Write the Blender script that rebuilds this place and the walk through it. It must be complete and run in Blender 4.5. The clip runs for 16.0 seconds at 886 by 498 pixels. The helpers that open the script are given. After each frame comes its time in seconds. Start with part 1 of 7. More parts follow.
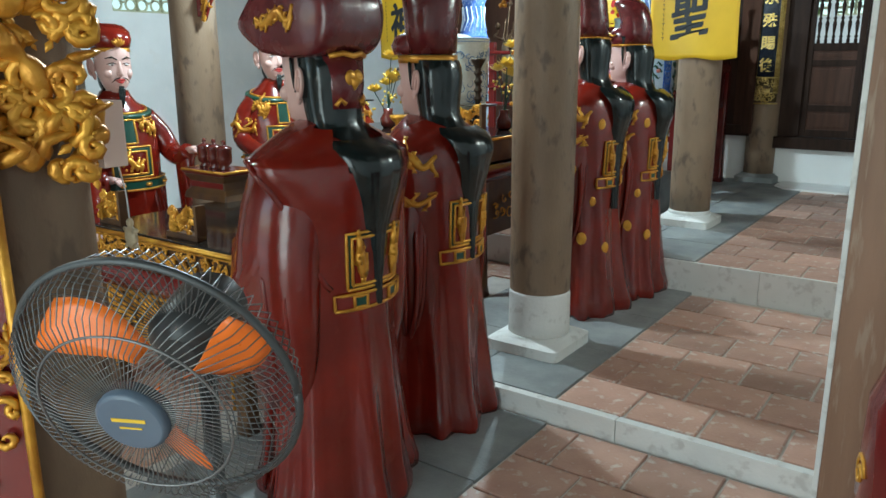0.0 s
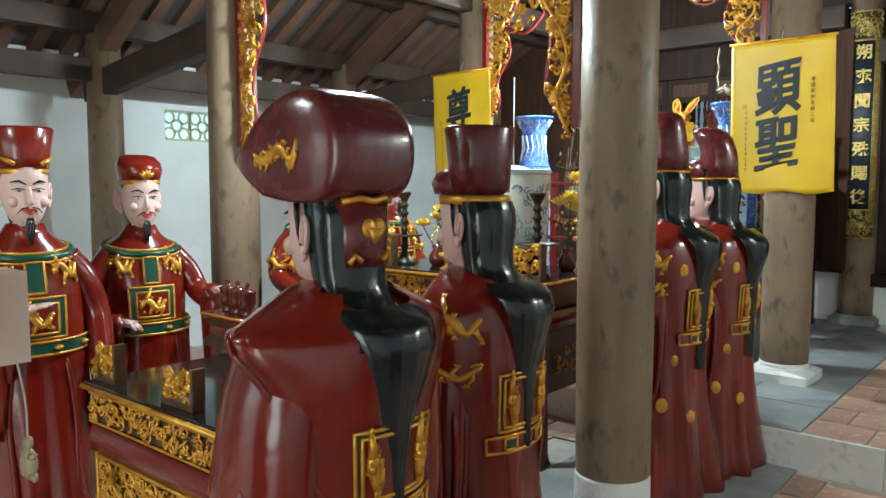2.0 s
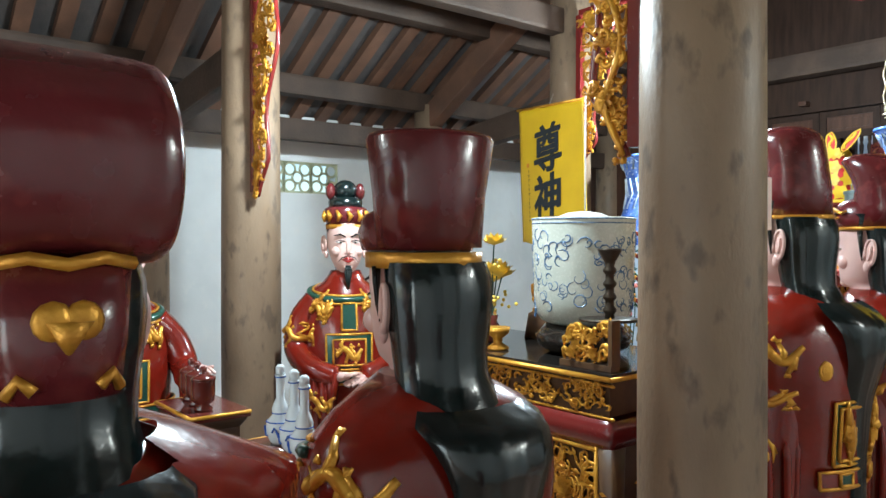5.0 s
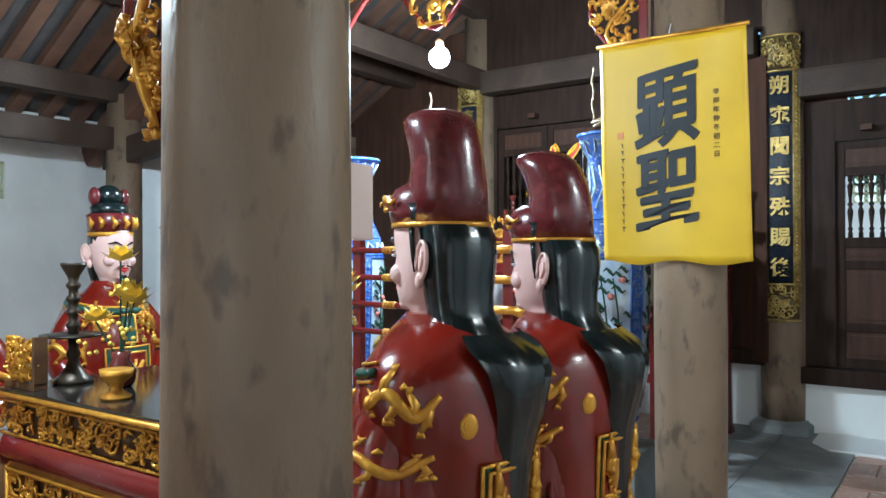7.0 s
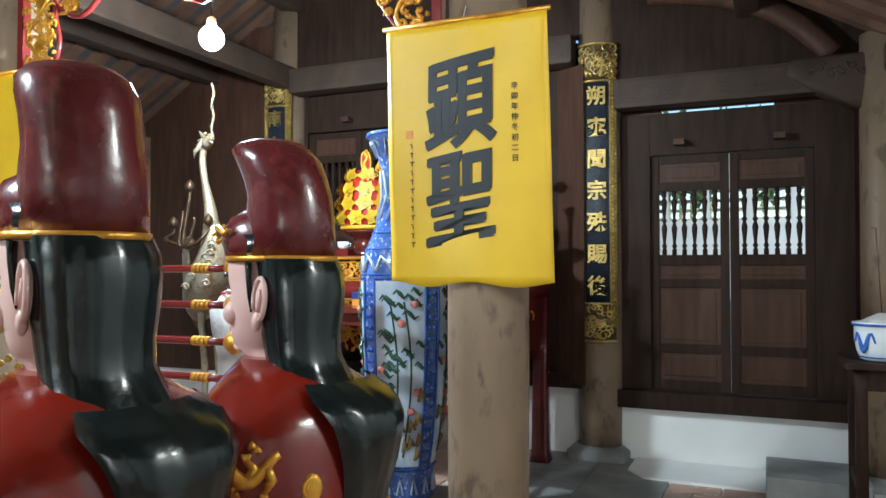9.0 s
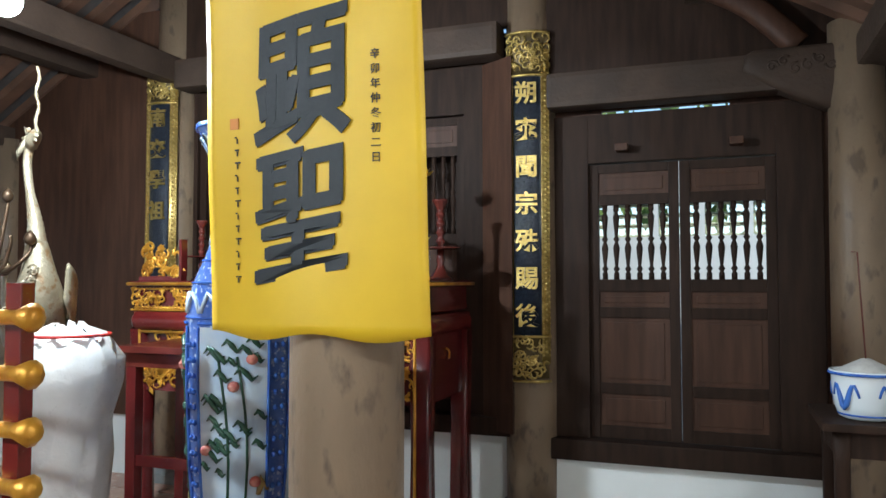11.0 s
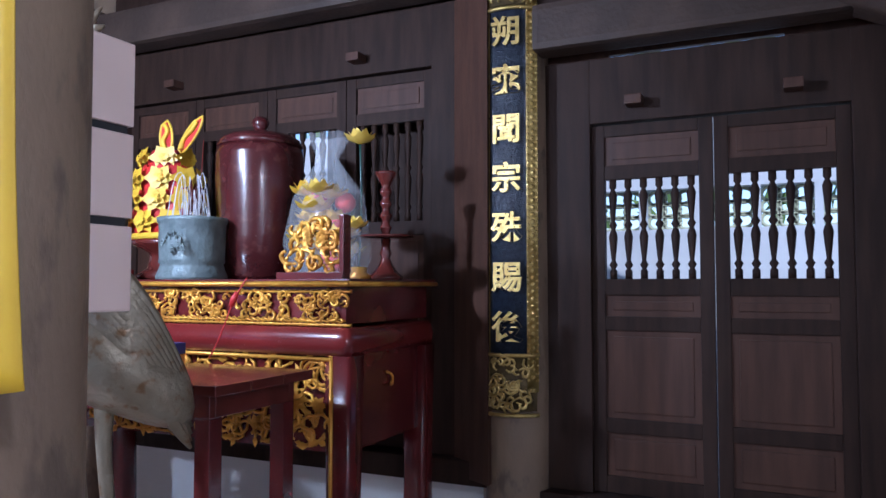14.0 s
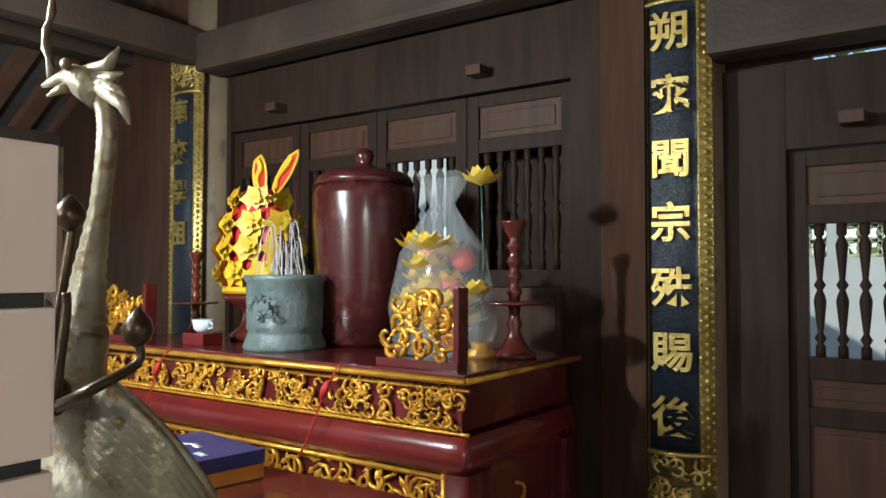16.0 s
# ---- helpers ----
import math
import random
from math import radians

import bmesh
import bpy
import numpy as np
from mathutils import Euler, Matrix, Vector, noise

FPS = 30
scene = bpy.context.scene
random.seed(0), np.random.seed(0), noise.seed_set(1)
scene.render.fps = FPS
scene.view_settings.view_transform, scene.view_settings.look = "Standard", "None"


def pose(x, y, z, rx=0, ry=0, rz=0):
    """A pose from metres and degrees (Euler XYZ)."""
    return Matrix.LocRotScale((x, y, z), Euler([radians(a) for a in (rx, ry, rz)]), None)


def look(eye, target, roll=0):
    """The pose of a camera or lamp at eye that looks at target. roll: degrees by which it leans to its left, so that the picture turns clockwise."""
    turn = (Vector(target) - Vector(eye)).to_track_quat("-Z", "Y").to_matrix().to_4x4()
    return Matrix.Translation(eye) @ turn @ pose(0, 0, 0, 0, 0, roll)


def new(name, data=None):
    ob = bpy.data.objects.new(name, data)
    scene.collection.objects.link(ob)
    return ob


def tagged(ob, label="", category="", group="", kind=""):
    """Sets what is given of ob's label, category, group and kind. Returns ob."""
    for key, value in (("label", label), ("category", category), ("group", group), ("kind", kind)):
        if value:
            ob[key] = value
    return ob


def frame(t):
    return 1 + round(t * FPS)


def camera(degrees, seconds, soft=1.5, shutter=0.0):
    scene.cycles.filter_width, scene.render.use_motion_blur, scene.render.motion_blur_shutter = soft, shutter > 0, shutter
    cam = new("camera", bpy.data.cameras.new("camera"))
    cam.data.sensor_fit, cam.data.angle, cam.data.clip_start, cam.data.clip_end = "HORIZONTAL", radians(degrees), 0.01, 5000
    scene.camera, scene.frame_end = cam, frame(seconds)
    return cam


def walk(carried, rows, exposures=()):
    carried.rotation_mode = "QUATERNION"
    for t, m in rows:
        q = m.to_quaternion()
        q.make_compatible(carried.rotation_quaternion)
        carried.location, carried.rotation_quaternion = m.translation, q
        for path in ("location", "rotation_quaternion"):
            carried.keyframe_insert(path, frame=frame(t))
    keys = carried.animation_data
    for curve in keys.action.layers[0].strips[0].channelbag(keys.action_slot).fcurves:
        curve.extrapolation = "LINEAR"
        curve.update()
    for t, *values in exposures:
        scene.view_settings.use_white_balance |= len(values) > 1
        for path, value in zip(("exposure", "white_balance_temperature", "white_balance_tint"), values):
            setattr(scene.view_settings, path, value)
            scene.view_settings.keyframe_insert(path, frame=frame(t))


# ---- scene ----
cam = camera(61.0, 16.0)
METRES, EYE, TILT, LEAN, TURN = 6.0, 1.5, 0.0, 0.0, 35.6
ROWS = [
    (0.0, 0.0, 0.0, 0.0, -0.07, -13.95, 0.28),
    (0.5, 0.0052, 0.0108, 0.0064, 0.69, -11.64, 0.21),
    (1.0, 0.0085, 0.0402, 0.0096, 1.45, -8.91, 0.15),
    (1.5, 0.006, 0.0691, 0.0091, 2.46, -6.68, 0.1),
    (2.0, 0.0074, 0.0983, 0.0096, 4.73, -4.81, 0.06),
    (2.5, 0.016, 0.1263, 0.0093, 8.68, -3.35, 0.04),
    (3.0, 0.024, 0.1572, 0.0079, 12.44, -2.47, 0.01),
    (3.2, 0.0282, 0.1695, 0.0079, 13.6, -2.3, 0.01),
    (3.725, 0.0368, 0.2016, 0.0075, 16.5381, -1.6319, -0.0067),
    (4.25, 0.0455, 0.2334, 0.0079, 17.74, -1.155, -0.0112),
    (4.775, 0.0564, 0.2655, 0.0082, 16.8569, -0.7981, -0.0027),
    (5.3, 0.0712, 0.2983, 0.0075, 13.54, -0.49, 0.02),
    (5.5, 0.077, 0.3106, 0.0075, 11.86, -0.42, 0.02),
    (6.0, 0.0945, 0.3428, 0.0055, 7.34, -0.08, 0.06),
    (6.5, 0.1146, 0.37, 0.0075, 3.19, 0.24, 0.09),
    (7.0, 0.1289, 0.4005, 0.0082, -0.7, 0.42, 0.12),
    (7.5, 0.1411, 0.4274, 0.01, -4.59, 0.58, 0.04),
    (8.0, 0.1581, 0.4485, 0.0125, -7.8, 0.84, 0.02),
    (8.5, 0.171, 0.4638, 0.0132, -10.38, 1.17, -0.0),
    (9.0, 0.187, 0.4896, 0.0117, -12.25, 1.48, 0.01),
    (9.5, 0.206, 0.5285, 0.0157, -13.54, 1.64, 0.0),
    (9.7, 0.2141, 0.5382, 0.0167, -13.69, 2.0, 0.01),
    (10.4, 0.2414, 0.5793, 0.0219, -14.8604, 2.323, 0.0278),
    (11.1, 0.2695, 0.6105, 0.0261, -15.573, 2.4104, 0.0589),
    (11.8, 0.2988, 0.6398, 0.027, -15.95, 2.5, 0.07),
    (12.0, 0.3069, 0.6495, 0.028, -16.12, 2.42, 0.08),
    (12.5, 0.3289, 0.6708, 0.0255, -16.2, 2.67, 0.06),
    (13.0, 0.3555, 0.6948, 0.0286, -15.5, 2.82, 0.07),
    (13.5, 0.3738, 0.7234, 0.0236, -13.34, 2.91, 0.0),
    (14.0, 0.3891, 0.7551, 0.0219, -10.68, 2.78, -0.04),
    (14.5, 0.3939, 0.781, 0.0243, -7.83, 2.43, -0.14),
    (15.0, 0.4093, 0.8153, 0.0449, -5.14, 2.01, -0.13),
    (15.5, 0.4107, 0.8363, 0.0638, -2.74, 1.84, -0.08),
    (16.0, 0.4029, 0.8602, 0.0707, -0.6, 1.87, -0.08),
]
walk(cam, [(t, pose(0, 0, EYE, TILT, LEAN, TURN) @ pose(METRES * x, METRES * y, METRES * z, 90 + pitch, roll, yaw)) for t, x, y, z, yaw, pitch, roll in ROWS],
     [(0.0, 0.52, 5600, -8), (3.0, 0.68, 5900, -6), (5.5, 0.72, 5750, -2), (8.0, 0.62, 5250, -2), (9.7, 0.65, 6100, 0), (12.0, 0.62, 5350, 6), (13.0, 0.62, 4750, 20), (14.5, 0.5, 5200, 14), (15.0, 0.42, 6000, 2), (16.0, 0.46, 6150, -3)])

# ---- world and light ----
world = bpy.data.worlds.new("world")
scene.world = world
world.use_nodes = True
wn = world.node_tree
sky = wn.nodes.new("ShaderNodeTexSky")
sky.sky_type, sky.sun_disc, sky.sun_elevation, sky.sun_rotation = "NISHITA", False, radians(50), radians(200)
wn.nodes["Background"].inputs["Strength"].default_value = 0.15
wn.links.new(sky.outputs[0], wn.nodes["Background"].inputs[0])
SUN = bpy.data.lights.new("sun", "SUN")
SUN.energy, SUN.angle, SUN.color = 2.0, radians(0.5), (1, 0.95, 0.88)
tagged(new("sun", SUN), kind="structure").matrix_world = look((4, -4, 9), (0, 4, 0))


def bulb(name, at, watts, size, colour):
    lamp = bpy.data.lights.new(name, "POINT")
    lamp.energy, lamp.shadow_soft_size, lamp.color = watts, max(size, 0.055), colour
    ob = new(name, lamp)
    ob.location = at
    return ob


bulb("bulb_light", (-3.16, 5.8, 2.64), 140, 0.045, (0.88, 0.94, 1.0))
bulb("bulb_light", (-3.05, 3.25, 2.63), 125, 0.045, (0.92, 0.96, 1.0))
bulb("bulb_light", (-3.05, 0.3, 2.7), 26, 0.045, (1.0, 0.95, 0.86))
# unseen aisle bulb with no known source, added to brighten boxes, banner and floor
bulb("bulb_light", (0.05, 4.6, 2.52), 26, 0.045, (1.0, 0.93, 0.82))
# area lamps in unseen, assumed south openings, added to brighten floor and risers
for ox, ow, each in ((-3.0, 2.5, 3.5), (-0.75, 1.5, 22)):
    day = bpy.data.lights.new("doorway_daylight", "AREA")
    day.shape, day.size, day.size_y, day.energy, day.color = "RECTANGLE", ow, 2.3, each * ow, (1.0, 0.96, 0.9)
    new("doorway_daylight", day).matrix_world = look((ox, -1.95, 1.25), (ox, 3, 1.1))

# ---- materials ----


def mat(name, c1, c2=None, rough=0.5, metal=0.0, scale=6.0, bump=0.0, fine=90.0, coat=0.0, stretch=(1, 1, 1), c3=None, island=0.0, thr=(0.35, 0.65), spec=0.5):
    """A procedural surface: a broad mottling of two colours, a fine grain in the relief and gloss."""
    m = bpy.data.materials.new(name)
    m.use_nodes = True
    n, l = m.node_tree.nodes, m.node_tree.links
    b = n["Principled BSDF"]
    tc = n.new("ShaderNodeTexCoord")
    mp = n.new("ShaderNodeMapping")
    mp.inputs["Scale"].default_value = stretch
    l.new(tc.outputs["Object"], mp.inputs[0])
    big = n.new("ShaderNodeTexNoise")
    big.inputs["Scale"].default_value, big.inputs["Detail"].default_value = scale, 6
    l.new(mp.outputs[0], big.inputs["Vector"])
    ramp = n.new("ShaderNodeMapRange")
    ramp.inputs[1].default_value, ramp.inputs[2].default_value = thr
    l.new(big.outputs["Fac"], ramp.inputs[0])
    mix = n.new("ShaderNodeMix")
    mix.data_type = "RGBA"
    mix.inputs["A"].default_value = (*c1, 1)
    mix.inputs["B"].default_value = (*(c2 or [v * 0.7 for v in c1]), 1)
    l.new(ramp.outputs[0], mix.inputs["Factor"])
    out = mix.outputs["Result"]
    small = n.new("ShaderNodeTexNoise")
    small.inputs["Scale"].default_value, small.inputs["Detail"].default_value = fine, 4
    l.new(mp.outputs[0], small.inputs["Vector"])
    if c3:
        r3 = n.new("ShaderNodeMapRange")
        r3.inputs[1].default_value, r3.inputs[2].default_value = 0.56, 0.68
        mid = n.new("ShaderNodeTexNoise")
        mid.inputs["Scale"].default_value, mid.inputs["Detail"].default_value = scale * 3.7, 5
        l.new(mp.outputs[0], mid.inputs["Vector"])
        l.new(mid.outputs["Fac"], r3.inputs[0])
        mx = n.new("ShaderNodeMix")
        mx.data_type = "RGBA"
        l.new(r3.outputs[0], mx.inputs["Factor"])
        l.new(out, mx.inputs["A"])
        mx.inputs["B"].default_value = (*c3, 1)
        out = mx.outputs["Result"]
    if island:
        info = n.new("ShaderNodeObjectInfo")
        hsv = n.new("ShaderNodeHueSaturation")
        mr = n.new("ShaderNodeMapRange")
        mr.inputs[3].default_value, mr.inputs[4].default_value = 1 - island, 1 + island
        l.new(info.outputs["Random"], mr.inputs[0])
        l.new(mr.outputs[0], hsv.inputs["Value"])
        l.new(out, hsv.inputs["Color"])
        out = hsv.outputs[0]
    l.new(out, b.inputs["Base Color"])
    rr = n.new("ShaderNodeMapRange")
    rr.inputs[3].default_value, rr.inputs[4].default_value = max(rough - 0.1, 0.03), min(rough + 0.12, 1)
    l.new(small.outputs["Fac"], rr.inputs[0])
    l.new(rr.outputs[0], b.inputs["Roughness"])
    b.inputs["Metallic"].default_value = metal
    b.inputs["Specular IOR Level"].default_value = spec
    b.inputs["Coat Weight"].default_value = coat
    b.inputs["Coat Roughness"].default_value = 0.12
    if bump:
        bp = n.new("ShaderNodeBump")
        bp.inputs["Strength"].default_value, bp.inputs["Distance"].default_value = bump, 0.01
        l.new(small.outputs["Fac"], bp.inputs["Height"])
        l.new(bp.outputs[0], b.inputs["Normal"])
    return m


def glow(name, colour, strength):
    m = bpy.data.materials.new(name)
    m.use_nodes = True
    b = m.node_tree.nodes["Principled BSDF"]
    b.inputs["Base Color"].default_value = (*colour, 1)
    b.inputs["Emission Color"].default_value = (*colour, 1)
    b.inputs["Emission Strength"].default_value = strength
    return m


M_WOOD = mat("grey_brown_timber", (0.25, 0.175, 0.112), (0.185, 0.128, 0.083), 0.46, spec=0.35, scale=2.4, stretch=(2, 2, 0.9), bump=0.16, fine=45, c3=(0.125, 0.088, 0.06))
M_BEAM = mat("dark_roof_timber", (0.07, 0.045, 0.032), (0.044, 0.029, 0.021), 0.6, spec=0.25, scale=4, bump=0.3, fine=50)
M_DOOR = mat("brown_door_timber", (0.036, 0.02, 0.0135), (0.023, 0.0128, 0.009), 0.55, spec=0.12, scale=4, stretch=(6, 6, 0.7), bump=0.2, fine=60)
M_WALL = mat("white_limewash", (0.74, 0.75, 0.74), (0.64, 0.65, 0.64), 0.75, scale=2, bump=0.12, fine=40, c3=(0.7, 0.7, 0.68))
# white made brighter than M_WALL, putting missing light on low wall and footing into colour
M_LITWHITE = mat("lit_white_paint", (0.86, 0.86, 0.84), (0.8, 0.8, 0.78), 0.6, scale=2, bump=0.1, fine=40)
M_STONE = mat("grey_stone", (0.30, 0.31, 0.30), (0.20, 0.21, 0.21), 0.55, scale=5, bump=0.25, fine=80)
M_LIME = mat("white_painted_stone", (0.78, 0.77, 0.73), (0.72, 0.71, 0.67), 0.6, scale=5, bump=0.25, fine=60, c3=(0.6, 0.58, 0.54))
M_TILE = mat("terracotta_tile", (0.52, 0.325, 0.245), (0.42, 0.25, 0.185), 0.4, scale=5, bump=0.2, fine=70, c3=(0.58, 0.5, 0.43), island=0.25)
M_MORTAR = mat("grey_mortar", (0.62, 0.58, 0.52), (0.5, 0.46, 0.41), 0.8, scale=9, bump=0.3, fine=80)
M_ROBE = mat("red_lacquer", (0.19, 0.012, 0.0055), (0.125, 0.008, 0.004), 0.19, scale=5, bump=0.28, fine=13, coat=0.4, c3=(0.15, 0.015, 0.008))
M_HAT = mat("maroon_lacquer", (0.125, 0.015, 0.019), (0.09, 0.012, 0.013), 0.24, scale=5, bump=0.32, fine=16, coat=0.4, c3=(0.15, 0.024, 0.024))
M_GOLD = mat("gold_leaf", (0.74, 0.39, 0.045), (0.5, 0.22, 0.025), 0.34, metal=0.5, scale=14, bump=0.3, fine=60)
M_SKIN = mat("pink_face_paint", (0.7, 0.47, 0.42), (0.64, 0.41, 0.36), 0.35, scale=8, coat=0.2)
M_HAIR = mat("black_lacquer", (0.004, 0.009, 0.009), (0.007, 0.014, 0.014), 0.19, scale=5, bump=0.35, fine=14, coat=0.25)
M_GREEN = mat("green_lacquer", (0.015, 0.07, 0.045), (0.01, 0.05, 0.035), 0.3, scale=9, coat=0.3)
M_YELLOW = mat("yellow_satin", (0.72, 0.465, 0.011), (0.6, 0.375, 0.009), 0.5, scale=3, bump=0.035, fine=200)
M_INK = mat("black_ink", (0.012, 0.016, 0.02), (0.02, 0.024, 0.03), 0.6)
M_PORC = mat("white_porcelain", (0.72, 0.76, 0.78), (0.66, 0.71, 0.74), 0.12, scale=4)
M_BLUE = mat("cobalt_glaze", (0.035, 0.09, 0.40), (0.06, 0.16, 0.5), 0.12, scale=18)
M_ALTAR = mat("red_altar_lacquer", (0.125, 0.014, 0.014), (0.07, 0.009, 0.009), 0.22, scale=4, coat=0.4)
M_BLACKTOP = mat("black_glossy_top", (0.012, 0.011, 0.010), (0.02, 0.016, 0.013), 0.07, scale=4)
M_BROWNALT = mat("brown_gilded_carcass", (0.06, 0.03, 0.018), (0.12, 0.06, 0.02), 0.4, scale=9)

# ---- mesh helpers ----


def box(bm, x0, y0, z0, x1, y1, z1, mi=0, bev=0.0):
    v = [bm.verts.new(p) for p in ((x0, y0, z0), (x1, y0, z0), (x1, y1, z0), (x0, y1, z0), (x0, y0, z1), (x1, y0, z1), (x1, y1, z1), (x0, y1, z1))]
    fs = [bm.faces.new([v[i] for i in q]) for q in ((3, 2, 1, 0), (4, 5, 6, 7), (0, 1, 5, 4), (1, 2, 6, 5), (2, 3, 7, 6), (3, 0, 4, 7))]
    for f in fs:
        f.material_index = mi
    if bev:
        es = list({e for f in fs for e in f.edges})
        r = bmesh.ops.bevel(bm, geom=es, offset=bev, segments=2, affect="EDGES", profile=0.7)
        for f in r["faces"]:
            f.material_index = mi
    return fs


def loft(bm, rings, n=24, mi=0, caps=True, m=None, smooth=True):
    """rings: functions or tuples (cx, cy, z, rx, ry[, power]); joins them into a skin."""
    rows = []
    for r in rings:
        cx, cy, z, rx, ry = r[:5]
        p = r[5] if len(r) > 5 else 1.0
        row = []
        for i in range(n):
            a = 2 * math.pi * i / n
            c, s = math.cos(a), math.sin(a)
            q = Vector((cx + rx * math.copysign(abs(c) ** p, c), cy + ry * math.copysign(abs(s) ** p, s), z))
            row.append(bm.verts.new(m @ q if m else q))
        rows.append(row)
    fs = []
    for a, b in zip(rows, rows[1:]):
        for i in range(n):
            f = bm.faces.new((a[i], a[(i + 1) % n], b[(i + 1) % n], b[i]))
            f.material_index, f.smooth = mi, smooth
            fs.append(f)
    if caps:
        for f in (bm.faces.new(rows[0][::-1]), bm.faces.new(rows[-1])):
            f.material_index = mi
            fs.append(f)
    return rows


def lathe(bm, prof, n=28, mi=0, at=(0, 0, 0)):
    return loft(bm, [(at[0], at[1], at[2] + z, r, r) for r, z in prof], n, mi)


def finish(name, bm, mats, parent=None, label=""):
    me = bpy.data.meshes.new(name)
    bm.normal_update()
    bm.to_mesh(me)
    bm.free()
    for k in (mats if isinstance(mats, (list, tuple)) else [mats]):
        me.materials.append(k)
    ob = new(name, me)
    if parent:
        ob.parent = parent
    if label:
        ob["label"] = label
    return ob


FINE = ("white_scrolls", "painted_rocks", "painted_peonies", "painted_leaves", "dragon_carving", "beading", "blooms", "stems", "paper_strings", "blue_dragons", "blue_decoration", "apron_carving", "frieze_carving", "head_carving", "side_carving")


def part(name, bm, material, parent, label=""):
    ob = finish(name, bm, material, parent, label)
    return tagged(ob, label, kind="stuff") if name in FINE else ob


def slab(name, x0, y0, z0, x1, y1, z1, material, parent=None, bev=0.0, label=""):
    bm = bmesh.new()
    box(bm, x0, y0, z0, x1, y1, z1, 0, bev)
    return finish(name, bm, material, parent, label)


def root(name, at=(0, 0, 0), turn=0.0):
    ob = new(name)
    ob.location, ob.rotation_euler = at, (0, 0, radians(turn))
    ob.empty_display_size = 0.1
    return ob


def setting(ob, label="", category=""):
    return tagged(ob, label, category, "", "structure")

def tube(bm, pts, r, n=6, mi=0, caps=True):
    """A round bar along pts; r is one radius or one for each point."""
    pts = [Vector(p) for p in pts]
    rs = r if isinstance(r, list) else [r] * len(pts)
    rows, side = [], None
    for i, p in enumerate(pts):
        d = (pts[min(i + 1, len(pts) - 1)] - pts[max(i - 1, 0)]).normalized()
        if side is None:
            side = d.cross(Vector((0, 0, 1)))
            if side.length < 0.1:
                side = d.cross(Vector((0, 1, 0)))
        side = (side - d * side.dot(d)).normalized()
        up = d.cross(side)
        q = rs[i] if isinstance(rs[i], (list, tuple)) else (rs[i], rs[i])
        rows.append([bm.verts.new(p + side * (q[0] * math.cos(2 * math.pi * k / n)) + up * (q[1] * math.sin(2 * math.pi * k / n))) for k in range(n)])
    for a, b in zip(rows, rows[1:]):
        for k in range(n):
            f = bm.faces.new((a[k], a[(k + 1) % n], b[(k + 1) % n], b[k]))
            f.material_index, f.smooth = mi, True
    if caps:
        for f in (bm.faces.new(rows[0][::-1]), bm.faces.new(rows[-1])):
            f.material_index, f.smooth = mi, True
    return rows


def spline(ctrl, n=6):
    """Points on a smooth line through ctrl."""
    c = [Vector(p) for p in ctrl]
    out = []
    for i in range(len(c) - 1):
        p0, p1, p2, p3 = c[max(i - 1, 0)], c[i], c[i + 1], c[min(i + 2, len(c) - 1)]
        for k in range(n):
            u = k / n
            out.append(0.5 * ((2 * p1) + (p2 - p0) * u + (2 * p0 - 5 * p1 + 4 * p2 - p3) * u * u + (3 * p1 - p0 - 3 * p2 + p3) * u ** 3))
    return out + [c[-1]]


def ball(bm, at, r, mi=0, n=10, k=6):
    rr = r if isinstance(r, (list, tuple)) else (r, r, r)
    loft(bm, [(at[0], at[1], at[2] - rr[2] * math.cos(math.pi * (i + 0.15) / (k + 0.3)), rr[0] * math.sin(math.pi * (i + 0.15) / (k + 0.3)), rr[1] * math.sin(math.pi * (i + 0.15) / (k + 0.3))) for i in range(k + 1)], n, mi)


def scrolls(bm, w, h, rng, count, r=0.008, mi=0, m=None, leaf=True):
    """Carved gilt scrollwork that fills w x h in the xz plane, centred, a few centimetres deep."""
    m = m or Matrix()
    for _ in range(count):
        x, z = rng.uniform(-w / 2, w / 2) * 0.92, rng.uniform(-h / 2, h / 2) * 0.86
        s = min(w, h) * rng.uniform(0.10, 0.26)
        a0, turn, sgn = rng.uniform(0, 6.3), rng.uniform(3, 7), rng.choice((-1, 1))
        pts = []
        for i in range(9):
            u = i / 8
            rad = s * (1 - 0.82 * u)
            a = a0 + sgn * turn * u
            px, pz = x + rad * math.cos(a), z + rad * math.sin(a)
            px, pz = max(-w / 2, min(w / 2, px)), max(-h / 2, min(h / 2, pz))
            pts.append(m @ Vector((px, -0.006 - 0.012 * u + rng.uniform(-0.003, 0.003), pz)))
        tube(bm, pts, [r * (0.55 + 0.6 * math.sin(math.pi * min(1, u2 / 8 + 0.15))) for u2 in range(9)], 5, mi)
        if leaf:
            d = pts[0] - pts[1]
            if d.length > 1e-4:
                d.normalize()
                up = (m.to_3x3() @ Vector((0, -1, 0)))
                sd = d.cross(up).normalized()
                L = s * 0.7
                base = pts[0]
                vs = [bm.verts.new(base + q) for q in (-d * L * 0.2, d * L * 0.4 + sd * L * 0.3, d * L, d * L * 0.4 - sd * L * 0.3)]
                vt = bm.verts.new(base + d * L * 0.35 + up * 0.014)
                for i in range(4):
                    f = bm.faces.new((vs[i], vs[(i + 1) % 4], vt))
                    f.material_index, f.smooth = mi, True
    return bm


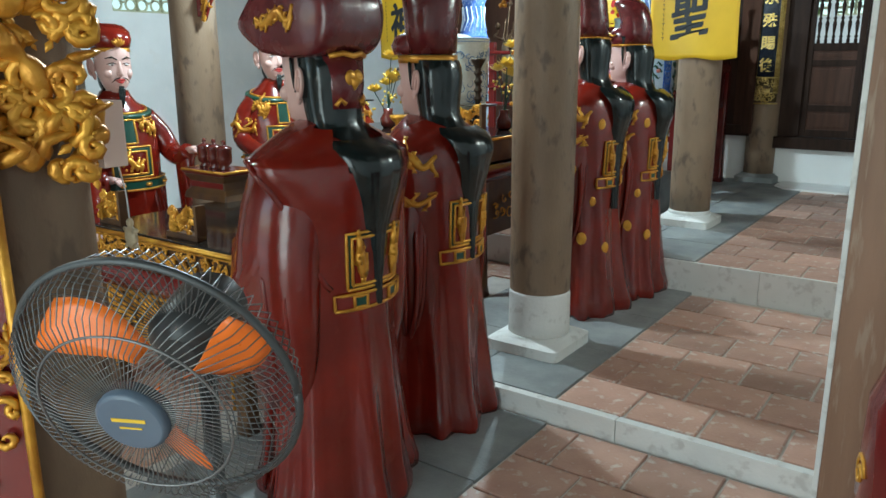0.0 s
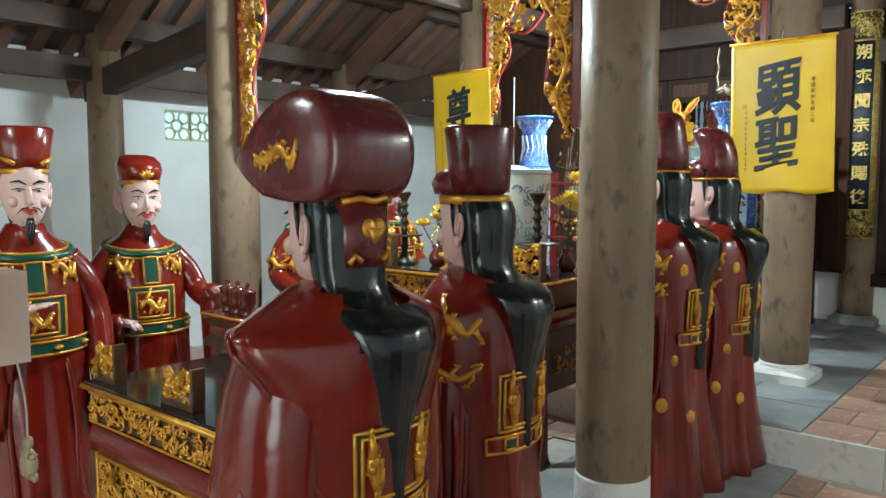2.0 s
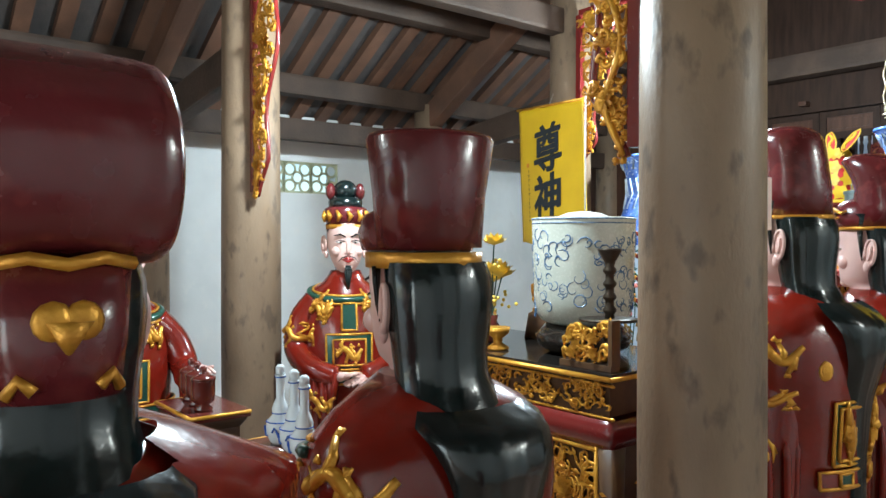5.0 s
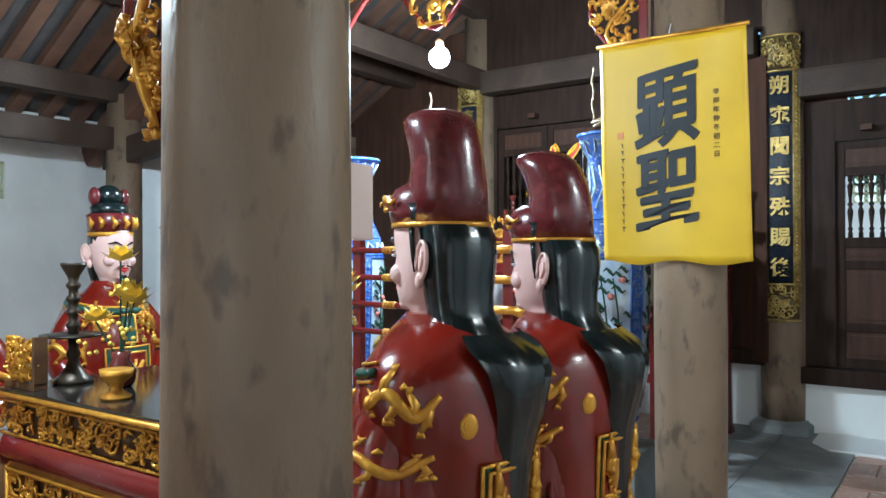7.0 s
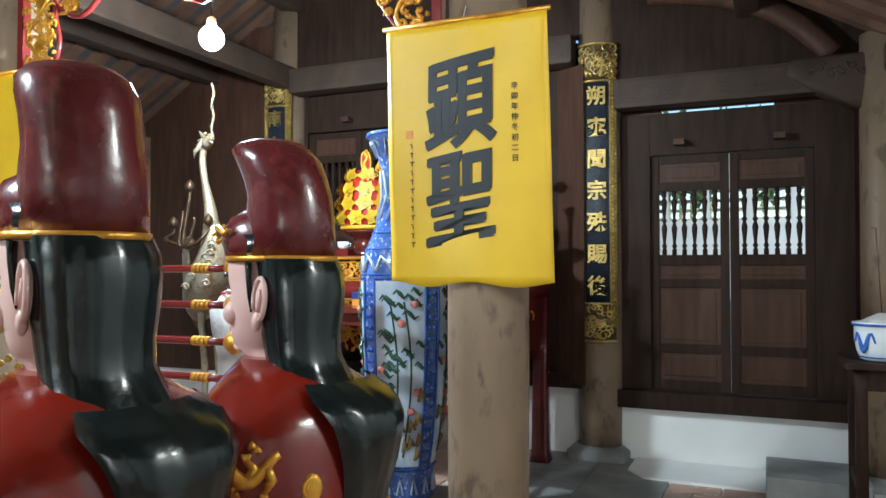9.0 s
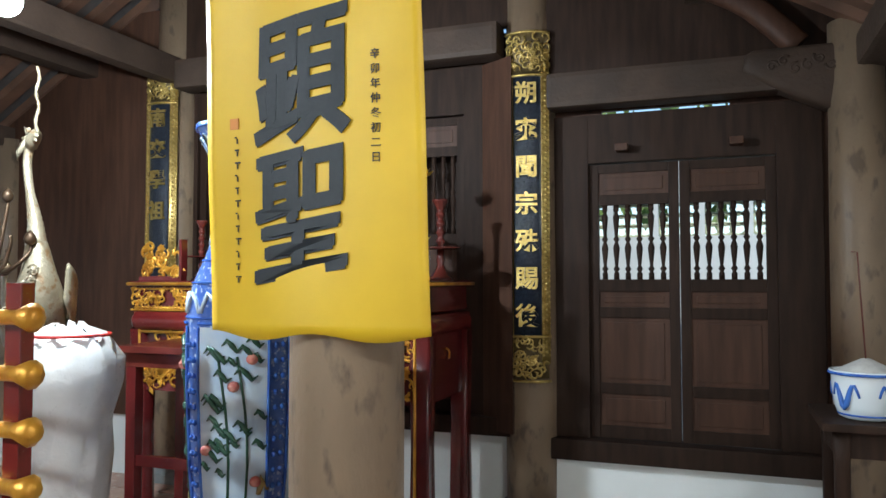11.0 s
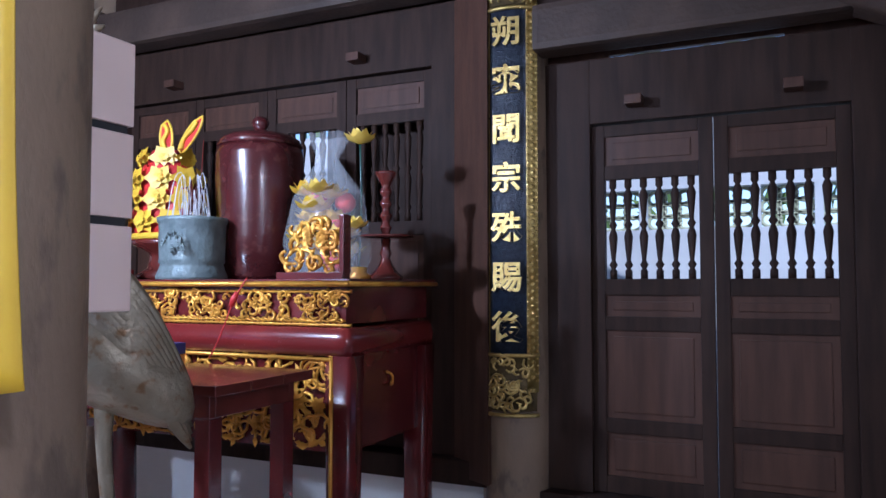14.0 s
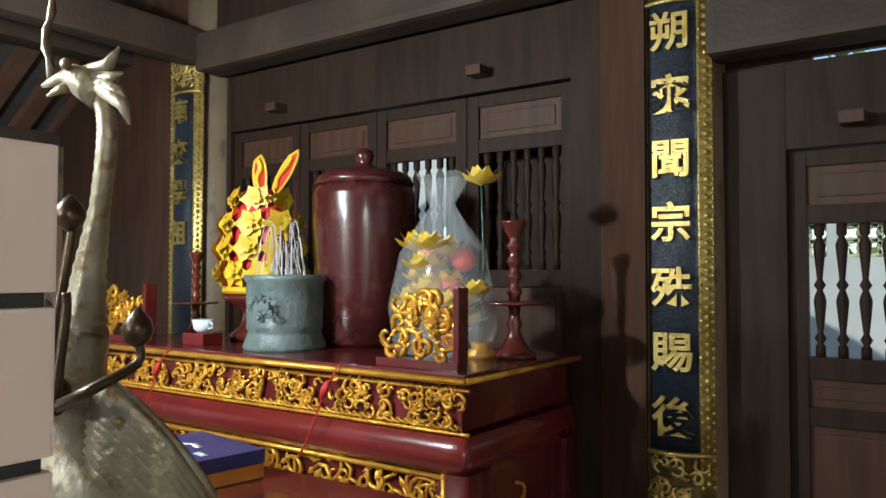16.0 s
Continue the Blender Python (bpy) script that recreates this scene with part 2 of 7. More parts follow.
def rosette(bm, at, r, mi=0, m=None, petals=7):
    """A carved flower that faces -y."""
    m = m or Matrix()
    for ring, (rad, dep) in enumerate(((r, 0.0), (r * 0.68, 0.012), (r * 0.36, 0.022))):
        for i in range(petals):
            a = 2 * math.pi * (i + 0.5 * ring) / petals
            c, s = math.cos(a), math.sin(a)
            p = [(0, -dep, 0), (rad * (0.55 * c - 0.34 * s), -dep - 0.012, rad * (0.55 * s + 0.34 * c)), (rad * c, -dep - 0.004, rad * s), (rad * (0.55 * c + 0.34 * s), -dep - 0.012, rad * (0.55 * s - 0.34 * c))]
            f = bm.faces.new([bm.verts.new(m @ (Vector(at) + Vector(q))) for q in p])
            f.material_index, f.smooth = mi, True


def writing(name, text, size, at, m, material, parent, thick=0.004, bold=0.0, slant=0.0, wide=1.0):
    """Characters in the built-in font as a mesh, centred at the pose m @ at; they face -y."""
    cu = bpy.data.curves.new(name, "FONT")
    cu.body, cu.size, cu.align_x, cu.align_y, cu.extrude, cu.offset = text, size, "CENTER", "CENTER", thick, bold
    cu.resolution_u = 3
    tmp = new(name, cu)
    me = bpy.data.meshes.new_from_object(tmp.evaluated_get(bpy.context.evaluated_depsgraph_get()))
    bpy.data.objects.remove(tmp)
    bpy.data.curves.remove(cu)
    me.materials.clear()
    me.materials.append(material)
    me.transform(m @ Matrix.Translation(at) @ pose(0, 0, 0, 90, 0, 0) @ Matrix(((wide, 0, 0, 0), (slant, 1, 0, 0), (0, 0, 1, 0), (0, 0, 0, 1))))
    me.name = name
    ob = new(name, me)
    ob.parent = parent
    return ob


# ---- the building ----
Z1, Z2, STEP1, STEP2 = 0.09, 0.29, 2.68, 4.58
WEST, EAST, SOUTH, NORTH = -6.5, 0.45, -1.9, 8.25
setting(slab("floor_low", WEST - 0.3, SOUTH - 0.3, -0.3, EAST + 0.3, STEP1, -0.012, M_MORTAR), "lower hall floor laid with terracotta tiles", "floor")
setting(slab("floor_middle", WEST - 0.3, STEP1 + 0.001, -0.3, EAST + 0.3, STEP2, Z1 - 0.012, M_MORTAR), "middle hall floor laid with terracotta tiles", "floor")
setting(slab("floor_upper", WEST - 0.3, STEP2 + 0.001, -0.3, EAST + 0.3, NORTH + 0.2, Z2 - 0.012, M_MORTAR), "upper hall floor laid with terracotta tiles", "floor")
setting(slab("ground", -40, -40, -0.5, 40, 60, -0.31, M_STONE), "grey yard ground outside the hall", "ground")

# white plastered side walls; the west one has a row of pierced vents
bm = bmesh.new()
box(bm, WEST - 0.22, SOUTH, -0.1, WEST, NORTH, 1.96)
box(bm, WEST - 0.22, SOUTH, 1.96, WEST, 4.02, 2.23)
box(bm, WEST - 0.22, 5.06, 1.96, WEST, NORTH, 2.23)
box(bm, WEST - 0.22, SOUTH, 2.23, WEST, NORTH, 2.62)
wall_w = setting(finish("wall_west", bm, M_WALL), "white limewashed side wall with pierced vents", "wall")
M_VENT = mat("cream_vent_glaze", (0.55, 0.55, 0.36), (0.42, 0.44, 0.28), 0.5, scale=12)
for k in range(4):
    bm = bmesh.new()
    cy, cz, h = 4.02 + 0.26 * (k + 0.5), 2.095, 0.13
    for p in ((-h, -h, h, -h), (h, -h, h, h), (h, h, -h, h), (-h, h, -h, -h)):
        tube(bm, [(WEST - 0.03, cy + p[0], cz + p[1]), (WEST - 0.03, cy + p[2], cz + p[3])], (0.014), 6)
    for sx in (-1, 0, 1):
        for sz in (-1, 0, 1):
            if abs(sx) + abs(sz) != 1:
                r = 0.052 if sx or sz else 0.05
                c = (cy + sx * 0.072, cz + sz * 0.072)
                tube(bm, [(WEST - 0.03, c[0] + r * math.cos(a * math.pi / 6), c[1] + r * math.sin(a * math.pi / 6)) for a in range(13)], 0.011, 5)
    part("vent_tile", bm, M_VENT, wall_w)
setting(slab("wall_east", EAST, SOUTH, -0.1, EAST + 0.22, NORTH, 2.9, M_WALL), "white limewashed side wall", "wall")
# unseen front wall; its openings are assumed, for the added area lamps
bm = bmesh.new()
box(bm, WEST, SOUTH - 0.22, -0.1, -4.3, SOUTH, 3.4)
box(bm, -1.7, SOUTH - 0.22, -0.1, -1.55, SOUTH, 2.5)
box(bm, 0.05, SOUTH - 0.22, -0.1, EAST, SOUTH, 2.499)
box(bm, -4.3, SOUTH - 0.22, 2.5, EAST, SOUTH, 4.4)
setting(finish("wall_south", bm, M_WALL), "white front wall with a wide doorway behind", "wall")
bm = bmesh.new()
box(bm, -1.72, NORTH - 0.03, Z2 - 0.05, EAST, NORTH + 0.2, 0.64)
box(bm, WEST, NORTH - 0.03, Z2 - 0.05, -4.42, NORTH + 0.2, 0.75)
box(bm, -4.3, NORTH + 0.02, Z2 - 0.05, -1.95, NORTH + 0.2, 0.75)
setting(finish("wall_north", bm, M_LITWHITE), "low white wall under the wooden doors", "wall")
# yard wall outside the doors, with pierced vents and greenery behind
bm = bmesh.new()
YY = 10.4
box(bm, -8, YY, -0.3, 3, YY + 0.2, 2.02)
box(bm, -8, YY, 2.3, 3, YY + 0.2, 2.9)
yard = setting(finish("wall_yard", bm, M_WALL), "white yard wall with a row of pierced vents", "wall")
for k in range(30):
    slab("vent_post", -8 + k * 0.37, YY + 0.001, 2.02, -7.95 + k * 0.37, YY + 0.2, 2.3, M_WALL, yard)
for k in range(12, 28):
    bm = bmesh.new()
    cx = -7.79 + k * 0.37
    for sx in (-1, 0, 1):
        for sz in (-1, 0, 1):
            tube(bm, [(cx + sx * 0.1 + 0.06 * math.cos(a * math.pi / 6), YY + 0.1, 2.16 + sz * 0.085 + 0.05 * math.sin(a * math.pi / 6)) for a in range(13)], 0.014, 5)
    part("vent_tile", bm, M_VENT, yard)
M_LEAF = mat("leafy_green", (0.15, 0.21, 0.035), (0.09, 0.15, 0.025), 0.6, scale=3)
rng = random.Random(5)
bm = bmesh.new()
for _ in range(1500):
    p = Vector((rng.uniform(-8, 3), rng.uniform(12, 14), rng.uniform(0, 4.4)))
    q = Euler((rng.uniform(0, 6), rng.uniform(0, 6), rng.uniform(0, 6))).to_matrix()
    s = rng.uniform(0.1, 0.22)
    f = bm.faces.new([bm.verts.new(p + q @ Vector(v)) for v in ((-s, 0, 0), (0, -s * 0.4, 0.02), (s, 0, 0), (0, s * 0.4, 0.02))])
tagged(finish("shrubs", bm, M_LEAF), "sunlit green shrubs behind the yard wall", "shrub", "", "stuff")


def column(x, y, z, top, r, band=0.29):
    at = root("column", (x, y, z))
    tagged(at, "round weathered grey-brown timber column on a white stone foot", "column", "hall columns")
    bm = bmesh.new()
    prof = [(r * 0.98, 0.05), (r, 0.3), (r * 1.02, 1.0), (r * 1.0, 1.6), (r * 0.93, top - z)]
    lathe(bm, prof, 32)
    part("shaft", bm, M_WOOD, at)
    if band:
        bm = bmesh.new()
        lathe(bm, [(r * 1.03, 0.06), (r * 1.03, band * 0.5), (r * 1.02, band), (r * 1.004, band + 0.015)], 32)
        part("whitewashed_band", bm, M_LIME, at, "chipped white paint band")
    if band is not None:
        bm = bmesh.new()
        loft(bm, [(0, 0, 0.0, 0.2, 0.2, 0.18), (0, 0, 0.055, 0.2, 0.2, 0.18), (0, 0, 0.075, 0.17, 0.17, 0.6), (0, 0, 0.085, 0.165, 0.165, 1)], 32, smooth=False)
        part("stone_base", bm, M_LIME if band else M_STONE, at, "square stone base")
    return at


for cx, cy, cz in ((-1.72, 3.24, Z1), (-1.76, 5.70, Z2), (-1.86, 8.24, Z2), (-1.73, 0.79, 0), (-4.34, 3.25, Z1), (-4.34, 5.7, Z2), (-4.42, 8.24, Z2), (-4.34, 0.79, 0)):
    column(cx, cy, cz, 3.7, 0.15, 0.29 if cy < 4 else 0.1 if cy < 7 else 0)
for cx, cy, cz in ((-6.02, 3.26, Z1), (-6.02, 0.8, 0), (-6.02, 5.7, Z2), (-6.02, 8.2, Z2)):
    column(cx, cy, cz, 2.75, 0.13)
column(-0.16, 8.1, Z2, 2.95, 0.135, 0)

# roof: two slopes with rafters and boards, ridge along the nave
RX, RZ, SL = -3.05, 4.55, 0.58


def roof_z(x):
    return RZ - abs(x - RX) * SL


bm = bmesh.new()
for x0, x1 in ((RX, WEST - 0.5), (RX, EAST + 0.5)):
    a = [bm.verts.new(p) for p in ((x0, SOUTH - 0.4, roof_z(x0) + 0.1), (x1, SOUTH - 0.4, roof_z(x1) + 0.1), (x1, NORTH + 0.5, roof_z(x1) + 0.1), (x0, NORTH + 0.5, roof_z(x0) + 0.1))]
    b = [bm.verts.new(v.co + Vector((0, 0, 0.1))) for v in a]
    for q in ((0, 1, 2, 3), (7, 6, 5, 4), (0, 4, 5, 1), (1, 5, 6, 2), (2, 6, 7, 3), (3, 7, 4, 0)):
        bm.faces.new([(a + b)[i] for i in q])
y = SOUTH
while y < NORTH + 0.3:
    for x1 in (WEST - 0.4, EAST + 0.4):
        n0 = len(bm.faces)
        x0 = RX
        v = [bm.verts.new(p) for p in ((x0, y, roof_z(x0) + 0.03), (x1, y, roof_z(x1) + 0.03), (x1, y + 0.1, roof_z(x1) + 0.03), (x0, y + 0.1, roof_z(x0) + 0.03), (x0, y, roof_z(x0) + 0.1), (x1, y, roof_z(x1) + 0.1), (x1, y + 0.1, roof_z(x1) + 0.1), (x0, y + 0.1, roof_z(x0) + 0.1))]
        for q in ((3, 2, 1, 0), (0, 1, 5, 4), (2, 3, 7, 6)):
            f = bm.faces.new([v[i] for i in q])
            f.material_index = 1
    y += 0.24
M_RAFTER = mat("reddish_rafter", (0.15, 0.075, 0.045), (0.10, 0.052, 0.033), 0.6, scale=5, bump=0.2)
M_ROOF = mat("dark_tile_underside", (0.06, 0.054, 0.052), (0.08, 0.068, 0.062), 0.8, scale=9, bump=0.3)
setting(finish("ceiling", bm, [M_ROOF, M_RAFTER]), "dark pitched roof underside with reddish rafters", "ceiling")


def beam(name, p, q, w, h, material=None, label="dark weathered timber roof beam"):
    """A beam with rounded arrises from p to q, w wide and h high."""
    p, q = Vector(p), Vector(q)
    bm = bmesh.new()
    d = (q - p)
    box(bm, 0, -w / 2, -h / 2, d.length, w / 2, h / 2, 0, min(w, h) * 0.18)
    ob = finish(name, bm, material or M_BEAM)
    rot = d.to_track_quat("X", "Z").to_matrix().to_4x4()
    ob.matrix_world = Matrix.Translation(p) @ rot
    return tagged(ob, label, "beam", "roof beams", "structure")


for px in (-5.2, -4.34, -3.05, -1.75, -0.9, -6.02, -0.1):
    z = roof_z(px) - 0.06
    beam("roof_purlin", (px, SOUTH, z), (px, NORTH + 0.1, z), 0.15, 0.16)
for fy in (0.79, 3.25, 5.7):
    for s, ox in ((-1, -4.34), (1, -1.75)):
        ex = ox + s * 2.15
        beam("slanting_rafter_beam", (ox, fy, roof_z(ox) - 0.22), (ex, fy, roof_z(ex) - 0.22), 0.13, 0.2, M_RAFTER, "reddish carved slanting roof beam")
        if s < 0:
            beam("tie_beam", (ox, fy, 2.52), (ox + s * 1.9, fy, 2.3), 0.11, 0.2)
    beam("cross_beam", (-4.34, fy, 3.42), (-1.75, fy, 3.42), 0.17, 0.26)
beam("long_beam", (-6.02, SOUTH, 2.42), (-6.02, NORTH, 2.42), 0.1, 0.17)
beam("long_beam", (-4.34, SOUTH, 3.1), (-4.34, NORTH, 3.1), 0.12, 0.18)

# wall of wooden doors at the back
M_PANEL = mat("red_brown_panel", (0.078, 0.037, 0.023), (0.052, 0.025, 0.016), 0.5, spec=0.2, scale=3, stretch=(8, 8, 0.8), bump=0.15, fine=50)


def baluster(bm, x, y, z0, z1, r, mi=0):
    h = z1 - z0
    prof = [(0.8, 0), (0.8, 0.08), (0.45, 0.1), (0.95, 0.14), (0.45, 0.18), (0.75, 0.3), (1, 0.42), (0.8, 0.46), (0.45, 0.5), (0.95, 0.54), (0.45, 0.58), (0.7, 0.7), (1, 0.84), (0.45, 0.9), (0.8, 0.92), (0.8, 1)]
    lathe(bm, [(r * a, z0 + h * b) for a, b in prof], 10, mi, (x, y, 0))


def leaf(parent, x0, x1, y, z0, z1, zw0, zw1):
    """One door leaf: stiles, rails, raised panels and turned balusters in the light."""
    rails = [(z0, z0 + 0.07), (z0 + 0.25, z0 + 0.31), (z0 + 0.68, z0 + 0.74), (zw0 - 0.07, zw0), (zw1, zw1 + 0.06), (z1 - 0.05, z1)]
    b = bmesh.new()
    box(b, x0, y, z0, x0 + 0.055, y + 0.04, z1, 0, 0.004)
    box(b, x1 - 0.055, y, z0, x1, y + 0.04, z1, 0, 0.004)
    for a, c in rails:
        box(b, x0 + 0.055, y + 0.002, a, x1 - 0.055, y + 0.038, c, 0, 0.004)
    d = part("door_leaf", b, M_DOOR, parent)
    for (a, c), (e, f) in zip(rails, rails[1:]):
        if abs(c - zw0) < 0.01:
            n = 6
            for k in range(n):
                b = bmesh.new()
                baluster(b, x0 + 0.055 + (x1 - x0 - 0.11) * (k + 0.5) / n, y + 0.02, zw0, zw1, 0.019)
                part("baluster", b, M_DOOR, d)
        else:
            b = bmesh.new()
            box(b, x0 + 0.055, y + 0.014, c, x1 - 0.055, y + 0.03, e, 0)
            box(b, x0 + 0.085, y + 0.008, c + 0.025, x1 - 0.085, y + 0.02, e - 0.025, 0, 0.005)
            part("panel", b, M_PANEL, d)
    return d


def door_wall(name, x0, x1, xs, y, z0, z1, zw0, zw1, sill, head, beam_z, label):
    r = root(name, ((x0 + x1) / 2, y, z0))
    setting(r, label, "door")
    off = Matrix.Translation((-(x0 + x1) / 2, -y, -z0))
    def shift(ob):
        ob.data.transform(off)
    kids = []
    b = bmesh.new()
    box(b, x0, y - 0.03, z0, xs[0] + 0.004, y + 0.06, head, 0, 0.006)
    box(b, xs[-1] - 0.004, y - 0.03, z0, x1, y + 0.06, head, 0, 0.006)
    box(b, xs[0] - 0.005, y - 0.028, z1 + 0.006, xs[-1] + 0.005, y + 0.06, head, 0, 0.006)
    kids.append(part("door_frame", b, M_DOOR, r))
    b = bmesh.new()
    box(b, x0 - 0.06, y - 0.09, sill, x1 + 0.06, y + 0.1, z0 - 0.003, 0, 0.01)
    kids.append(part("threshold", b, M_DOOR, r))
    for fx in (0.2, 0.8):
        b = bmesh.new()
        cx = xs[0] + (xs[-1] - xs[0]) * fx
        box(b, cx - 0.035, y - 0.11, z1 + 0.06, cx + 0.035, y - 0.03, z1 + 0.1, 0, 0.005)
        kids.append(part("wooden_peg", b, M_PANEL, r))
    for a, c in zip(xs, xs[1:]):
        kids.append(leaf(r, a + 0.002, c - 0.002, y, z0 + 0.002, z1, zw0, zw1))
    for k in kids:
        for o in (k, *k.children_recursive):
            shift(o)
    return r


door_wall("door_1", -1.72, -0.3, (-1.522, -1.022, -0.522), 8.25, 0.76, 2.32, 1.66, 2.085, 0.64, 2.607, 0, "closed brown wooden double door with turned balusters")
door_wall("door_2", -4.25, -2.0, (-4.22, -3.73, -3.24, -2.75, -2.26), 8.22, 0.86, 2.66, 1.94, 2.42, 0.75, 2.96, 0, "closed four-leaf wooden door behind the altar")
beam("door_lintel", (-1.73, 8.14, 2.73), (-0.02, 8.14, 2.73), 0.16, 0.2, M_BEAM, "carved dark brown lintel beam over the door")
beam("door_lintel", (-4.29, 8.1, 3.06), (-2.0, 8.1, 3.06), 0.18, 0.2, M_BEAM, "moulded dark brown lintel beam over the altar")
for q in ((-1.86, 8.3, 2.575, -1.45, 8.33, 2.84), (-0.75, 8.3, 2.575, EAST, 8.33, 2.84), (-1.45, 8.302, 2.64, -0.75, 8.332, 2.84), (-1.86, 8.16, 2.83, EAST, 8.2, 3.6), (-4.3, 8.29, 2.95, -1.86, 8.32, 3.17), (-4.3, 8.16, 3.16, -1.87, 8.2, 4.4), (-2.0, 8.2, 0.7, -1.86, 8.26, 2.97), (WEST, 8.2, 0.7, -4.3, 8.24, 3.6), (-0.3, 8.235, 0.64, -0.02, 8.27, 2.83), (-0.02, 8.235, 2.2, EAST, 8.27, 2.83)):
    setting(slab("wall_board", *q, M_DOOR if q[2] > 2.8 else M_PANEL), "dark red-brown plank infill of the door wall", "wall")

# boards added so that most baluster openings show dark, not the bright yard
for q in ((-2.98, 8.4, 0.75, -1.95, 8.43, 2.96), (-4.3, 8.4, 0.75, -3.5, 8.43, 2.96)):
    setting(slab("wall_board", *q, M_DOOR), "added dark backing behind the altar door openings", "wall")
# splayed reveal board beside the altar doors
bm = bmesh.new()
lo = [bm.verts.new((x, y, 0.78)) for x, y in ((-2.16, 8.2), (-1.93, 8.06), (-1.93, 8.1), (-2.16, 8.235))]
hi = [bm.verts.new((v.co.x, v.co.y, 2.955)) for v in lo]
for i in range(4):
    bm.faces.new((lo[i], lo[(i + 1) % 4], hi[(i + 1) % 4], hi[i]))
bm.faces.new(lo[::-1])
bm.faces.new(hi)
setting(finish("reveal_board", bm, M_PANEL), "red-brown splayed board beside the altar doors", "wall")

setting(slab("wall_corner", -0.02, 8.235, 0.64, EAST, 8.27, 2.199, M_WALL), "white plastered wall beside the corner column", "wall")
# carved swelling end of the lintel and the arched brace above it
bm = bmesh.new()
loft(bm, [(-0.24, 8.12, 2.52, 0.06, 0.06, 0.4), (-0.28, 8.12, 2.58, 0.14, 0.075, 0.4), (-0.34, 8.12, 2.65, 0.22, 0.09, 0.35), (-0.4, 8.12, 2.74, 0.29, 0.094, 0.3), (-0.4, 8.12, 2.82, 0.28, 0.092, 0.3), (-0.4, 8.12, 2.84, 0.25, 0.08, 0.3)], 32)
for k in range(7):
    a0 = 0.6 * k
    tube(bm, [(-0.55 + 0.055 * k + 0.032 * (1 - i / 11) * math.cos(a0 + i * 0.75), 8.028, 2.745 + 0.025 * math.sin(k * 2) + 0.032 * (1 - i / 11) * math.sin(a0 + i * 0.75)) for i in range(10)], 0.008, 5)
tagged(finish("lintel_end", bm, M_BEAM), "carved swelling end of the door lintel", "beam", "", "structure")
bm = bmesh.new()
tube(bm, spline([(-1.5, 8.1, 3.38), (-1.05, 8.1, 3.3), (-0.68, 8.1, 3.12), (-0.42, 8.1, 2.86)], 6), [(0.05, 0.07)] * 19, 12)
tagged(finish("arched_brace", bm, M_PANEL), "red-brown arched timber brace over the door", "beam", "roof beams", "structure")
gb = root("gilt_bracket", (0.08, 8.2, 2.1))
tagged(gb, "small gilt carved bracket on the wall by the column", "carving")
bm = bmesh.new()
scrolls(bm, 0.26, 0.2, random.Random(17), 30, 0.011, 0, Matrix.Translation((0.0, 0.0, 0.1)))
rosette(bm, (-0.04, -0.02, 0.08), 0.05, 0)
part("carving", bm, M_GOLD, gb)
bm = bmesh.new()
box(bm, -0.13, 0.0, 0.0, 0.14, 0.034, 0.2, 0, 0.006)
part("backing", bm, M_ALTAR, gb)

# ---- statues: one plain mesh each ----
from mathutils.bvhtree import BVHTree
M_LIP = mat("red_lip_paint", (0.5, 0.03, 0.03), None, 0.3)
M_WHITE = mat("white_eye_paint", (0.75, 0.74, 0.72), None, 0.3)
STATUE_MATS = [M_ROBE, M_HAIR, M_SKIN, M_HAT, M_GOLD, M_GREEN, M_LIP, M_WHITE]
ROBE, HAIR, SKIN, HAT, GOLD, GREEN, LIP, EYEW = range(8)
BODY = [(0.0, 0.27, 0.26, 0.02), (0.04, 0.28, 0.265, 0.02), (0.15, 0.25, 0.24, 0.02), (0.4, 0.225, 0.215, 0.02), (0.65, 0.22, 0.2, 0.02), (0.82, 0.222, 0.195, 0.025), (0.95, 0.226, 0.198, 0.035), (1.06, 0.226, 0.195, 0.046), (1.15, 0.212, 0.178, 0.052), (1.21, 0.17, 0.15, 0.048), (1.26, 0.1, 0.1, 0.03), (1.31, 0.07, 0.07, 0.02)]

# broad caped shoulders of the figure with the drum-shaped cap
BODY_CAPE = [(0.0, 0.27, 0.26, 0.02), (0.04, 0.28, 0.265, 0.02), (0.15, 0.25, 0.24, 0.02), (0.4, 0.23, 0.215, 0.02), (0.65, 0.225, 0.2, 0.02), (0.82, 0.235, 0.2, 0.02), (0.95, 0.255, 0.2, 0.03), (1.1, 0.275, 0.195, 0.042), (1.18, 0.27, 0.18, 0.046), (1.235, 0.235, 0.155, 0.044), (1.27, 0.17, 0.125, 0.034), (1.31, 0.085, 0.085, 0.02)]
SHAPE = BODY


def body_at(a, z, off=0.0, w=1.0):
    """The robe's surface at the angle a (0 in front, growing to the statue's left) and height z."""
    for (z0, x0, y0, c0), (z1, x1, y1, c1) in zip(SHAPE, SHAPE[1:]):
        if z <= z1:
            break
    u = min(max((z - z0) / (z1 - z0), 0), 1)
    rx, ry, cy = (x0 + (x1 - x0) * u) * w + off, (y0 + (y1 - y0) * u) * w + off, c0 + (c1 - c0) * u
    return Vector((rx * math.sin(a), cy - ry * math.cos(a), z))


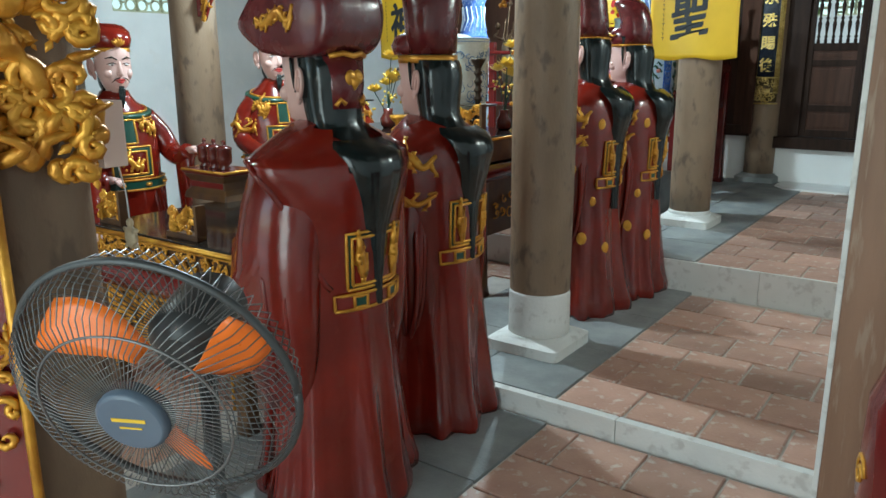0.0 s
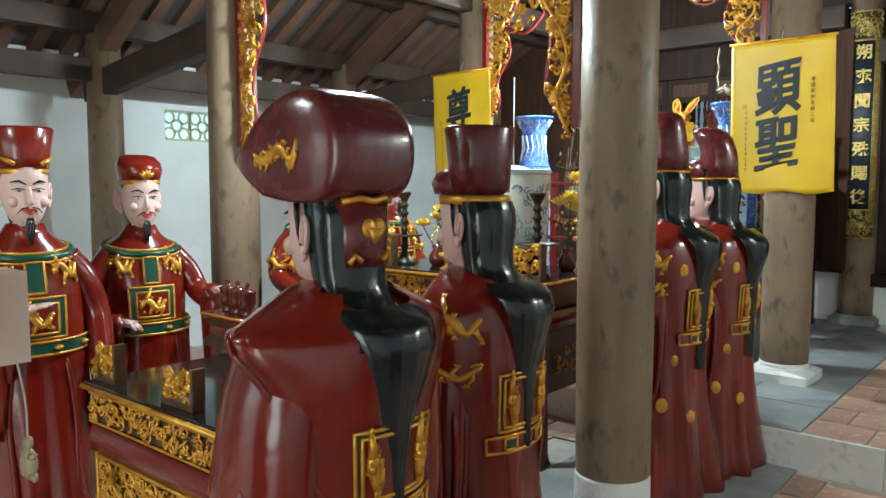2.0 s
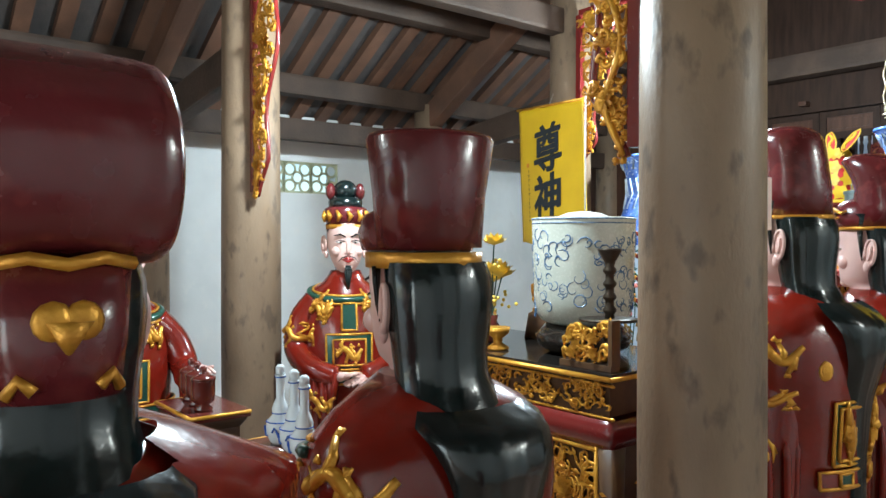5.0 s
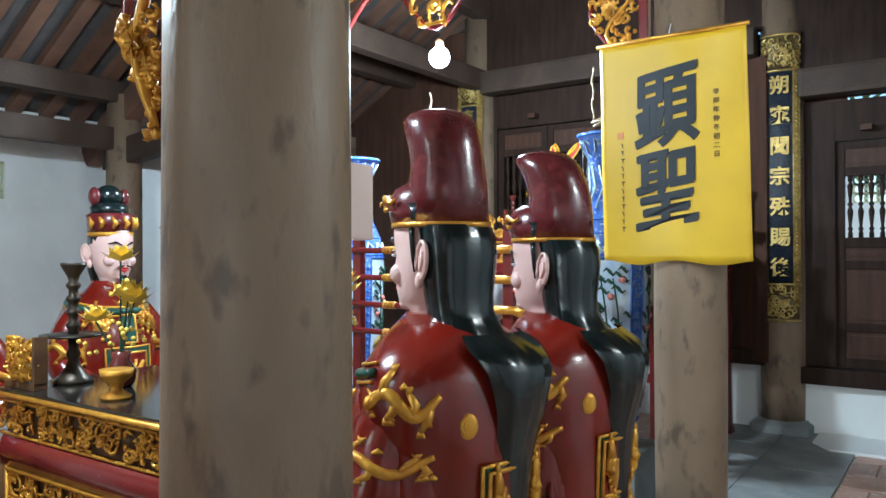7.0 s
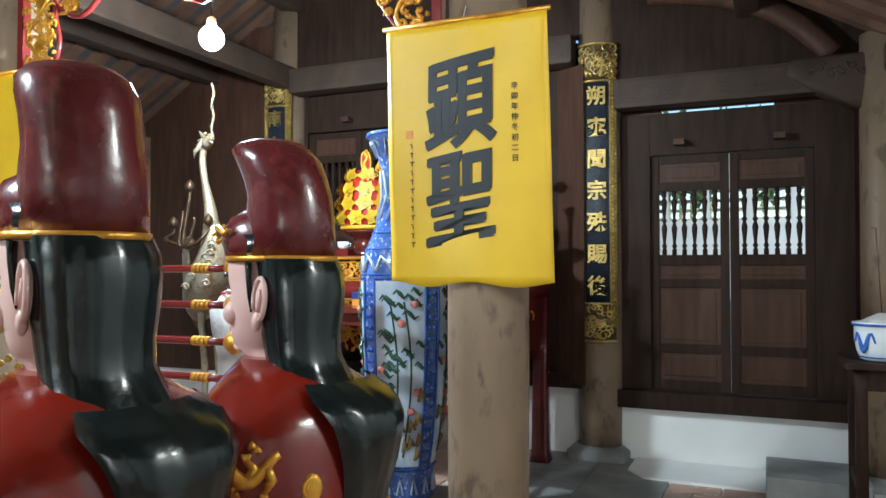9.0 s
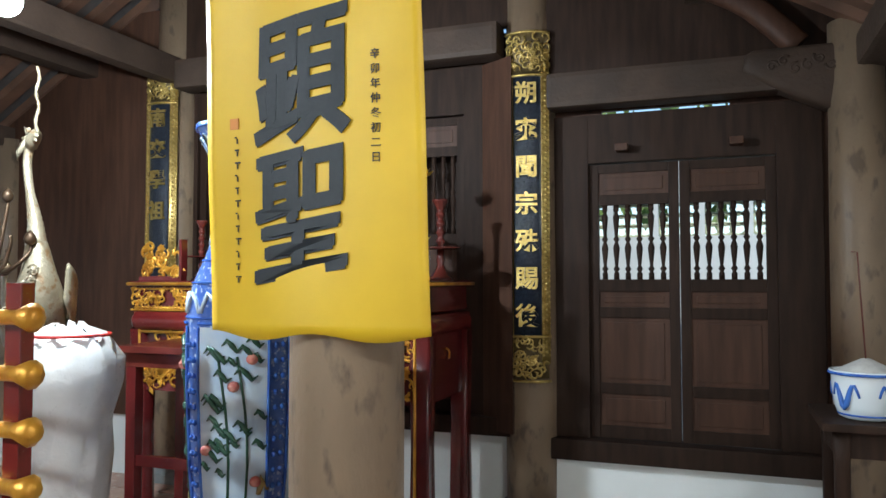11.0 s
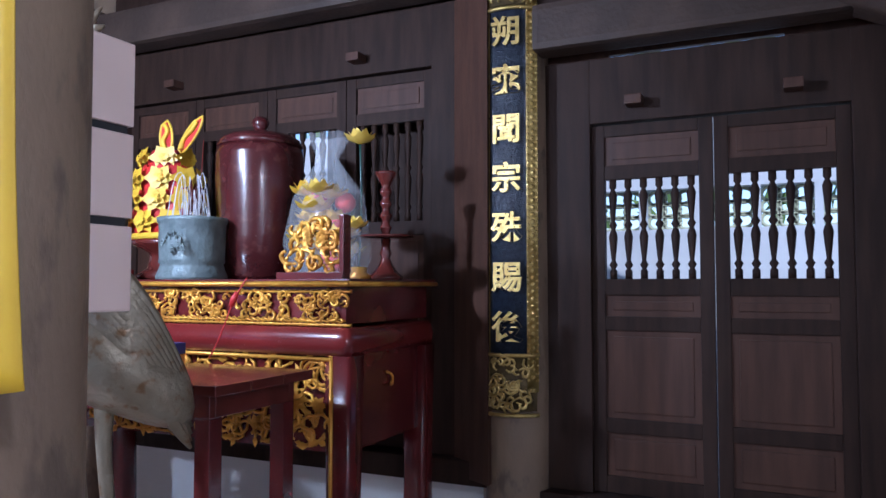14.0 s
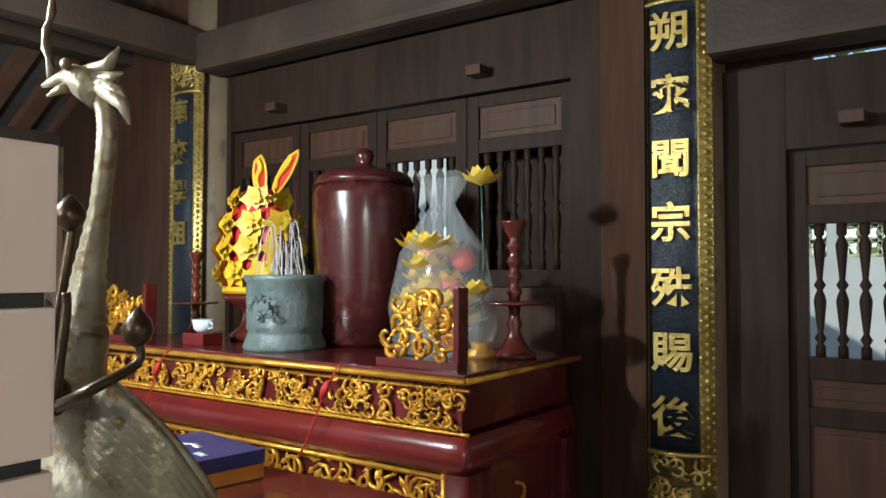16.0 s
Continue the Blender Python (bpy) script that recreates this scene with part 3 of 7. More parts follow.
def patch(bm, a0, a1, z0, z1, off, mi, w, n=6, k=4):
    """A panel that lies on the robe, off metres proud."""
    g = [[bm.verts.new(body_at(a0 + (a1 - a0) * i / n, z0 + (z1 - z0) * j / k, off, w)) for i in range(n + 1)] for j in range(k + 1)]
    for j in range(k):
        for i in range(n):
            f = bm.faces.new((g[j][i], g[j][i + 1], g[j + 1][i + 1], g[j + 1][i]))
            f.material_index, f.smooth = mi, True
    rim = [body_at(a0 + (a1 - a0) * u, z0 + (z1 - z0) * v, off, w) for u, v in [(i / n, 0) for i in range(n)] + [(1, j / k) for j in range(k)] + [(1 - i / n, 1) for i in range(n)] + [(0, 1 - j / k) for j in range(k + 1)]]
    tube(bm, rim, 0.006, 5, GOLD)


def on_robe(a, z, off, w, tree=None):
    """A place on the robe, or on whatever of the figure lies outermost there."""
    p = body_at(a, z, off, w)
    if tree:
        d = Vector((math.sin(a), -math.cos(a), 0))
        got = tree.ray_cast(Vector((0, 0.02, z)) + d * 0.6, -d)
        if got[0]:
            return got[0] + got[1] * off
    return p


def blob(bm, m, r, mi, n=10, k=6):
    """A rounded lump with the half-sizes r, posed by m."""
    loft(bm, [(0, 0, -r[2] * math.cos(math.pi * (i + 0.15) / (k + 0.3)), r[0] * math.sin(math.pi * (i + 0.15) / (k + 0.3)), r[1] * math.sin(math.pi * (i + 0.15) / (k + 0.3))) for i in range(k + 1)], n, mi, m=m)


def dragon(bm, a, z, sa, sz, rng, w, off=0.006, tree=None):
    """A gilt dragon relief with thick curling limbs, laid on the robe."""
    def at(u, v, lift=0.0):
        return on_robe(a + sa * u, z + sz * v, off + lift, w, tree)
    fat = min(0.013, sz * 0.15)
    ph, n = rng.uniform(-0.4, 0.4), 20
    line = [((i / (n - 1) - 0.5), 0.26 * math.sin(i / (n - 1) * 7.5 + ph)) for i in range(n)]
    tube(bm, [at(*p) for p in line], [fat * (0.45 + 0.75 * math.sin(math.pi * (0.12 + 0.8 * i / (n - 1)))) for i in range(n)], 7, GOLD)
    for i, sg in ((4, 1), (8, -1), (12, 1), (16, -1)):
        u0, v0 = line[i]
        du = rng.uniform(-0.1, 0.1)
        knee = (u0 + du, v0 + sg * 0.26)
        toe = (u0 + du + rng.choice((-0.1, 0.1)), v0 + sg * rng.uniform(0.4, 0.55))
        tube(bm, [at(u0, v0), at(*knee), at(*toe)], [fat, fat * 0.85, fat * 0.55], 6, GOLD)
        for k in (-1, 0, 1):
            tube(bm, [at(*toe), at(toe[0] + 0.05 * k, toe[1] + sg * 0.14)], [fat * 0.55, fat * 0.25], 5, GOLD)
    hu, hv = line[0]
    tube(bm, [at(hu + 0.03, hv), at(hu - 0.02, hv + 0.06, 0.004), at(hu - 0.07, hv)], [fat * 1.2, fat * 1.45, fat * 0.6], 8, GOLD)
    for k in (-1, 1):
        tube(bm, [at(hu, hv + 0.05), at(hu + 0.05, hv + 0.24 + 0.05 * k), at(hu + 0.1 * k, hv + 0.36)], [fat * 0.6, fat * 0.5, fat * 0.2], 5, GOLD)
    for _ in range(5):
        u, v = rng.uniform(-0.5, 0.5), rng.choice((-1, 1)) * rng.uniform(0.25, 0.5)
        tube(bm, [at(u - 0.05, v), at(u, v + 0.07), at(u + 0.05, v)], [fat * 0.3, fat * 0.7, fat * 0.3], 5, GOLD)


def medallion(bm, a, z, r, w, off=0.004, tree=None):
    """A gilt oval boss with a coiled relief."""
    c = on_robe(a, z, off, w, tree)
    blob(bm, Matrix.Translation(c) @ pose(0, 0, 0, 0, 0, math.degrees(a)), (r * 0.82, 0.006, r * 1.05), GOLD, 14, 6)
    pts = []
    for i in range(22):
        rad = r * 0.86 * (1 - i / 26)
        g = i * 0.66
        pts.append(on_robe(a + rad * math.cos(g) / 0.28, z + rad * math.sin(g), off + 0.004, w, tree))
    tube(bm, pts, 0.0045, 5, GOLD)


def face(bm, cz, beard=True):
    """Head of a painted figure; cz is the height of the eyes."""
    rings = [(-0.23, 0.012, 0.058, 0.058, 0.058), (-0.16, 0.006, 0.056, 0.056, 0.06), (-0.14, -0.008, 0.044, 0.066, 0.07), (-0.122, -0.014, 0.056, 0.08, 0.08), (-0.1, -0.012, 0.066, 0.085, 0.085), (-0.07, -0.008, 0.076, 0.09, 0.09), (-0.035, -0.002, 0.084, 0.098, 0.095), (-0.005, 0, 0.086, 0.093, 0.1), (0.022, 0, 0.087, 0.1, 0.1), (0.06, 0, 0.087, 0.102, 0.1), (0.11, 0.004, 0.08, 0.09, 0.09)]
    n, rows = 32, []
    for z, y, rx, rf, rb in rings:
        row = []
        for i in range(n):
            g = 2 * math.pi * i / n
            c = math.cos(g)
            row.append(bm.verts.new((rx * math.sin(g) * (1 - 0.1 * max(0, c)), y - (rf if c > 0 else rb) * c, cz + z)))
        rows.append(row)
    for r0, r1 in zip(rows, rows[1:]):
        for i in range(n):
            f = bm.faces.new((r0[i], r0[(i + 1) % n], r1[(i + 1) % n], r1[i]))
            f.material_index, f.smooth = SKIN, True
    tube(bm, [(0, -0.09, cz + 0.02), (0, -0.099, cz - 0.018), (0, -0.107, cz - 0.05), (0, -0.1, cz - 0.06), (0, -0.09, cz - 0.066)], [0.007, 0.009, 0.0105, 0.009, 0.006], 8, SKIN)
    blob(bm, Matrix.Translation((0, -0.08, cz - 0.128)), (0.024, 0.018, 0.016), SKIN)
    for s in (-1, 1):
        ball(bm, (s * 0.011, -0.095, cz - 0.057), (0.008, 0.007, 0.006), SKIN, 8, 5)
        blob(bm, Matrix.Translation((s * 0.048, -0.062, cz - 0.05)), (0.026, 0.026, 0.028), SKIN)
        ball(bm, (s * 0.035, -0.083, cz - 0.004), (0.019, 0.009, 0.0045), EYEW, 8, 4)
        ball(bm, (s * 0.034, -0.089, cz - 0.005), (0.0065, 0.004, 0.0042), HAIR, 6, 4)
        tube(bm, [(s * 0.013, -0.093, cz + 0.0), (s * 0.034, -0.094, cz + 0.006), (s * 0.058, -0.078, cz + 0.0)], [0.0015, 0.003, 0.0015], 5, HAIR)
        tube(bm, [(s * 0.012, -0.1, cz + 0.022), (s * 0.036, -0.096, cz + 0.036), (s * 0.064, -0.077, cz + 0.03)], [0.003, 0.0055, 0.002], 5, HAIR)
        # long ear set well back, its rim standing off the head
        em = Matrix.Translation((s * 0.094, 0.036, cz - 0.018)) @ pose(0, 0, 0, -8, 0, -s * 24)
        blob(bm, em, (0.007, 0.021, 0.046), SKIN, 12, 8)
        tube(bm, [em @ Vector((s * 0.005, 0.021 * math.cos(g), 0.046 * math.sin(g))) for g in [math.radians(d) for d in range(-70, 211, 20)]], 0.0052, 6, SKIN)
        blob(bm, em @ Matrix.Translation((s * 0.002, -0.008, -0.048)), (0.009, 0.013, 0.021), SKIN, 10, 6)
        tube(bm, [em @ Vector((s * 0.007, 0.004, 0.022)), em @ Vector((s * 0.009, 0.009, 0.0)), em @ Vector((s * 0.007, 0.002, -0.024))], 0.004, 5, SKIN)
        if beard:
            tube(bm, [(s * 0.006, -0.108, cz - 0.074), (s * 0.028, -0.1, cz - 0.08), (s * 0.046, -0.086, cz - 0.102)], [0.003, 0.0035, 0.001], 5, HAIR)
    tube(bm, [(-0.027, -0.09, cz - 0.09), (-0.008, -0.1, cz - 0.084), (0, -0.1, cz - 0.087), (0.008, -0.1, cz - 0.084), (0.027, -0.09, cz - 0.09)], [0.002, 0.006, 0.006, 0.006, 0.002], 6, LIP)
    tube(bm, [(-0.022, -0.09, cz - 0.094), (0, -0.1, cz - 0.1), (0.022, -0.09, cz - 0.094)], [0.002, 0.0075, 0.002], 6, LIP)
    if beard:
        for s in (-1, 0, 1):
            tube(bm, [(s * 0.007, -0.092, cz - 0.12), (s * 0.011, -0.1, cz - 0.15), (s * 0.008, -0.098, cz - 0.195), (s * 0.003, -0.104, cz - 0.235)], [0.006, 0.009, 0.007, 0.002], 6, HAIR)
    # gilt inner collar
    tube(bm, [(0.07 * math.sin(a), 0.004 - 0.075 * math.cos(a), cz - 0.2 - 0.03 * math.cos(a)) for a in [i * math.pi / 8 for i in range(17)]], 0.013, 6, GOLD)


def long_hair(bm, cz, tail):
    """Black hair from the hat's edge, drawn in at the nape and spreading into one long lock."""
    rings = [(0.068, 0.052, 0.096, 0.078), (0.04, 0.062, 0.1, 0.079), (0.0, 0.066, 0.1, 0.079), (-0.05, 0.066, 0.096, 0.075), (-0.1, 0.066, 0.09, 0.07), (-0.14, 0.071, 0.09, 0.068), (-0.175, 0.086, 0.1, 0.075), (-0.205, 0.1, 0.11, 0.082), (-0.235, 0.114, 0.114, 0.084), (-0.27, 0.12, 0.11, 0.075), (-0.31, 0.115, 0.09, 0.05)]
    n, rows = 40, []
    for z, y, rx, ry in rings:
        rows.append([bm.verts.new(((rx + 0.0016 * math.sin(i * 2.4)) * math.cos(2 * math.pi * i / n), y + (ry + 0.0016 * math.sin(i * 2.4)) * math.sin(2 * math.pi * i / n), cz + z)) for i in range(n)])
    for r0, r1 in zip(rows, rows[1:]):
        for i in range(n):
            f = bm.faces.new((r0[i], r0[(i + 1) % n], r1[(i + 1) % n], r1[i]))
            f.material_index, f.smooth = HAIR, True
    # the lock spreads over the shoulders and narrows down the back
    n, lay = 16, []
    for k in range(25):
        u = k / 24
        z = 1.27 + (cz + tail - 1.27) * u
        half = 0.115 * (1 - u) ** 1.25 + 0.018
        rx = max(body_at(math.pi / 2, z).x, 0.13)
        top = min(math.asin(min(0.96, half / rx)), 0.66 + 0.5 * min(1, u * 5))
        thick = 0.03 + 0.02 * math.exp(-((u - 0.05) / 0.2) ** 2)
        thick *= min(1, (0.6 if SHAPE is BODY_CAPE else 0.15) + u * 4.5)
        lift = 0.034 * min(max((z - 0.98) / 0.2, 0), 1) if SHAPE is BODY_CAPE else 0
        lay.append([bm.verts.new(body_at(math.pi + top * (2 * i / n - 1), z, lift - 0.012 + thick * (1 - abs(2 * i / n - 1) ** 2.6) ** 0.7 + 0.0022 * math.sin(i * 2.3 + u * 5))) for i in range(n + 1)])
    for r0, r1 in zip(lay, lay[1:]):
        for i in range(n):
            f = bm.faces.new((r0[i], r0[i + 1], r1[i + 1], r1[i]))
            f.material_index, f.smooth = HAIR, True
    loft(bm, [(0, 0.004, cz + 0.062, 0.0885, 0.104), (0, 0.004, cz + 0.12, 0.09, 0.108)], 24, HAIR)
    for s in (-1, 1):
        tube(bm, [(s * 0.084, -0.002, cz + 0.058), (s * 0.087, 0.0, cz + 0.03), (s * 0.088, 0.004, cz - 0.012), (s * 0.086, 0.006, cz - 0.045)], [(0.008, 0.026), (0.006, 0.02), (0.005, 0.011), 0.002], 8, HAIR)


def arm(bm, path, r, sleeve=0.0, hand=None, fingers=None):
    """A sleeve along path; sleeve is how far its mouth hangs down."""
    pts = spline(path, 5)
    n = len(pts)
    rows = tube(bm, pts, [(r[0] + (r[1] - r[0]) * i / (n - 1)) for i in range(n)], 12, ROBE)
    if sleeve:
        e, w = Vector(path[-2]), Vector(path[-1])
        for k in range(3):
            u = 0.15 + 0.32 * k
            p = e.lerp(w, u)
            hang = sleeve * (0.75 + 0.25 * math.sin(1 + k * 1.6))
            tube(bm, [p + Vector((0, 0, 0.02)), p - Vector((0, -0.012, hang * 0.45)), p - Vector((0, -0.02, hang))], [(r[1] * 0.9, r[1] * 1.05), (r[1] * 0.62, r[1] * 1.1), (r[1] * 0.36, r[1] * 0.8)], 10, ROBE)
    if hand:
        w, d = Vector(path[-1]), Vector(hand)
        dn = d.normalized()
        side = dn.cross(Vector((0, 0, 1))).normalized()
        up = side.cross(dn)
        tube(bm, [w, w + d * 0.45, w + d * 0.62], [(0.026, 0.026), (0.036, 0.02), (0.034, 0.016)], 8, SKIN)
        for k in range(4):
            s = (k - 1.5) * 0.017
            b = w + d * 0.55 + side * s
            L = (0.85, 1.0, 0.95, 0.75)[k]
            tip = b + d * 0.55 * L + (up * -0.03 if fingers == "curl" else Vector()) + side * s * 0.4
            tube(bm, [b, (b + tip) / 2 + up * 0.004, tip], [0.0095, 0.009, 0.006], 6, SKIN)
        tube(bm, [w + d * 0.2 + side * -0.03, w + d * 0.5 + side * -0.05, w + d * 0.75 + side * -0.045], [0.011, 0.01, 0.006], 6, SKIN)


def statue(name, at, turn, style, label, scale=1.0, seed=1):
    global SHAPE
    SHAPE = BODY_CAPE if style.startswith("s") else BODY
    rng = random.Random(seed)
    bm = bmesh.new()
    w = 1.0
    n = 72
    back = style.startswith("s")
    rows = []
    # the robe, with folds that deepen towards the hem
    zs = [0.0, 0.025, 0.05, 0.1, 0.16, 0.25, 0.35, 0.45, 0.55, 0.65, 0.74, 0.82, 0.9, 0.98, 1.04, 1.09, 1.13, 1.17, 1.21, 1.25, 1.28, 1.31]
    ph = [rng.uniform(0, 6.28) for _ in range(4)]
    for z in zs:
        row = []
        for i in range(n):
            a = 2 * math.pi * i / n
            dep = (0.032 if back else 0.024) * max(0, 1 - z / 0.85)
            f = dep * (math.sin(9 * a + ph[0] + z * 1.5) * 0.7 + math.sin(14 * a + ph[1]) * 0.4 + math.sin(5 * a + ph[2]) * 0.5) + 0.005 * math.sin(3 * a + 7 * z + ph[3]) * (z < 1.0)
            row.append(bm.verts.new(body_at(a, z, f, w)))
        rows.append(row)
    for r0, r1 in zip(rows, rows[1:]):
        for i in range(n):
            f = bm.faces.new((r0[i], r0[(i + 1) % n], r1[(i + 1) % n], r1[i]))
            f.smooth = True
    bm.faces.new(rows[0][::-1])
    bm.faces.new(rows[-1])
    # lapping robe edges down the sides
    for s in (-1, 1):
        tube(bm, [body_at(s * 1.25 + 0.12 * math.sin(z * 5), z, 0.004, w) for z in (0.05, 0.2, 0.4, 0.6, 0.75)], 0.009, 6, ROBE)
        for k in range(3):
            a = s * (0.5 + 0.5 * k) + rng.uniform(-0.1, 0.1)
            tube(bm, spline([body_at(a, 0.74, 0.0, w), body_at(a + s * 0.12, 0.5, 0.006, w), body_at(a + s * 0.05, 0.25, 0.006, w), body_at(a, 0.03, 0.0, w)], 4), [0.004] + [0.013] * 11 + [0.006], 6, ROBE)
    cz = 1.455
    face(bm, cz, beard=not back)
    loft(bm, [(0, 0.012, 1.2, 0.1, 0.1), (0, 0.008, 1.27, 0.074, 0.08), (0, 0.004, cz - 0.165, 0.066, 0.072)], 20, ROBE)
    # belt and badges
    if back:
        patch(bm, math.pi - 0.7, math.pi + 0.7, 0.735, 0.785, 0.01, ROBE, w, 12, 1)
        patch(bm, math.pi - 0.42, math.pi - 0.22, 0.742, 0.778, 0.013, GREEN, w, 3, 1)
        patch(bm, math.pi + 0.22, math.pi + 0.42, 0.742, 0.778, 0.013, GREEN, w, 3, 1)
        patch(bm, -0.9, 0.9, 0.755, 0.81, 0.012, GREEN, w, 12, 1)
    else:
        patch(bm, -math.pi, math.pi, 0.76, 0.815, 0.012, GREEN, w, 36, 1)
        for k in range(10):
            a = -math.pi + (k + 0.5) * math.pi / 5
            ball(bm, body_at(a, 0.787, 0.016, w), (0.02, 0.02, 0.012), GOLD, 6, 4)
    patch(bm, -0.5, 0.5, 0.83, 1.0, 0.008, GREEN, w)
    patch(bm, -0.34, 0.34, 0.85, 0.975, 0.014, ROBE, w)
    dragon(bm, 0, 0.91, 0.5, 0.09, rng, w, 0.018)
    patch(bm, math.pi - 0.5, math.pi + 0.5, 0.8, 0.985, 0.006, GREEN, w, 8)
    patch(bm, math.pi - 0.43, math.pi + 0.43, 0.815, 0.97, 0.01, ROBE, w, 8)
    for s in (-1, 1):
        dragon(bm, math.pi + s * 0.3, 0.89, 0.12, 0.12, rng, w, 0.014)
    # collar: green yoke with gilt edge and a tab in front
    for r, mi, dz in ((0.016, GREEN, 0.0), (0.006, GOLD, -0.02), (0.006, GOLD, 0.02)):
        tube(bm, [body_at(a, 1.2 - 0.035 * math.cos(a) + dz, 0.004, w) for a in [(i / 24 - 0.5) * (2.0 if style == "s1" else 2.8 if back else 6.2) for i in range(25)]], r * (0.7 if back else 1), 6, mi)
    if back:
        # green and gilt collar round the neck, open at the nape
        for rr, mi, q, dz in ((0.02, GREEN, 0.1, 0.0), (0.006, GOLD, 0.12, -0.014), (0.008, ROBE, 0.078, 0.024)):
            tube(bm, [(q * math.sin(a), 0.02 - (q + 0.008) * math.cos(a), 1.262 + dz - 0.022 * math.cos(a)) for a in [(i / 28 - 0.5) * 4.2 for i in range(29)]], rr, 8, mi)
    patch(bm, -0.16, 0.16, 1.02, 1.15, 0.01, GREEN, w, 3, 3)
    for s in (-1, 1):
        dragon(bm, s * 0.62, 1.11, 0.55, 0.1, rng, w)
    # arms
    sh = 0.185
    if back:
        for s in (-1, 1):
            rings = [(0.1, 0.015, 1.255, 0.06, 0.075), (0.13, 0.012, 1.228, 0.095, 0.115), (0.16, 0.008, 1.17, 0.115, 0.14), (0.185, 0.0, 1.07, 0.12, 0.15), (0.2, -0.01, 0.97, 0.118, 0.155), (0.212, -0.02, 0.86, 0.112, 0.16), (0.218, -0.03, 0.74, 0.105, 0.165), (0.215, -0.035, 0.6, 0.09, 0.16), (0.205, -0.035, 0.47, 0.065, 0.135), (0.2, -0.035, 0.38, 0.035, 0.09), (0.2, -0.035, 0.35, 0.01, 0.03)]
            wide = 1.0 if style == "s1" else 0.88
            loft(bm, [(s * x * wide, y + 0.012, z, rx * wide, ry * (wide + 0.04)) for x, y, z, rx, ry in rings], 28, ROBE)
            for k in range(4):
                # drawn folds of the hanging sleeve
                g0 = 0.35 + 0.45 * k
                tube(bm, spline([(s * (0.212 + 0.108 * math.cos(g0)), -0.02 + 0.155 * math.sin(g0), 0.88), (s * (0.217 + 0.104 * math.cos(g0 + 0.1)), -0.03 + 0.163 * math.sin(g0 + 0.1), 0.72), (s * (0.212 + 0.078 * math.cos(g0 + 0.1)), -0.035 + 0.148 * math.sin(g0 + 0.1), 0.54), (s * 0.205, -0.035 + 0.1 * math.sin(g0), 0.4)], 4), [0.002] + [0.012] * 11 + [0.004], 6, ROBE)
            arm(bm, [(s * 0.13, 0.02, 1.12), (s * 0.205, 0.01, 1.04), (s * 0.24, 0.0, 0.9), (s * 0.225, -0.09, 0.82), (s * 0.1, -0.24, 0.88)], (0.085, 0.085), 0.42 if style == "s1" else 0.34, (-s * 0.06, -0.05, 0.03))
    elif style == "o0":
        arm(bm, [(-0.15, 0.01, 1.15), (-0.22, 0.0, 1.05), (-0.27, -0.02, 0.9), (-0.2, -0.14, 0.88), (-0.1, -0.2, 0.95)], (0.07, 0.058), 0.5, (0.13, -0.04, 0.03))
        arm(bm, [(0.15, 0.01, 1.15), (0.22, 0.0, 1.05), (0.27, 0, 0.9), (0.27, -0.06, 0.74), (0.255, -0.09, 0.66)], (0.07, 0.055), 0.3, (0.0, -0.05, -0.12))
    elif style == "o1":
        arm(bm, [(-0.15, 0.01, 1.15), (-0.23, 0.0, 1.05), (-0.31, 0.0, 0.92), (-0.24, -0.12, 0.84), (-0.16, -0.18, 0.83)], (0.07, 0.05), 0.34, (0.07, -0.045, 0.0), "curl")
        arm(bm, [(0.15, 0.01, 1.15), (0.23, 0.0, 1.06), (0.27, -0.06, 0.95), (0.26, -0.22, 0.93), (0.27, -0.3, 0.97)], (0.07, 0.05), 0.4, (0.03, -0.11, 0.03), "curl")
    else:
        for s in (-1, 1):
            arm(bm, [(s * 0.15, 0.01, 1.15), (s * 0.22, 0.0, 1.06), (s * 0.25, -0.03, 0.92), (s * 0.18, -0.15, 0.84), (s * 0.07, -0.21, 0.8)], (0.07, 0.055), 0.36, (-s * 0.09, -0.06, 0.02 - 0.05 * (s > 0)))
    # gilt cloud-dragons and medallions on the finished robe
    if style in ("s2", "s3", "s4"):
        skin_tree = BVHTree.FromBMesh(bm)
        for a, z, sa, sz in ((2.0 if style == "s2" else 1.85, 1.15 if style == "s2" else 1.13, 0.6, 0.095), (1.9 if style == "s2" else 1.7, 1.0, 0.8, 0.07), (-1.6, 1.1, 0.5, 0.11)):
            dragon(bm, a, z, sa, sz, rng, w, 0.004, skin_tree)
        for a, z, r in () if style == "s2" else ((2.4, 1.08, 0.028), (1.75, 0.84, 0.045), (2.3, 0.66, 0.026), (2.05, 0.46, 0.034), (2.65, 0.4, 0.032), (1.5, 0.36, 0.034)):
            medallion(bm, a, z, r, w, 0.004, skin_tree)
    if style in ("o2", "o3"):
        skin_tree = BVHTree.FromBMesh(bm)
        for a, z, sa, sz in ((-0.75, 1.13, 0.5, 0.1), (0.75, 1.13, 0.5, 0.1), (-1.25, 1.0, 0.5, 0.1), (1.25, 1.0, 0.5, 0.1), (-0.55, 0.68, 0.5, 0.1), (0.55, 0.68, 0.5, 0.1)):
            dragon(bm, a, z, sa, sz, rng, w, 0.004, skin_tree)
        for a, z, r in ((-0.9, 0.55, 0.04), (0.9, 0.55, 0.04), (0.0, 0.48, 0.045), (-1.5, 0.85, 0.035), (1.5, 0.85, 0.035)):
            medallion(bm, a, z, r, w, 0.004, skin_tree)
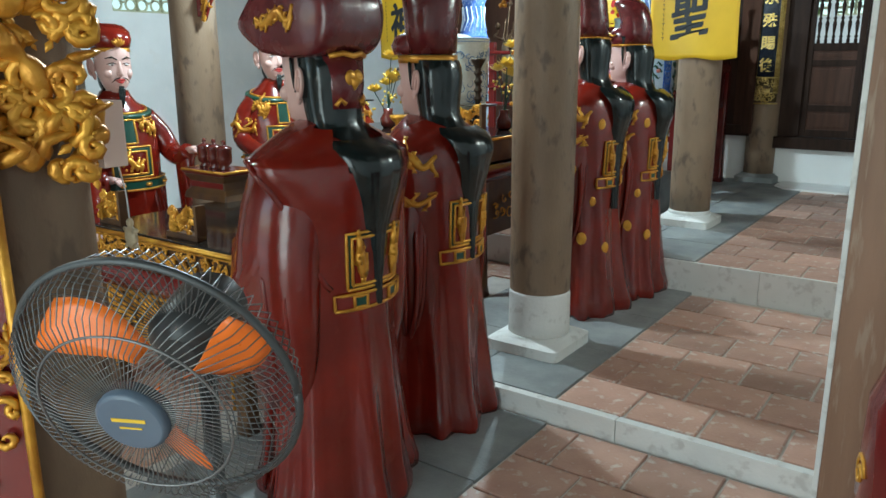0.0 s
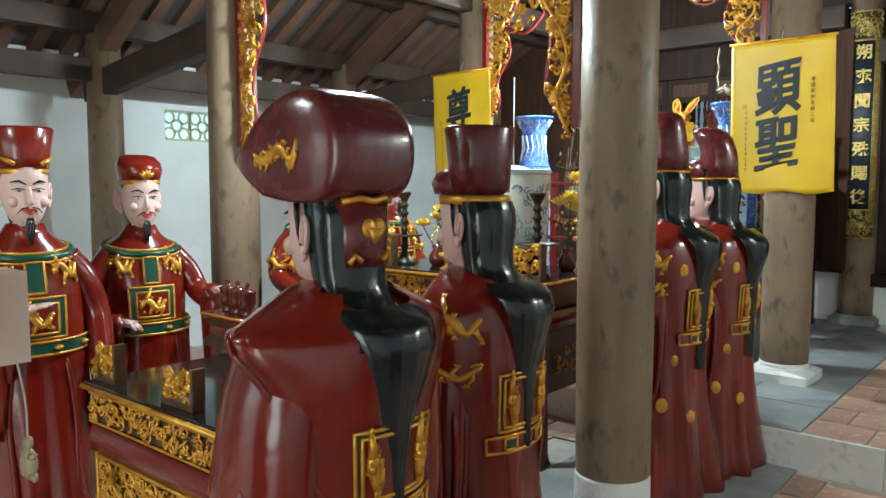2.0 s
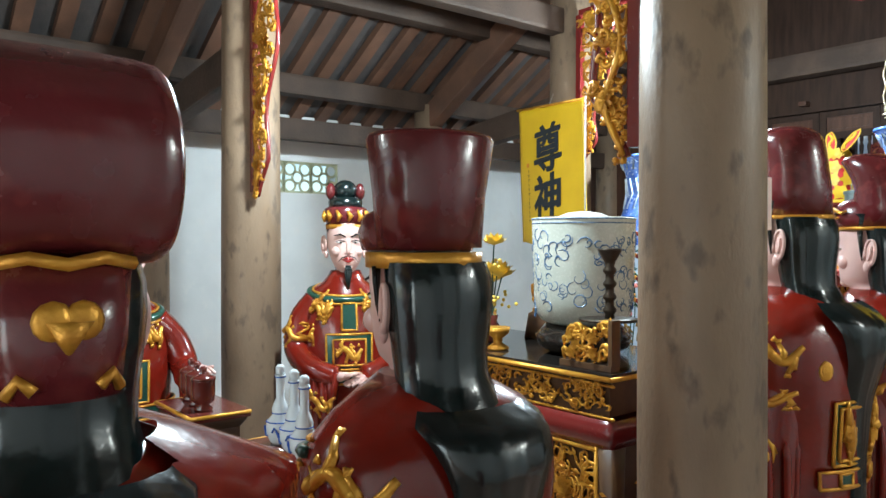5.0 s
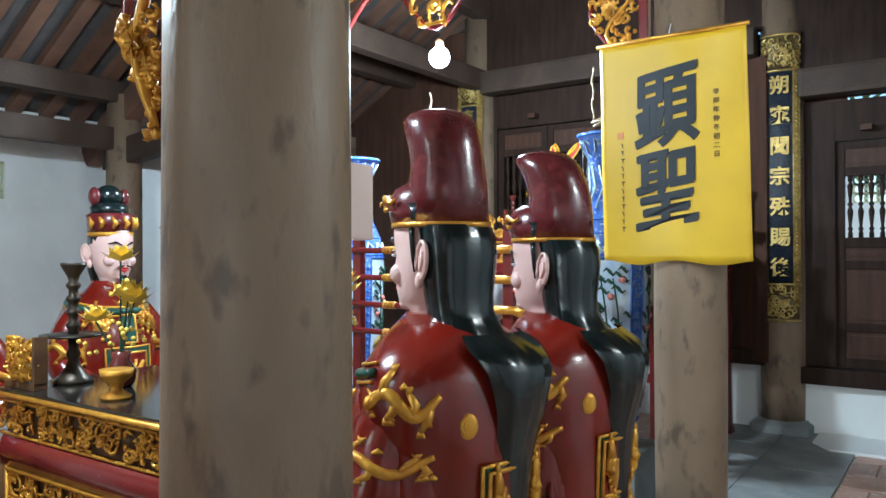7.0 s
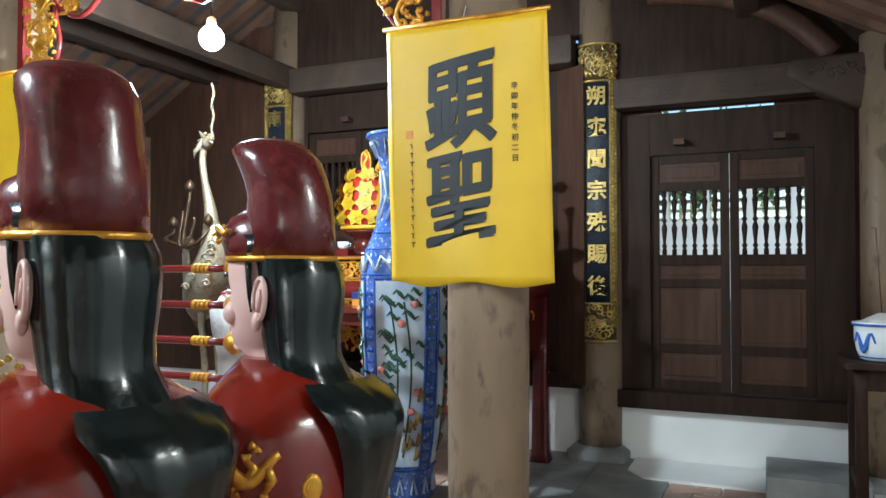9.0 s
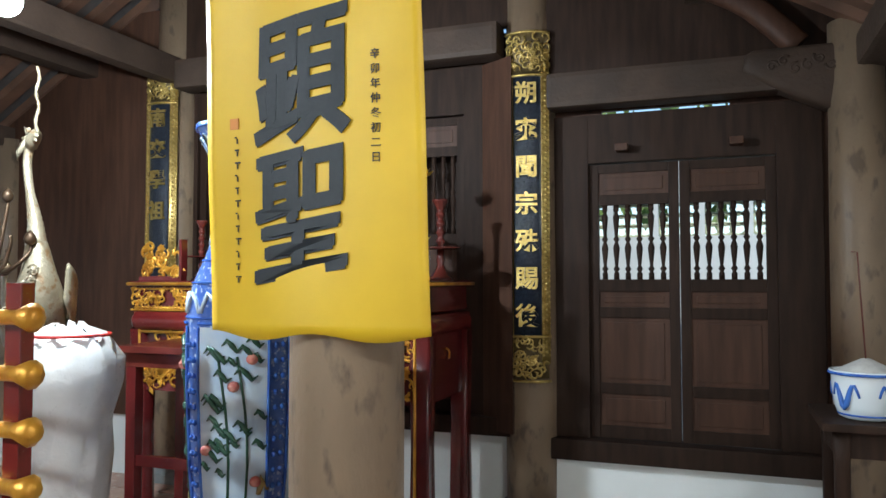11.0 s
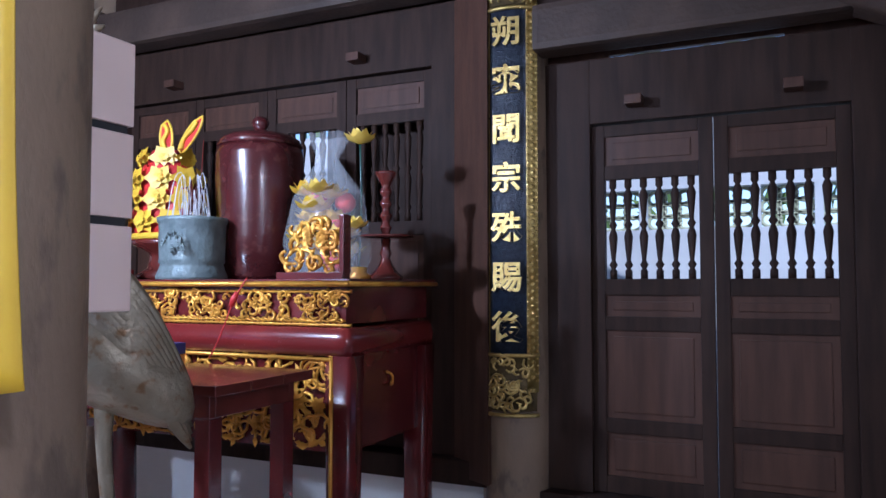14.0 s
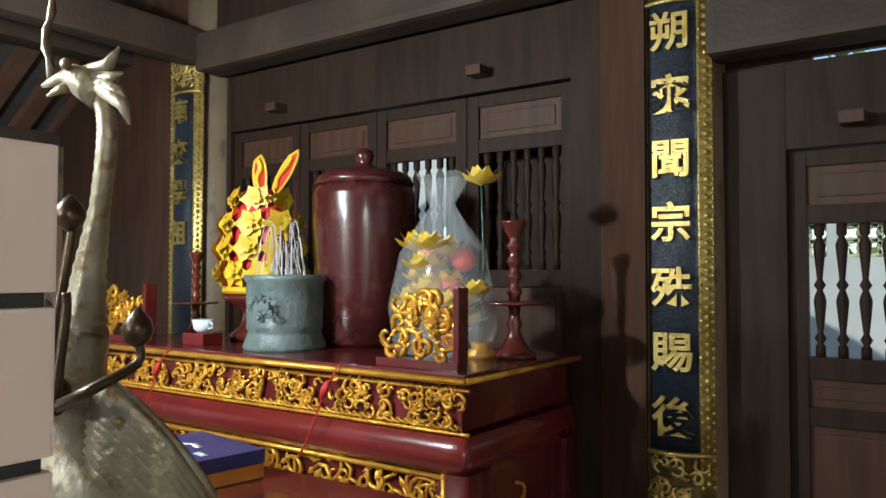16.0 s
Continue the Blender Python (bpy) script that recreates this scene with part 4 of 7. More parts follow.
    # hair and hats
    if back:
        long_hair(bm, cz, -0.72 if style in ("s1", "s2") else -0.85)
    else:
        loft(bm, [(0, 0.014, cz + 0.03, 0.088, 0.1), (0, 0.012, cz + 0.085, 0.09, 0.104)], 20, HAIR)
        tube(bm, [(0.0, 0.08, cz + 0.05), (0, 0.1, cz - 0.1), (0, 0.09, cz - 0.2)], [0.06, 0.05, 0.03], 8, HAIR)
    # the heads are large for the bodies
    big = 1.13 if style == "s1" else 1.09
    for v in bm.verts:
        k = min(max((v.co.z - cz + 0.2) / 0.08, 0), 1)
        if k and v.co.x ** 2 + v.co.y ** 2 < 0.04:
            v.co.x *= 1 + (big - 1) * k
            v.co.y = v.co.y * (1 + (big - 1) * k) - (0.016 if style == "s1" else 0.006) * k
    hz = cz + 0.075
    if style == "s1":
        # broad drum-shaped cap, rounded from front to back, with a cloth flap behind
        prof = spline([(-0.13, 0.0), (-0.235, 0.075), (-0.2, 0.14), (-0.1, 0.225), (0.02, 0.262), (0.11, 0.24), (0.17, 0.17), (0.178, 0.085), (0.15, 0.02), (0.09, -0.012), (-0.02, -0.015), (-0.13, 0.0)], 4)[:-1]
        prof = [Vector((p[0], p[1])) for p in prof]
        c = Vector((-0.01, 0.11))
        rws = []
        for x, k in [(sx * x, k) for sx, x, k in [(-1, *q) for q in ((0.152, 0.0), (0.15, 0.35), (0.146, 0.62), (0.139, 0.82), (0.131, 0.925), (0.122, 0.972), (0.1, 0.992), (0.06, 1.003))] + [(1, *q) for q in ((0.0, 1.006), (0.06, 1.003), (0.1, 0.992), (0.122, 0.972), (0.131, 0.925), (0.139, 0.82), (0.146, 0.62), (0.15, 0.35), (0.152, 0.0))]]:
            rws.append([bm.verts.new((x, (c + (p - c) * max(k, 0.02)).x, hz + (c + (p - c) * max(k, 0.02)).y)) for p in prof])
        for r0, r1 in zip(rws, rws[1:]):
            for i in range(len(prof)):
                f = bm.faces.new((r0[i], r0[(i + 1) % len(prof)], r1[(i + 1) % len(prof)], r1[i]))
                f.material_index, f.smooth = HAT, True
        for s in (-1, 1):
            pts = spline([(s * 0.148, -0.11, hz + 0.1), (s * 0.148, -0.085, hz + 0.085), (s * 0.148, -0.05, hz + 0.1), (s * 0.148, -0.01, hz + 0.12), (s * 0.148, 0.03, hz + 0.09), (s * 0.148, 0.05, hz + 0.14)], 4)
            tube(bm, pts, [0.006 + 0.009 * math.sin(math.pi * i / (len(pts) - 1)) for i in range(len(pts))], 6, GOLD)
            for k in range(9):
                p = pts[2 * k + 1]
                q0, t0 = rng.uniform(0.012, 0.022), rng.uniform(0, 6)
                tube(bm, [p + Vector((s * 0.004, q0 * (1 - i / 9) * math.cos(t0 + i * 0.8), q0 * (1 - i / 9) * math.sin(t0 + i * 0.8) + rng.choice((-0.012, 0.012)))) for i in range(7)], 0.0055, 5, GOLD)
                tube(bm, [p, p + Vector((s * 0.006, rng.uniform(-0.02, 0.02), rng.choice((-1, 1)) * rng.uniform(0.02, 0.038)))], [0.008, 0.003], 5, GOLD)
        # flap on the back of the head with a gilt heart
        loft(bm, [(0, 0.108, hz - 0.17, 0.07, 0.04), (0, 0.112, hz - 0.1, 0.078, 0.044), (0, 0.105, hz - 0.01, 0.085, 0.045)], 16, HAT)
        tube(bm, [(-0.08, 0.125, hz - 0.01), (-0.04, 0.146, hz - 0.002), (0, 0.152, hz - 0.01), (0.04, 0.146, hz - 0.002), (0.08, 0.125, hz - 0.01)], 0.009, 6, GOLD)
        for s in (-1, 1):
            ball(bm, (s * 0.016, 0.152, hz - 0.075), (0.024, 0.01, 0.024), GOLD, 10, 6)
            tube(bm, [(s * 0.062, 0.13, hz - 0.16), (s * 0.05, 0.14, hz - 0.14), (s * 0.035, 0.146, hz - 0.155)], 0.008, 6, GOLD)
        tube(bm, [(0, 0.152, hz - 0.075), (0, 0.15, hz - 0.115)], [0.03, 0.004], 8, GOLD)
        # sleeveless overcoat: stiff pointed shoulders, the armhole edges curving down the back
        n, k2, rws = 56, 16, []
        for i in range(n + 1):
            a = math.radians(62 + 236 * i / n)
            off_side = math.degrees(abs(a - math.pi))
            drop = min(max((98 - off_side) / 62, 0), 1)
            edge, far = 1.215 - 0.42 * drop * drop * (3 - 2 * drop), 1 + 0.2 * abs(math.sin(a)) ** 6
            col = []
            for j in range(k2 + 1):
                z = 1.325 + (edge - 1.325) * (j / k2) ** 1.1
                if z > 1.215:
                    u = (1.325 - z) / 0.11
                    p = body_at(a, 1.31, 0.0, w).lerp(body_at(a, 1.2, 0.03, w), u ** 0.75)
                    q = 1 + (far - 1) * u
                else:
                    p, q = body_at(a, z, 0.003 + 0.027 * min(max((z - 1.0) / 0.2, 0), 1), w), 1 + (far - 1) * max((z - 1.1) / 0.115, 0)
                col.append(Vector((p.x * q, p.y * (1 if p.y > 0 else q), z)))
            rws.append(col)
        vs = [[bm.verts.new(p) for p in col] for col in rws]
        for c0, c1 in zip(vs, vs[1:]):
            for j in range(k2):
                # left open at the nape, where the hair falls
                if c0[j + 1].co.z > 1.17 and c0[j].co.y > 0 and abs(c0[j].co.x) < 0.075 + 0.5 * (1.325 - c0[j].co.z):
                    continue
                f = bm.faces.new((c0[j + 1], c1[j + 1], c1[j], c0[j]))
                f.material_index, f.smooth = ROBE, True
        for c in (rws[:n // 2 - 9], rws[n // 2 + 10:]):
            tube(bm, [col[-1] for col in c], 0.01, 7, ROBE)
    elif style == "s2":
        loft(bm, [(0, 0.012, hz - 0.018, 0.108, 0.124), (0, 0.012, hz + 0.012, 0.109, 0.126)], 28, GOLD)
        loft(bm, [(0, -0.01, hz + 0.015, 0.1, 0.128), (0, -0.018, hz + 0.05, 0.103, 0.135), (0, -0.012, hz + 0.085, 0.095, 0.12), (0, 0.0, hz + 0.1, 0.07, 0.09)], 24, HAT)
        loft(bm, [(0, 0.03, hz + 0.02, 0.106, 0.1), (0, 0.032, hz + 0.12, 0.115, 0.1), (0, 0.036, hz + 0.225, 0.132, 0.11), (0, 0.036, hz + 0.235, 0.126, 0.105)], 28, HAT)
    elif style in ("s3", "s4"):
        t, lean = (0.28, -0.006) if style == "s3" else (0.262, -0.03)
        loft(bm, [(0, 0.012, hz - 0.012, 0.107, 0.13), (0, 0.012, hz + 0.0, 0.107, 0.131)], 32, GOLD)
        loft(bm, [(0, -0.012, hz, 0.096, 0.108), (0, -0.018, hz + 0.03, 0.098, 0.112), (0, -0.02, hz + 0.06, 0.094, 0.108), (0, -0.018, hz + 0.085, 0.08, 0.094), (0, -0.012, hz + 0.1, 0.055, 0.07), (0, -0.008, hz + 0.106, 0.025, 0.03)], 32, HAT)
        loft(bm, [(0, 0.03, hz, 0.1, 0.106), (0, 0.034, hz + t * 0.3, 0.098, 0.098), (0, 0.034, hz + t * 0.5, 0.096, 0.09), (0, 0.03 + lean * 0.3, hz + t * 0.66, 0.097, 0.09), (0, 0.022 + lean * 0.6, hz + t * 0.8, 0.096, 0.093), (0, 0.014 + lean, hz + t * 0.9, 0.088, 0.09), (0, 0.01 + lean, hz + t * 0.96, 0.07, 0.072), (0, 0.008 + lean, hz + t * 0.99, 0.045, 0.046), (0, 0.008 + lean, hz + t, 0.015, 0.015)], 32, HAT)
        for k in range(5):
            tube(bm, [(0.02 * (k - 2), -0.127, hz + 0.045), (0.033 * (k - 2), -0.124, hz + 0.05 + 0.02 * (k % 2)), (0.045 * (k - 2), -0.108, hz + 0.04)], [0.003, 0.0045, 0.002], 5, GOLD)
        for s in (-1, 1):
            tube(bm, [(s * 0.05, -0.122, hz + 0.045), (s * 0.08, -0.1, hz + 0.062), (s * 0.098, -0.07, hz + 0.048), (s * 0.1, -0.05, hz + 0.056)], [0.005, 0.008, 0.006, 0.003], 6, GOLD)
            tube(bm, [(s * 0.07, -0.108, hz + 0.04), (s * 0.088, -0.092, hz + 0.03), (s * 0.098, -0.075, hz + 0.034)], [0.004, 0.006, 0.003], 6, GOLD)
    elif style == "o0":
        loft(bm, [(0, 0.005, hz - 0.01, 0.1, 0.112), (0, 0.005, hz + 0.012, 0.1, 0.113)], 28, GOLD)
        loft(bm, [(0, 0.005, hz + 0.01, 0.099, 0.11), (0, 0.005, hz + 0.06, 0.108, 0.115), (0, 0.01, hz + 0.18, 0.128, 0.125), (0, 0.01, hz + 0.19, 0.12, 0.118)], 28, ROBE)
        for s in (-1, 1):
            tube(bm, [(s * 0.05, -0.108, hz + 0.03), (s * 0.075, -0.098, hz + 0.045), (s * 0.1, -0.07, hz + 0.06)], [0.01, 0.012, 0.004], 6, GOLD)
    elif style == "o1":
        loft(bm, [(0, 0.005, hz - 0.01, 0.1, 0.112), (0, 0.005, hz + 0.012, 0.1, 0.113)], 28, GOLD)
        loft(bm, [(0, 0.005, hz + 0.01, 0.1, 0.111), (0, 0.0, hz + 0.06, 0.112, 0.122), (0, 0.012, hz + 0.1, 0.11, 0.112), (0, 0.03, hz + 0.135, 0.085, 0.07), (0, 0.035, hz + 0.145, 0.05, 0.03)], 28, ROBE)
        for k in range(5):
            a = (k - 2) * 0.45
            tube(bm, [(0, -0.118, hz + 0.018), (0.03 * math.sin(a), -0.126, hz + 0.02 + 0.03 * math.cos(a)), (0.045 * math.sin(a), -0.122, hz + 0.018 + 0.05 * math.cos(a))], [0.006, 0.011, 0.002], 5, GOLD)
    else:
        loft(bm, [(0, 0.005, hz - 0.012, 0.1, 0.112), (0, 0.005, hz + 0.01, 0.101, 0.114)], 28, GOLD)
        loft(bm, [(0, 0.005, hz + 0.008, 0.098, 0.11), (0, 0.005, hz + 0.09, 0.108, 0.118), (0, 0.005, hz + 0.1, 0.09, 0.1)], 28, HAT)
        for k in range(7):
            a = (k - 3) * 0.5
            tube(bm, [(0.108 * math.sin(a), -0.116 * math.cos(a), hz + 0.025), (0.112 * math.sin(a + 0.12), -0.121 * math.cos(a + 0.12), hz + 0.05), (0.11 * math.sin(a - 0.05), -0.12 * math.cos(a - 0.05), hz + 0.08)], [0.006, 0.014, 0.005], 6, GOLD)
        loft(bm, [(0, 0.01, hz + 0.095, 0.085, 0.09), (0, 0.012, hz + 0.13, 0.088, 0.092), (0, 0.014, hz + 0.15, 0.07, 0.075)], 20, HAIR)
        ball(bm, (0, 0.02, hz + 0.185), (0.062, 0.065, 0.055), HAIR, 14, 8)
        for s in (-1, 1):
            ball(bm, (s * 0.075, 0.015, hz + 0.18), (0.026, 0.034, 0.045), HAT, 10, 6)
    ob = finish(name, bm, STATUE_MATS)
    ob.location, ob.rotation_euler, ob.scale = at, (0, 0, radians(turn)), (scale,) * 3
    return tagged(ob, label, "statue", "court official statues")


statue("mandarin_statue", (-1.77, 1.79, 0), -90, "s1", "red lacquered official statue with a broad drum-shaped maroon cap", seed=1)
statue("mandarin_statue", (-1.85, 2.47, 0), -90, "s2", "red lacquered official statue with a flared maroon hat and gold dragons", 0.99, seed=2)
statue("mandarin_statue", (-1.86, 3.94, Z1), -90, "s3", "red lacquered official statue with a tall rounded maroon hat", 1.005, seed=3)
statue("mandarin_statue", (-1.79, 4.42, Z1), -90, "s4", "red lacquered official statue with a pointed rounded maroon hat", 0.985, seed=4)
statue("mandarin_statue", (-3.99, 1.89, 0), 80, "o0", "red lacquered bearded official statue with a hand across the chest", 1.06, seed=5)
statue("mandarin_statue", (-4.17, 2.54, 0), 78, "o1", "red lacquered bearded official statue with one hand stretched out", 1.03, seed=6)
statue("mandarin_statue", (-3.98, 3.6, Z1), 65, "o2", "red lacquered official statue with a black topknot crown and clasped hands", 1.0, seed=7)
statue("mandarin_statue", (-4.22, 4.5, Z1), 90, "o3", "red lacquered official statue with a topknot crown beside the altar", 1.02, seed=8)

# ---- altars and the things on them ----
M_REDGLOSS = mat("bright_red_lacquer", (0.165, 0.018, 0.015), (0.13, 0.012, 0.012), 0.22, scale=5, coat=0.4)
M_CANS = mat("mahogany_lacquer", (0.12, 0.022, 0.016), (0.08, 0.014, 0.01), 0.2, scale=8, coat=0.5)
M_BRONZE = mat("dark_bronze", (0.035, 0.028, 0.022), (0.06, 0.045, 0.03), 0.35, metal=0.7, scale=9, bump=0.15)
M_PALEBRONZE = mat("pale_worn_bronze", (0.34, 0.29, 0.2), (0.22, 0.17, 0.105), 0.36, metal=0.4, scale=7, bump=0.5, fine=45, c3=(0.2, 0.11, 0.045))
M_VERD = mat("grey_green_bronze", (0.19, 0.23, 0.22), (0.12, 0.15, 0.145), 0.5, metal=0.25, scale=14, bump=0.5, fine=45)
M_CREAM = mat("cream_crackle_glaze", (0.5, 0.51, 0.44), (0.43, 0.45, 0.39), 0.25, scale=6)
M_ASH = mat("pale_ash", (0.55, 0.53, 0.5), (0.42, 0.4, 0.38), 0.9, scale=20, bump=0.6)
M_BOXW = mat("offwhite_plastic", (0.8, 0.62, 0.54), (0.75, 0.57, 0.49), 0.45, scale=3)
M_DARKIRON = mat("black_iron", (0.02, 0.02, 0.02), (0.035, 0.03, 0.028), 0.45, metal=0.3)
M_PETAL = mat("yellow_lotus_plastic", (0.75, 0.52, 0.06), (0.85, 0.62, 0.12), 0.35, scale=9)
M_RED = mat("red_card", (0.55, 0.03, 0.02), (0.45, 0.02, 0.02), 0.5)
M_YCARD = mat("yellow_card", (0.75, 0.5, 0.03), (0.68, 0.42, 0.02), 0.45, scale=10)
M_BLUEBOX = mat("navy_box_card", (0.03, 0.035, 0.17), (0.025, 0.03, 0.13), 0.4)
M_ORANGE = mat("orange_card", (0.6, 0.22, 0.03), (0.5, 0.18, 0.02), 0.5)
M_STRING = mat("white_paper_string", (0.7, 0.68, 0.66), None, 0.7)
M_SEE = bpy.data.materials.new("clear_cellophane")
M_SEE.use_nodes = True
_b = M_SEE.node_tree.nodes["Principled BSDF"]
_b.inputs["Base Color"].default_value = (0.9, 0.92, 0.94, 1)
_b.inputs["Roughness"].default_value = 0.12
_b.inputs["Alpha"].default_value = 0.13


def mb():
    return bmesh.new()


def corner_carving(parent, x, y, z, w, h, seed, base=None):
    """A pierced gilt dragon panel standing on a table's front corner."""
    b = mb()
    rg = random.Random(seed)
    m = Matrix.Translation((x, y, z + h / 2 + 0.02))
    scrolls(b, w, h, rg, 26, 0.009, 0, m)
    for k in range(5):
        rosette(b, (rg.uniform(-w, w) * 0.38, -0.01, rg.uniform(-h, h) * 0.38), 0.03, 0, m)
    part("corner_carving", b, M_GOLD, parent, "pierced gilt dragon carving")
    b = mb()
    box(b, x - w / 2 - 0.015, y - 0.02, z, x + w / 2 + 0.015, y + 0.03, z + 0.025, 0, 0.003)
    box(b, x + w / 2, y - 0.02, z + 0.024, x + w / 2 + 0.018, y + 0.03, z + h + 0.03, 0, 0.003)
    part("carving_frame", b, base or M_ALTAR, parent)


def altar(name, x0, x1, y0, y1, z0, z1, top_mat, body, seed, label, big=False, legs=0.09):
    r = root(name, ((x0 + x1) / 2, (y0 + y1) / 2, z0))
    tagged(r, label, "altar")
    ox, oy = (x0 + x1) / 2, (y0 + y1) / 2
    X0, X1, Y0, Y1, H = x0 - ox, x1 - ox, y0 - oy, y1 - oy, z1 - z0
    rg = random.Random(seed)
    b = mb()
    box(b, X0, Y0, H - 0.03, X1, Y1, H, 0, 0.006)
    part("tabletop", b, top_mat, r)
    b = mb()
    tube(b, [(X0 - 0.004, Y0 - 0.006, H - 0.018), (X1 + 0.004, Y0 - 0.006, H - 0.018)], (0.012, 0.01), 8)
    tube(b, [(X1 + 0.004, Y0 - 0.006, H - 0.018), (X1 + 0.004, Y1, H - 0.018)], 0.009, 8)
    part("gilt_edge", b, M_GOLD, r)
    fh = 0.13
    b = mb()
    box(b, X0 + 0.03, Y0 + 0.03, H - 0.03 - fh, X1 - 0.03, Y1 - 0.03, H - 0.031, 0)
    part("frieze", b, body, r)
    b = mb()
    for k in range(max(3, int((X1 - X0) / 0.24))):
        n = max(3, int((X1 - X0) / 0.24))
        cx = X0 + (X1 - X0) * (k + 0.5) / n
        scrolls(b, 0.24, fh * 0.85, rg, 32, 0.0055, 0, Matrix.Translation((cx, Y0 + 0.026, H - 0.03 - fh / 2)))
    for zz in (H - 0.045, H - 0.03 - fh - 0.004):
        n = int((X1 - X0) / 0.012)
        tube(b, [(X0 + (X1 - X0) * i / n, Y0 + 0.018 + 0.003 * (i % 2), zz) for i in range(n + 1)], [0.0075 if i % 2 else 0.005 for i in range(n + 1)], 5)
    if big:
        n = int((X1 - X0) / 0.02)
        for ph2 in (0, math.pi):
            tube(b, [(X0 + 0.03 + (X1 - X0 - 0.06) * i / (n * 2), Y0 + 0.02 + 0.006 * math.cos(i * 1.1 + ph2), H - 0.03 - fh + 0.012 + 0.006 * math.sin(i * 1.1 + ph2)) for i in range(n * 2 + 1)], 0.0045, 5)
    part("frieze_carving", b, M_GOLD, r, "gilt cloud carving and rope edge")
    zt = H - 0.03 - fh - 0.012
    b = mb()
    loft(b, [(0, 0, zt, (X1 - X0) / 2 - 0.01, (Y1 - Y0) / 2 - 0.01, 0.06), (0, 0, zt - 0.05, (X1 - X0) / 2 + 0.002, (Y1 - Y0) / 2 + 0.002, 0.06), (0, 0, zt - 0.1, (X1 - X0) / 2 - 0.004, (Y1 - Y0) / 2 - 0.004, 0.06)], 32)
    part("red_moulding", b, M_REDGLOSS, r, "rounded bright red moulding")
    zp = zt - 0.1
    ph = min(0.34, zp * 0.5)
    b = mb()
    b.free()
    for q in ((X0 + 0.05, Y0 + 0.03, X1 - 0.05, Y0 + 0.05), (X1 - 0.05, Y0 + 0.05, X1 - 0.03, Y1 - 0.05), (X0 + 0.03, Y0 + 0.05, X0 + 0.05, Y1 - 0.05)):
        slab("apron", q[0], q[1], zp - ph, q[2], q[3], zp, body, r)
    b = mb()
    n = max(2, int((X1 - X0) / 0.3))
    for k in range(n):
        cx = X0 + 0.09 + (X1 - X0 - 0.18) * (k + 0.5) / n
        m = Matrix.Translation((cx, Y0 + 0.026, zp - ph / 2))
        scrolls(b, (X1 - X0) / n, ph * 0.9, rg, 46, 0.0065, 0, m)
        rosette(b, (0, -0.012, rg.uniform(-0.2, 0.3) * ph), 0.055, 0, m, 8)
        rosette(b, (0.1, -0.008, rg.uniform(-0.3, 0.1) * ph), 0.035, 0, m, 6)
    m = Matrix.Translation((X1 - 0.027, 0, zp - ph / 2)) @ pose(0, 0, 0, 0, 0, 90)
    scrolls(b, (Y1 - Y0) * 0.5, ph * 0.5, rg, 1 if big else 14, 0.005, 0, m)
    part("apron_carving", b, M_GOLD, r, "gilt flower and vine carving")
    b = mb()
    for a, c in (((X0 + 0.07, zp - 0.012), (X1 - 0.07, zp - 0.012)), ((X1 - 0.075, zp), (X1 - 0.075, 0.1)), ((X0 + 0.075, zp), (X0 + 0.075, 0.1))):
        tube(b, [(a[0], Y0 + 0.008, a[1]), (c[0], Y0 + 0.008, c[1])], 0.008, 6)
    part("gilt_fillet", b, M_GOLD, r)
    for sx in (X0, X1 - legs):
        for sy in (Y0 + 0.008, Y1 - legs):
            b = mb()
            loft(b, [(sx + legs / 2, sy + legs / 2, 0.0, legs * 0.62, legs * 0.62, 0.3), (sx + legs / 2, sy + legs / 2, 0.06, legs * 0.5, legs * 0.5, 0.3), (sx + legs / 2, sy + legs / 2, zp * 0.5, legs * 0.44, legs * 0.44, 0.3), (sx + legs / 2, sy + legs / 2, zp, legs * 0.52, legs * 0.52, 0.3)], 16)
            part("leg", b, M_ALTAR if big else body, r)
    return r


A1 = altar("rear_altar", -3.96, -2.14, 7.28, 7.98, Z2, 1.655, M_ALTAR, M_ALTAR, 11, "red and gold carved altar in front of the door wall", True, 0.11)
corner_carving(A1, 0.72, -0.3, 1.365, 0.26, 0.2, 3)
corner_carving(A1, -0.72, -0.3, 1.365, 0.26, 0.2, 4)
A2 = altar("middle_altar", -3.68, -2.38, 3.72, 4.42, Z1, 1.07, M_BLACKTOP, M_BROWNALT, 12, "brown and gold carved altar with a glossy black top", False, 0.08)
corner_carving(A2, 0.5, -0.3, 0.98, 0.22, 0.16, 5, M_BROWNALT)
corner_carving(A2, -0.54, -0.3, 0.98, 0.18, 0.16, 6, M_BROWNALT)
A3 = altar("front_altar", -3.3, -2.3, 1.82, 2.86, 0, 0.785, M_BLACKTOP, M_BROWNALT, 13, "low brown and gold altar table with a glossy black top", False, 0.07)
corner_carving(A3, 0.12, -0.46, 0.785, 0.18, 0.12, 7, M_BROWNALT)
corner_carving(A3, -0.41, -0.46, 0.785, 0.14, 0.13, 8, M_BROWNALT)


def lathe_thing(name, at, prof, material, label, category, n=28, group=""):
    r = root(name, at)
    b = mb()
    lathe(b, prof, n)
    part("body", b, material, r)
    return tagged(r, label, category, group)


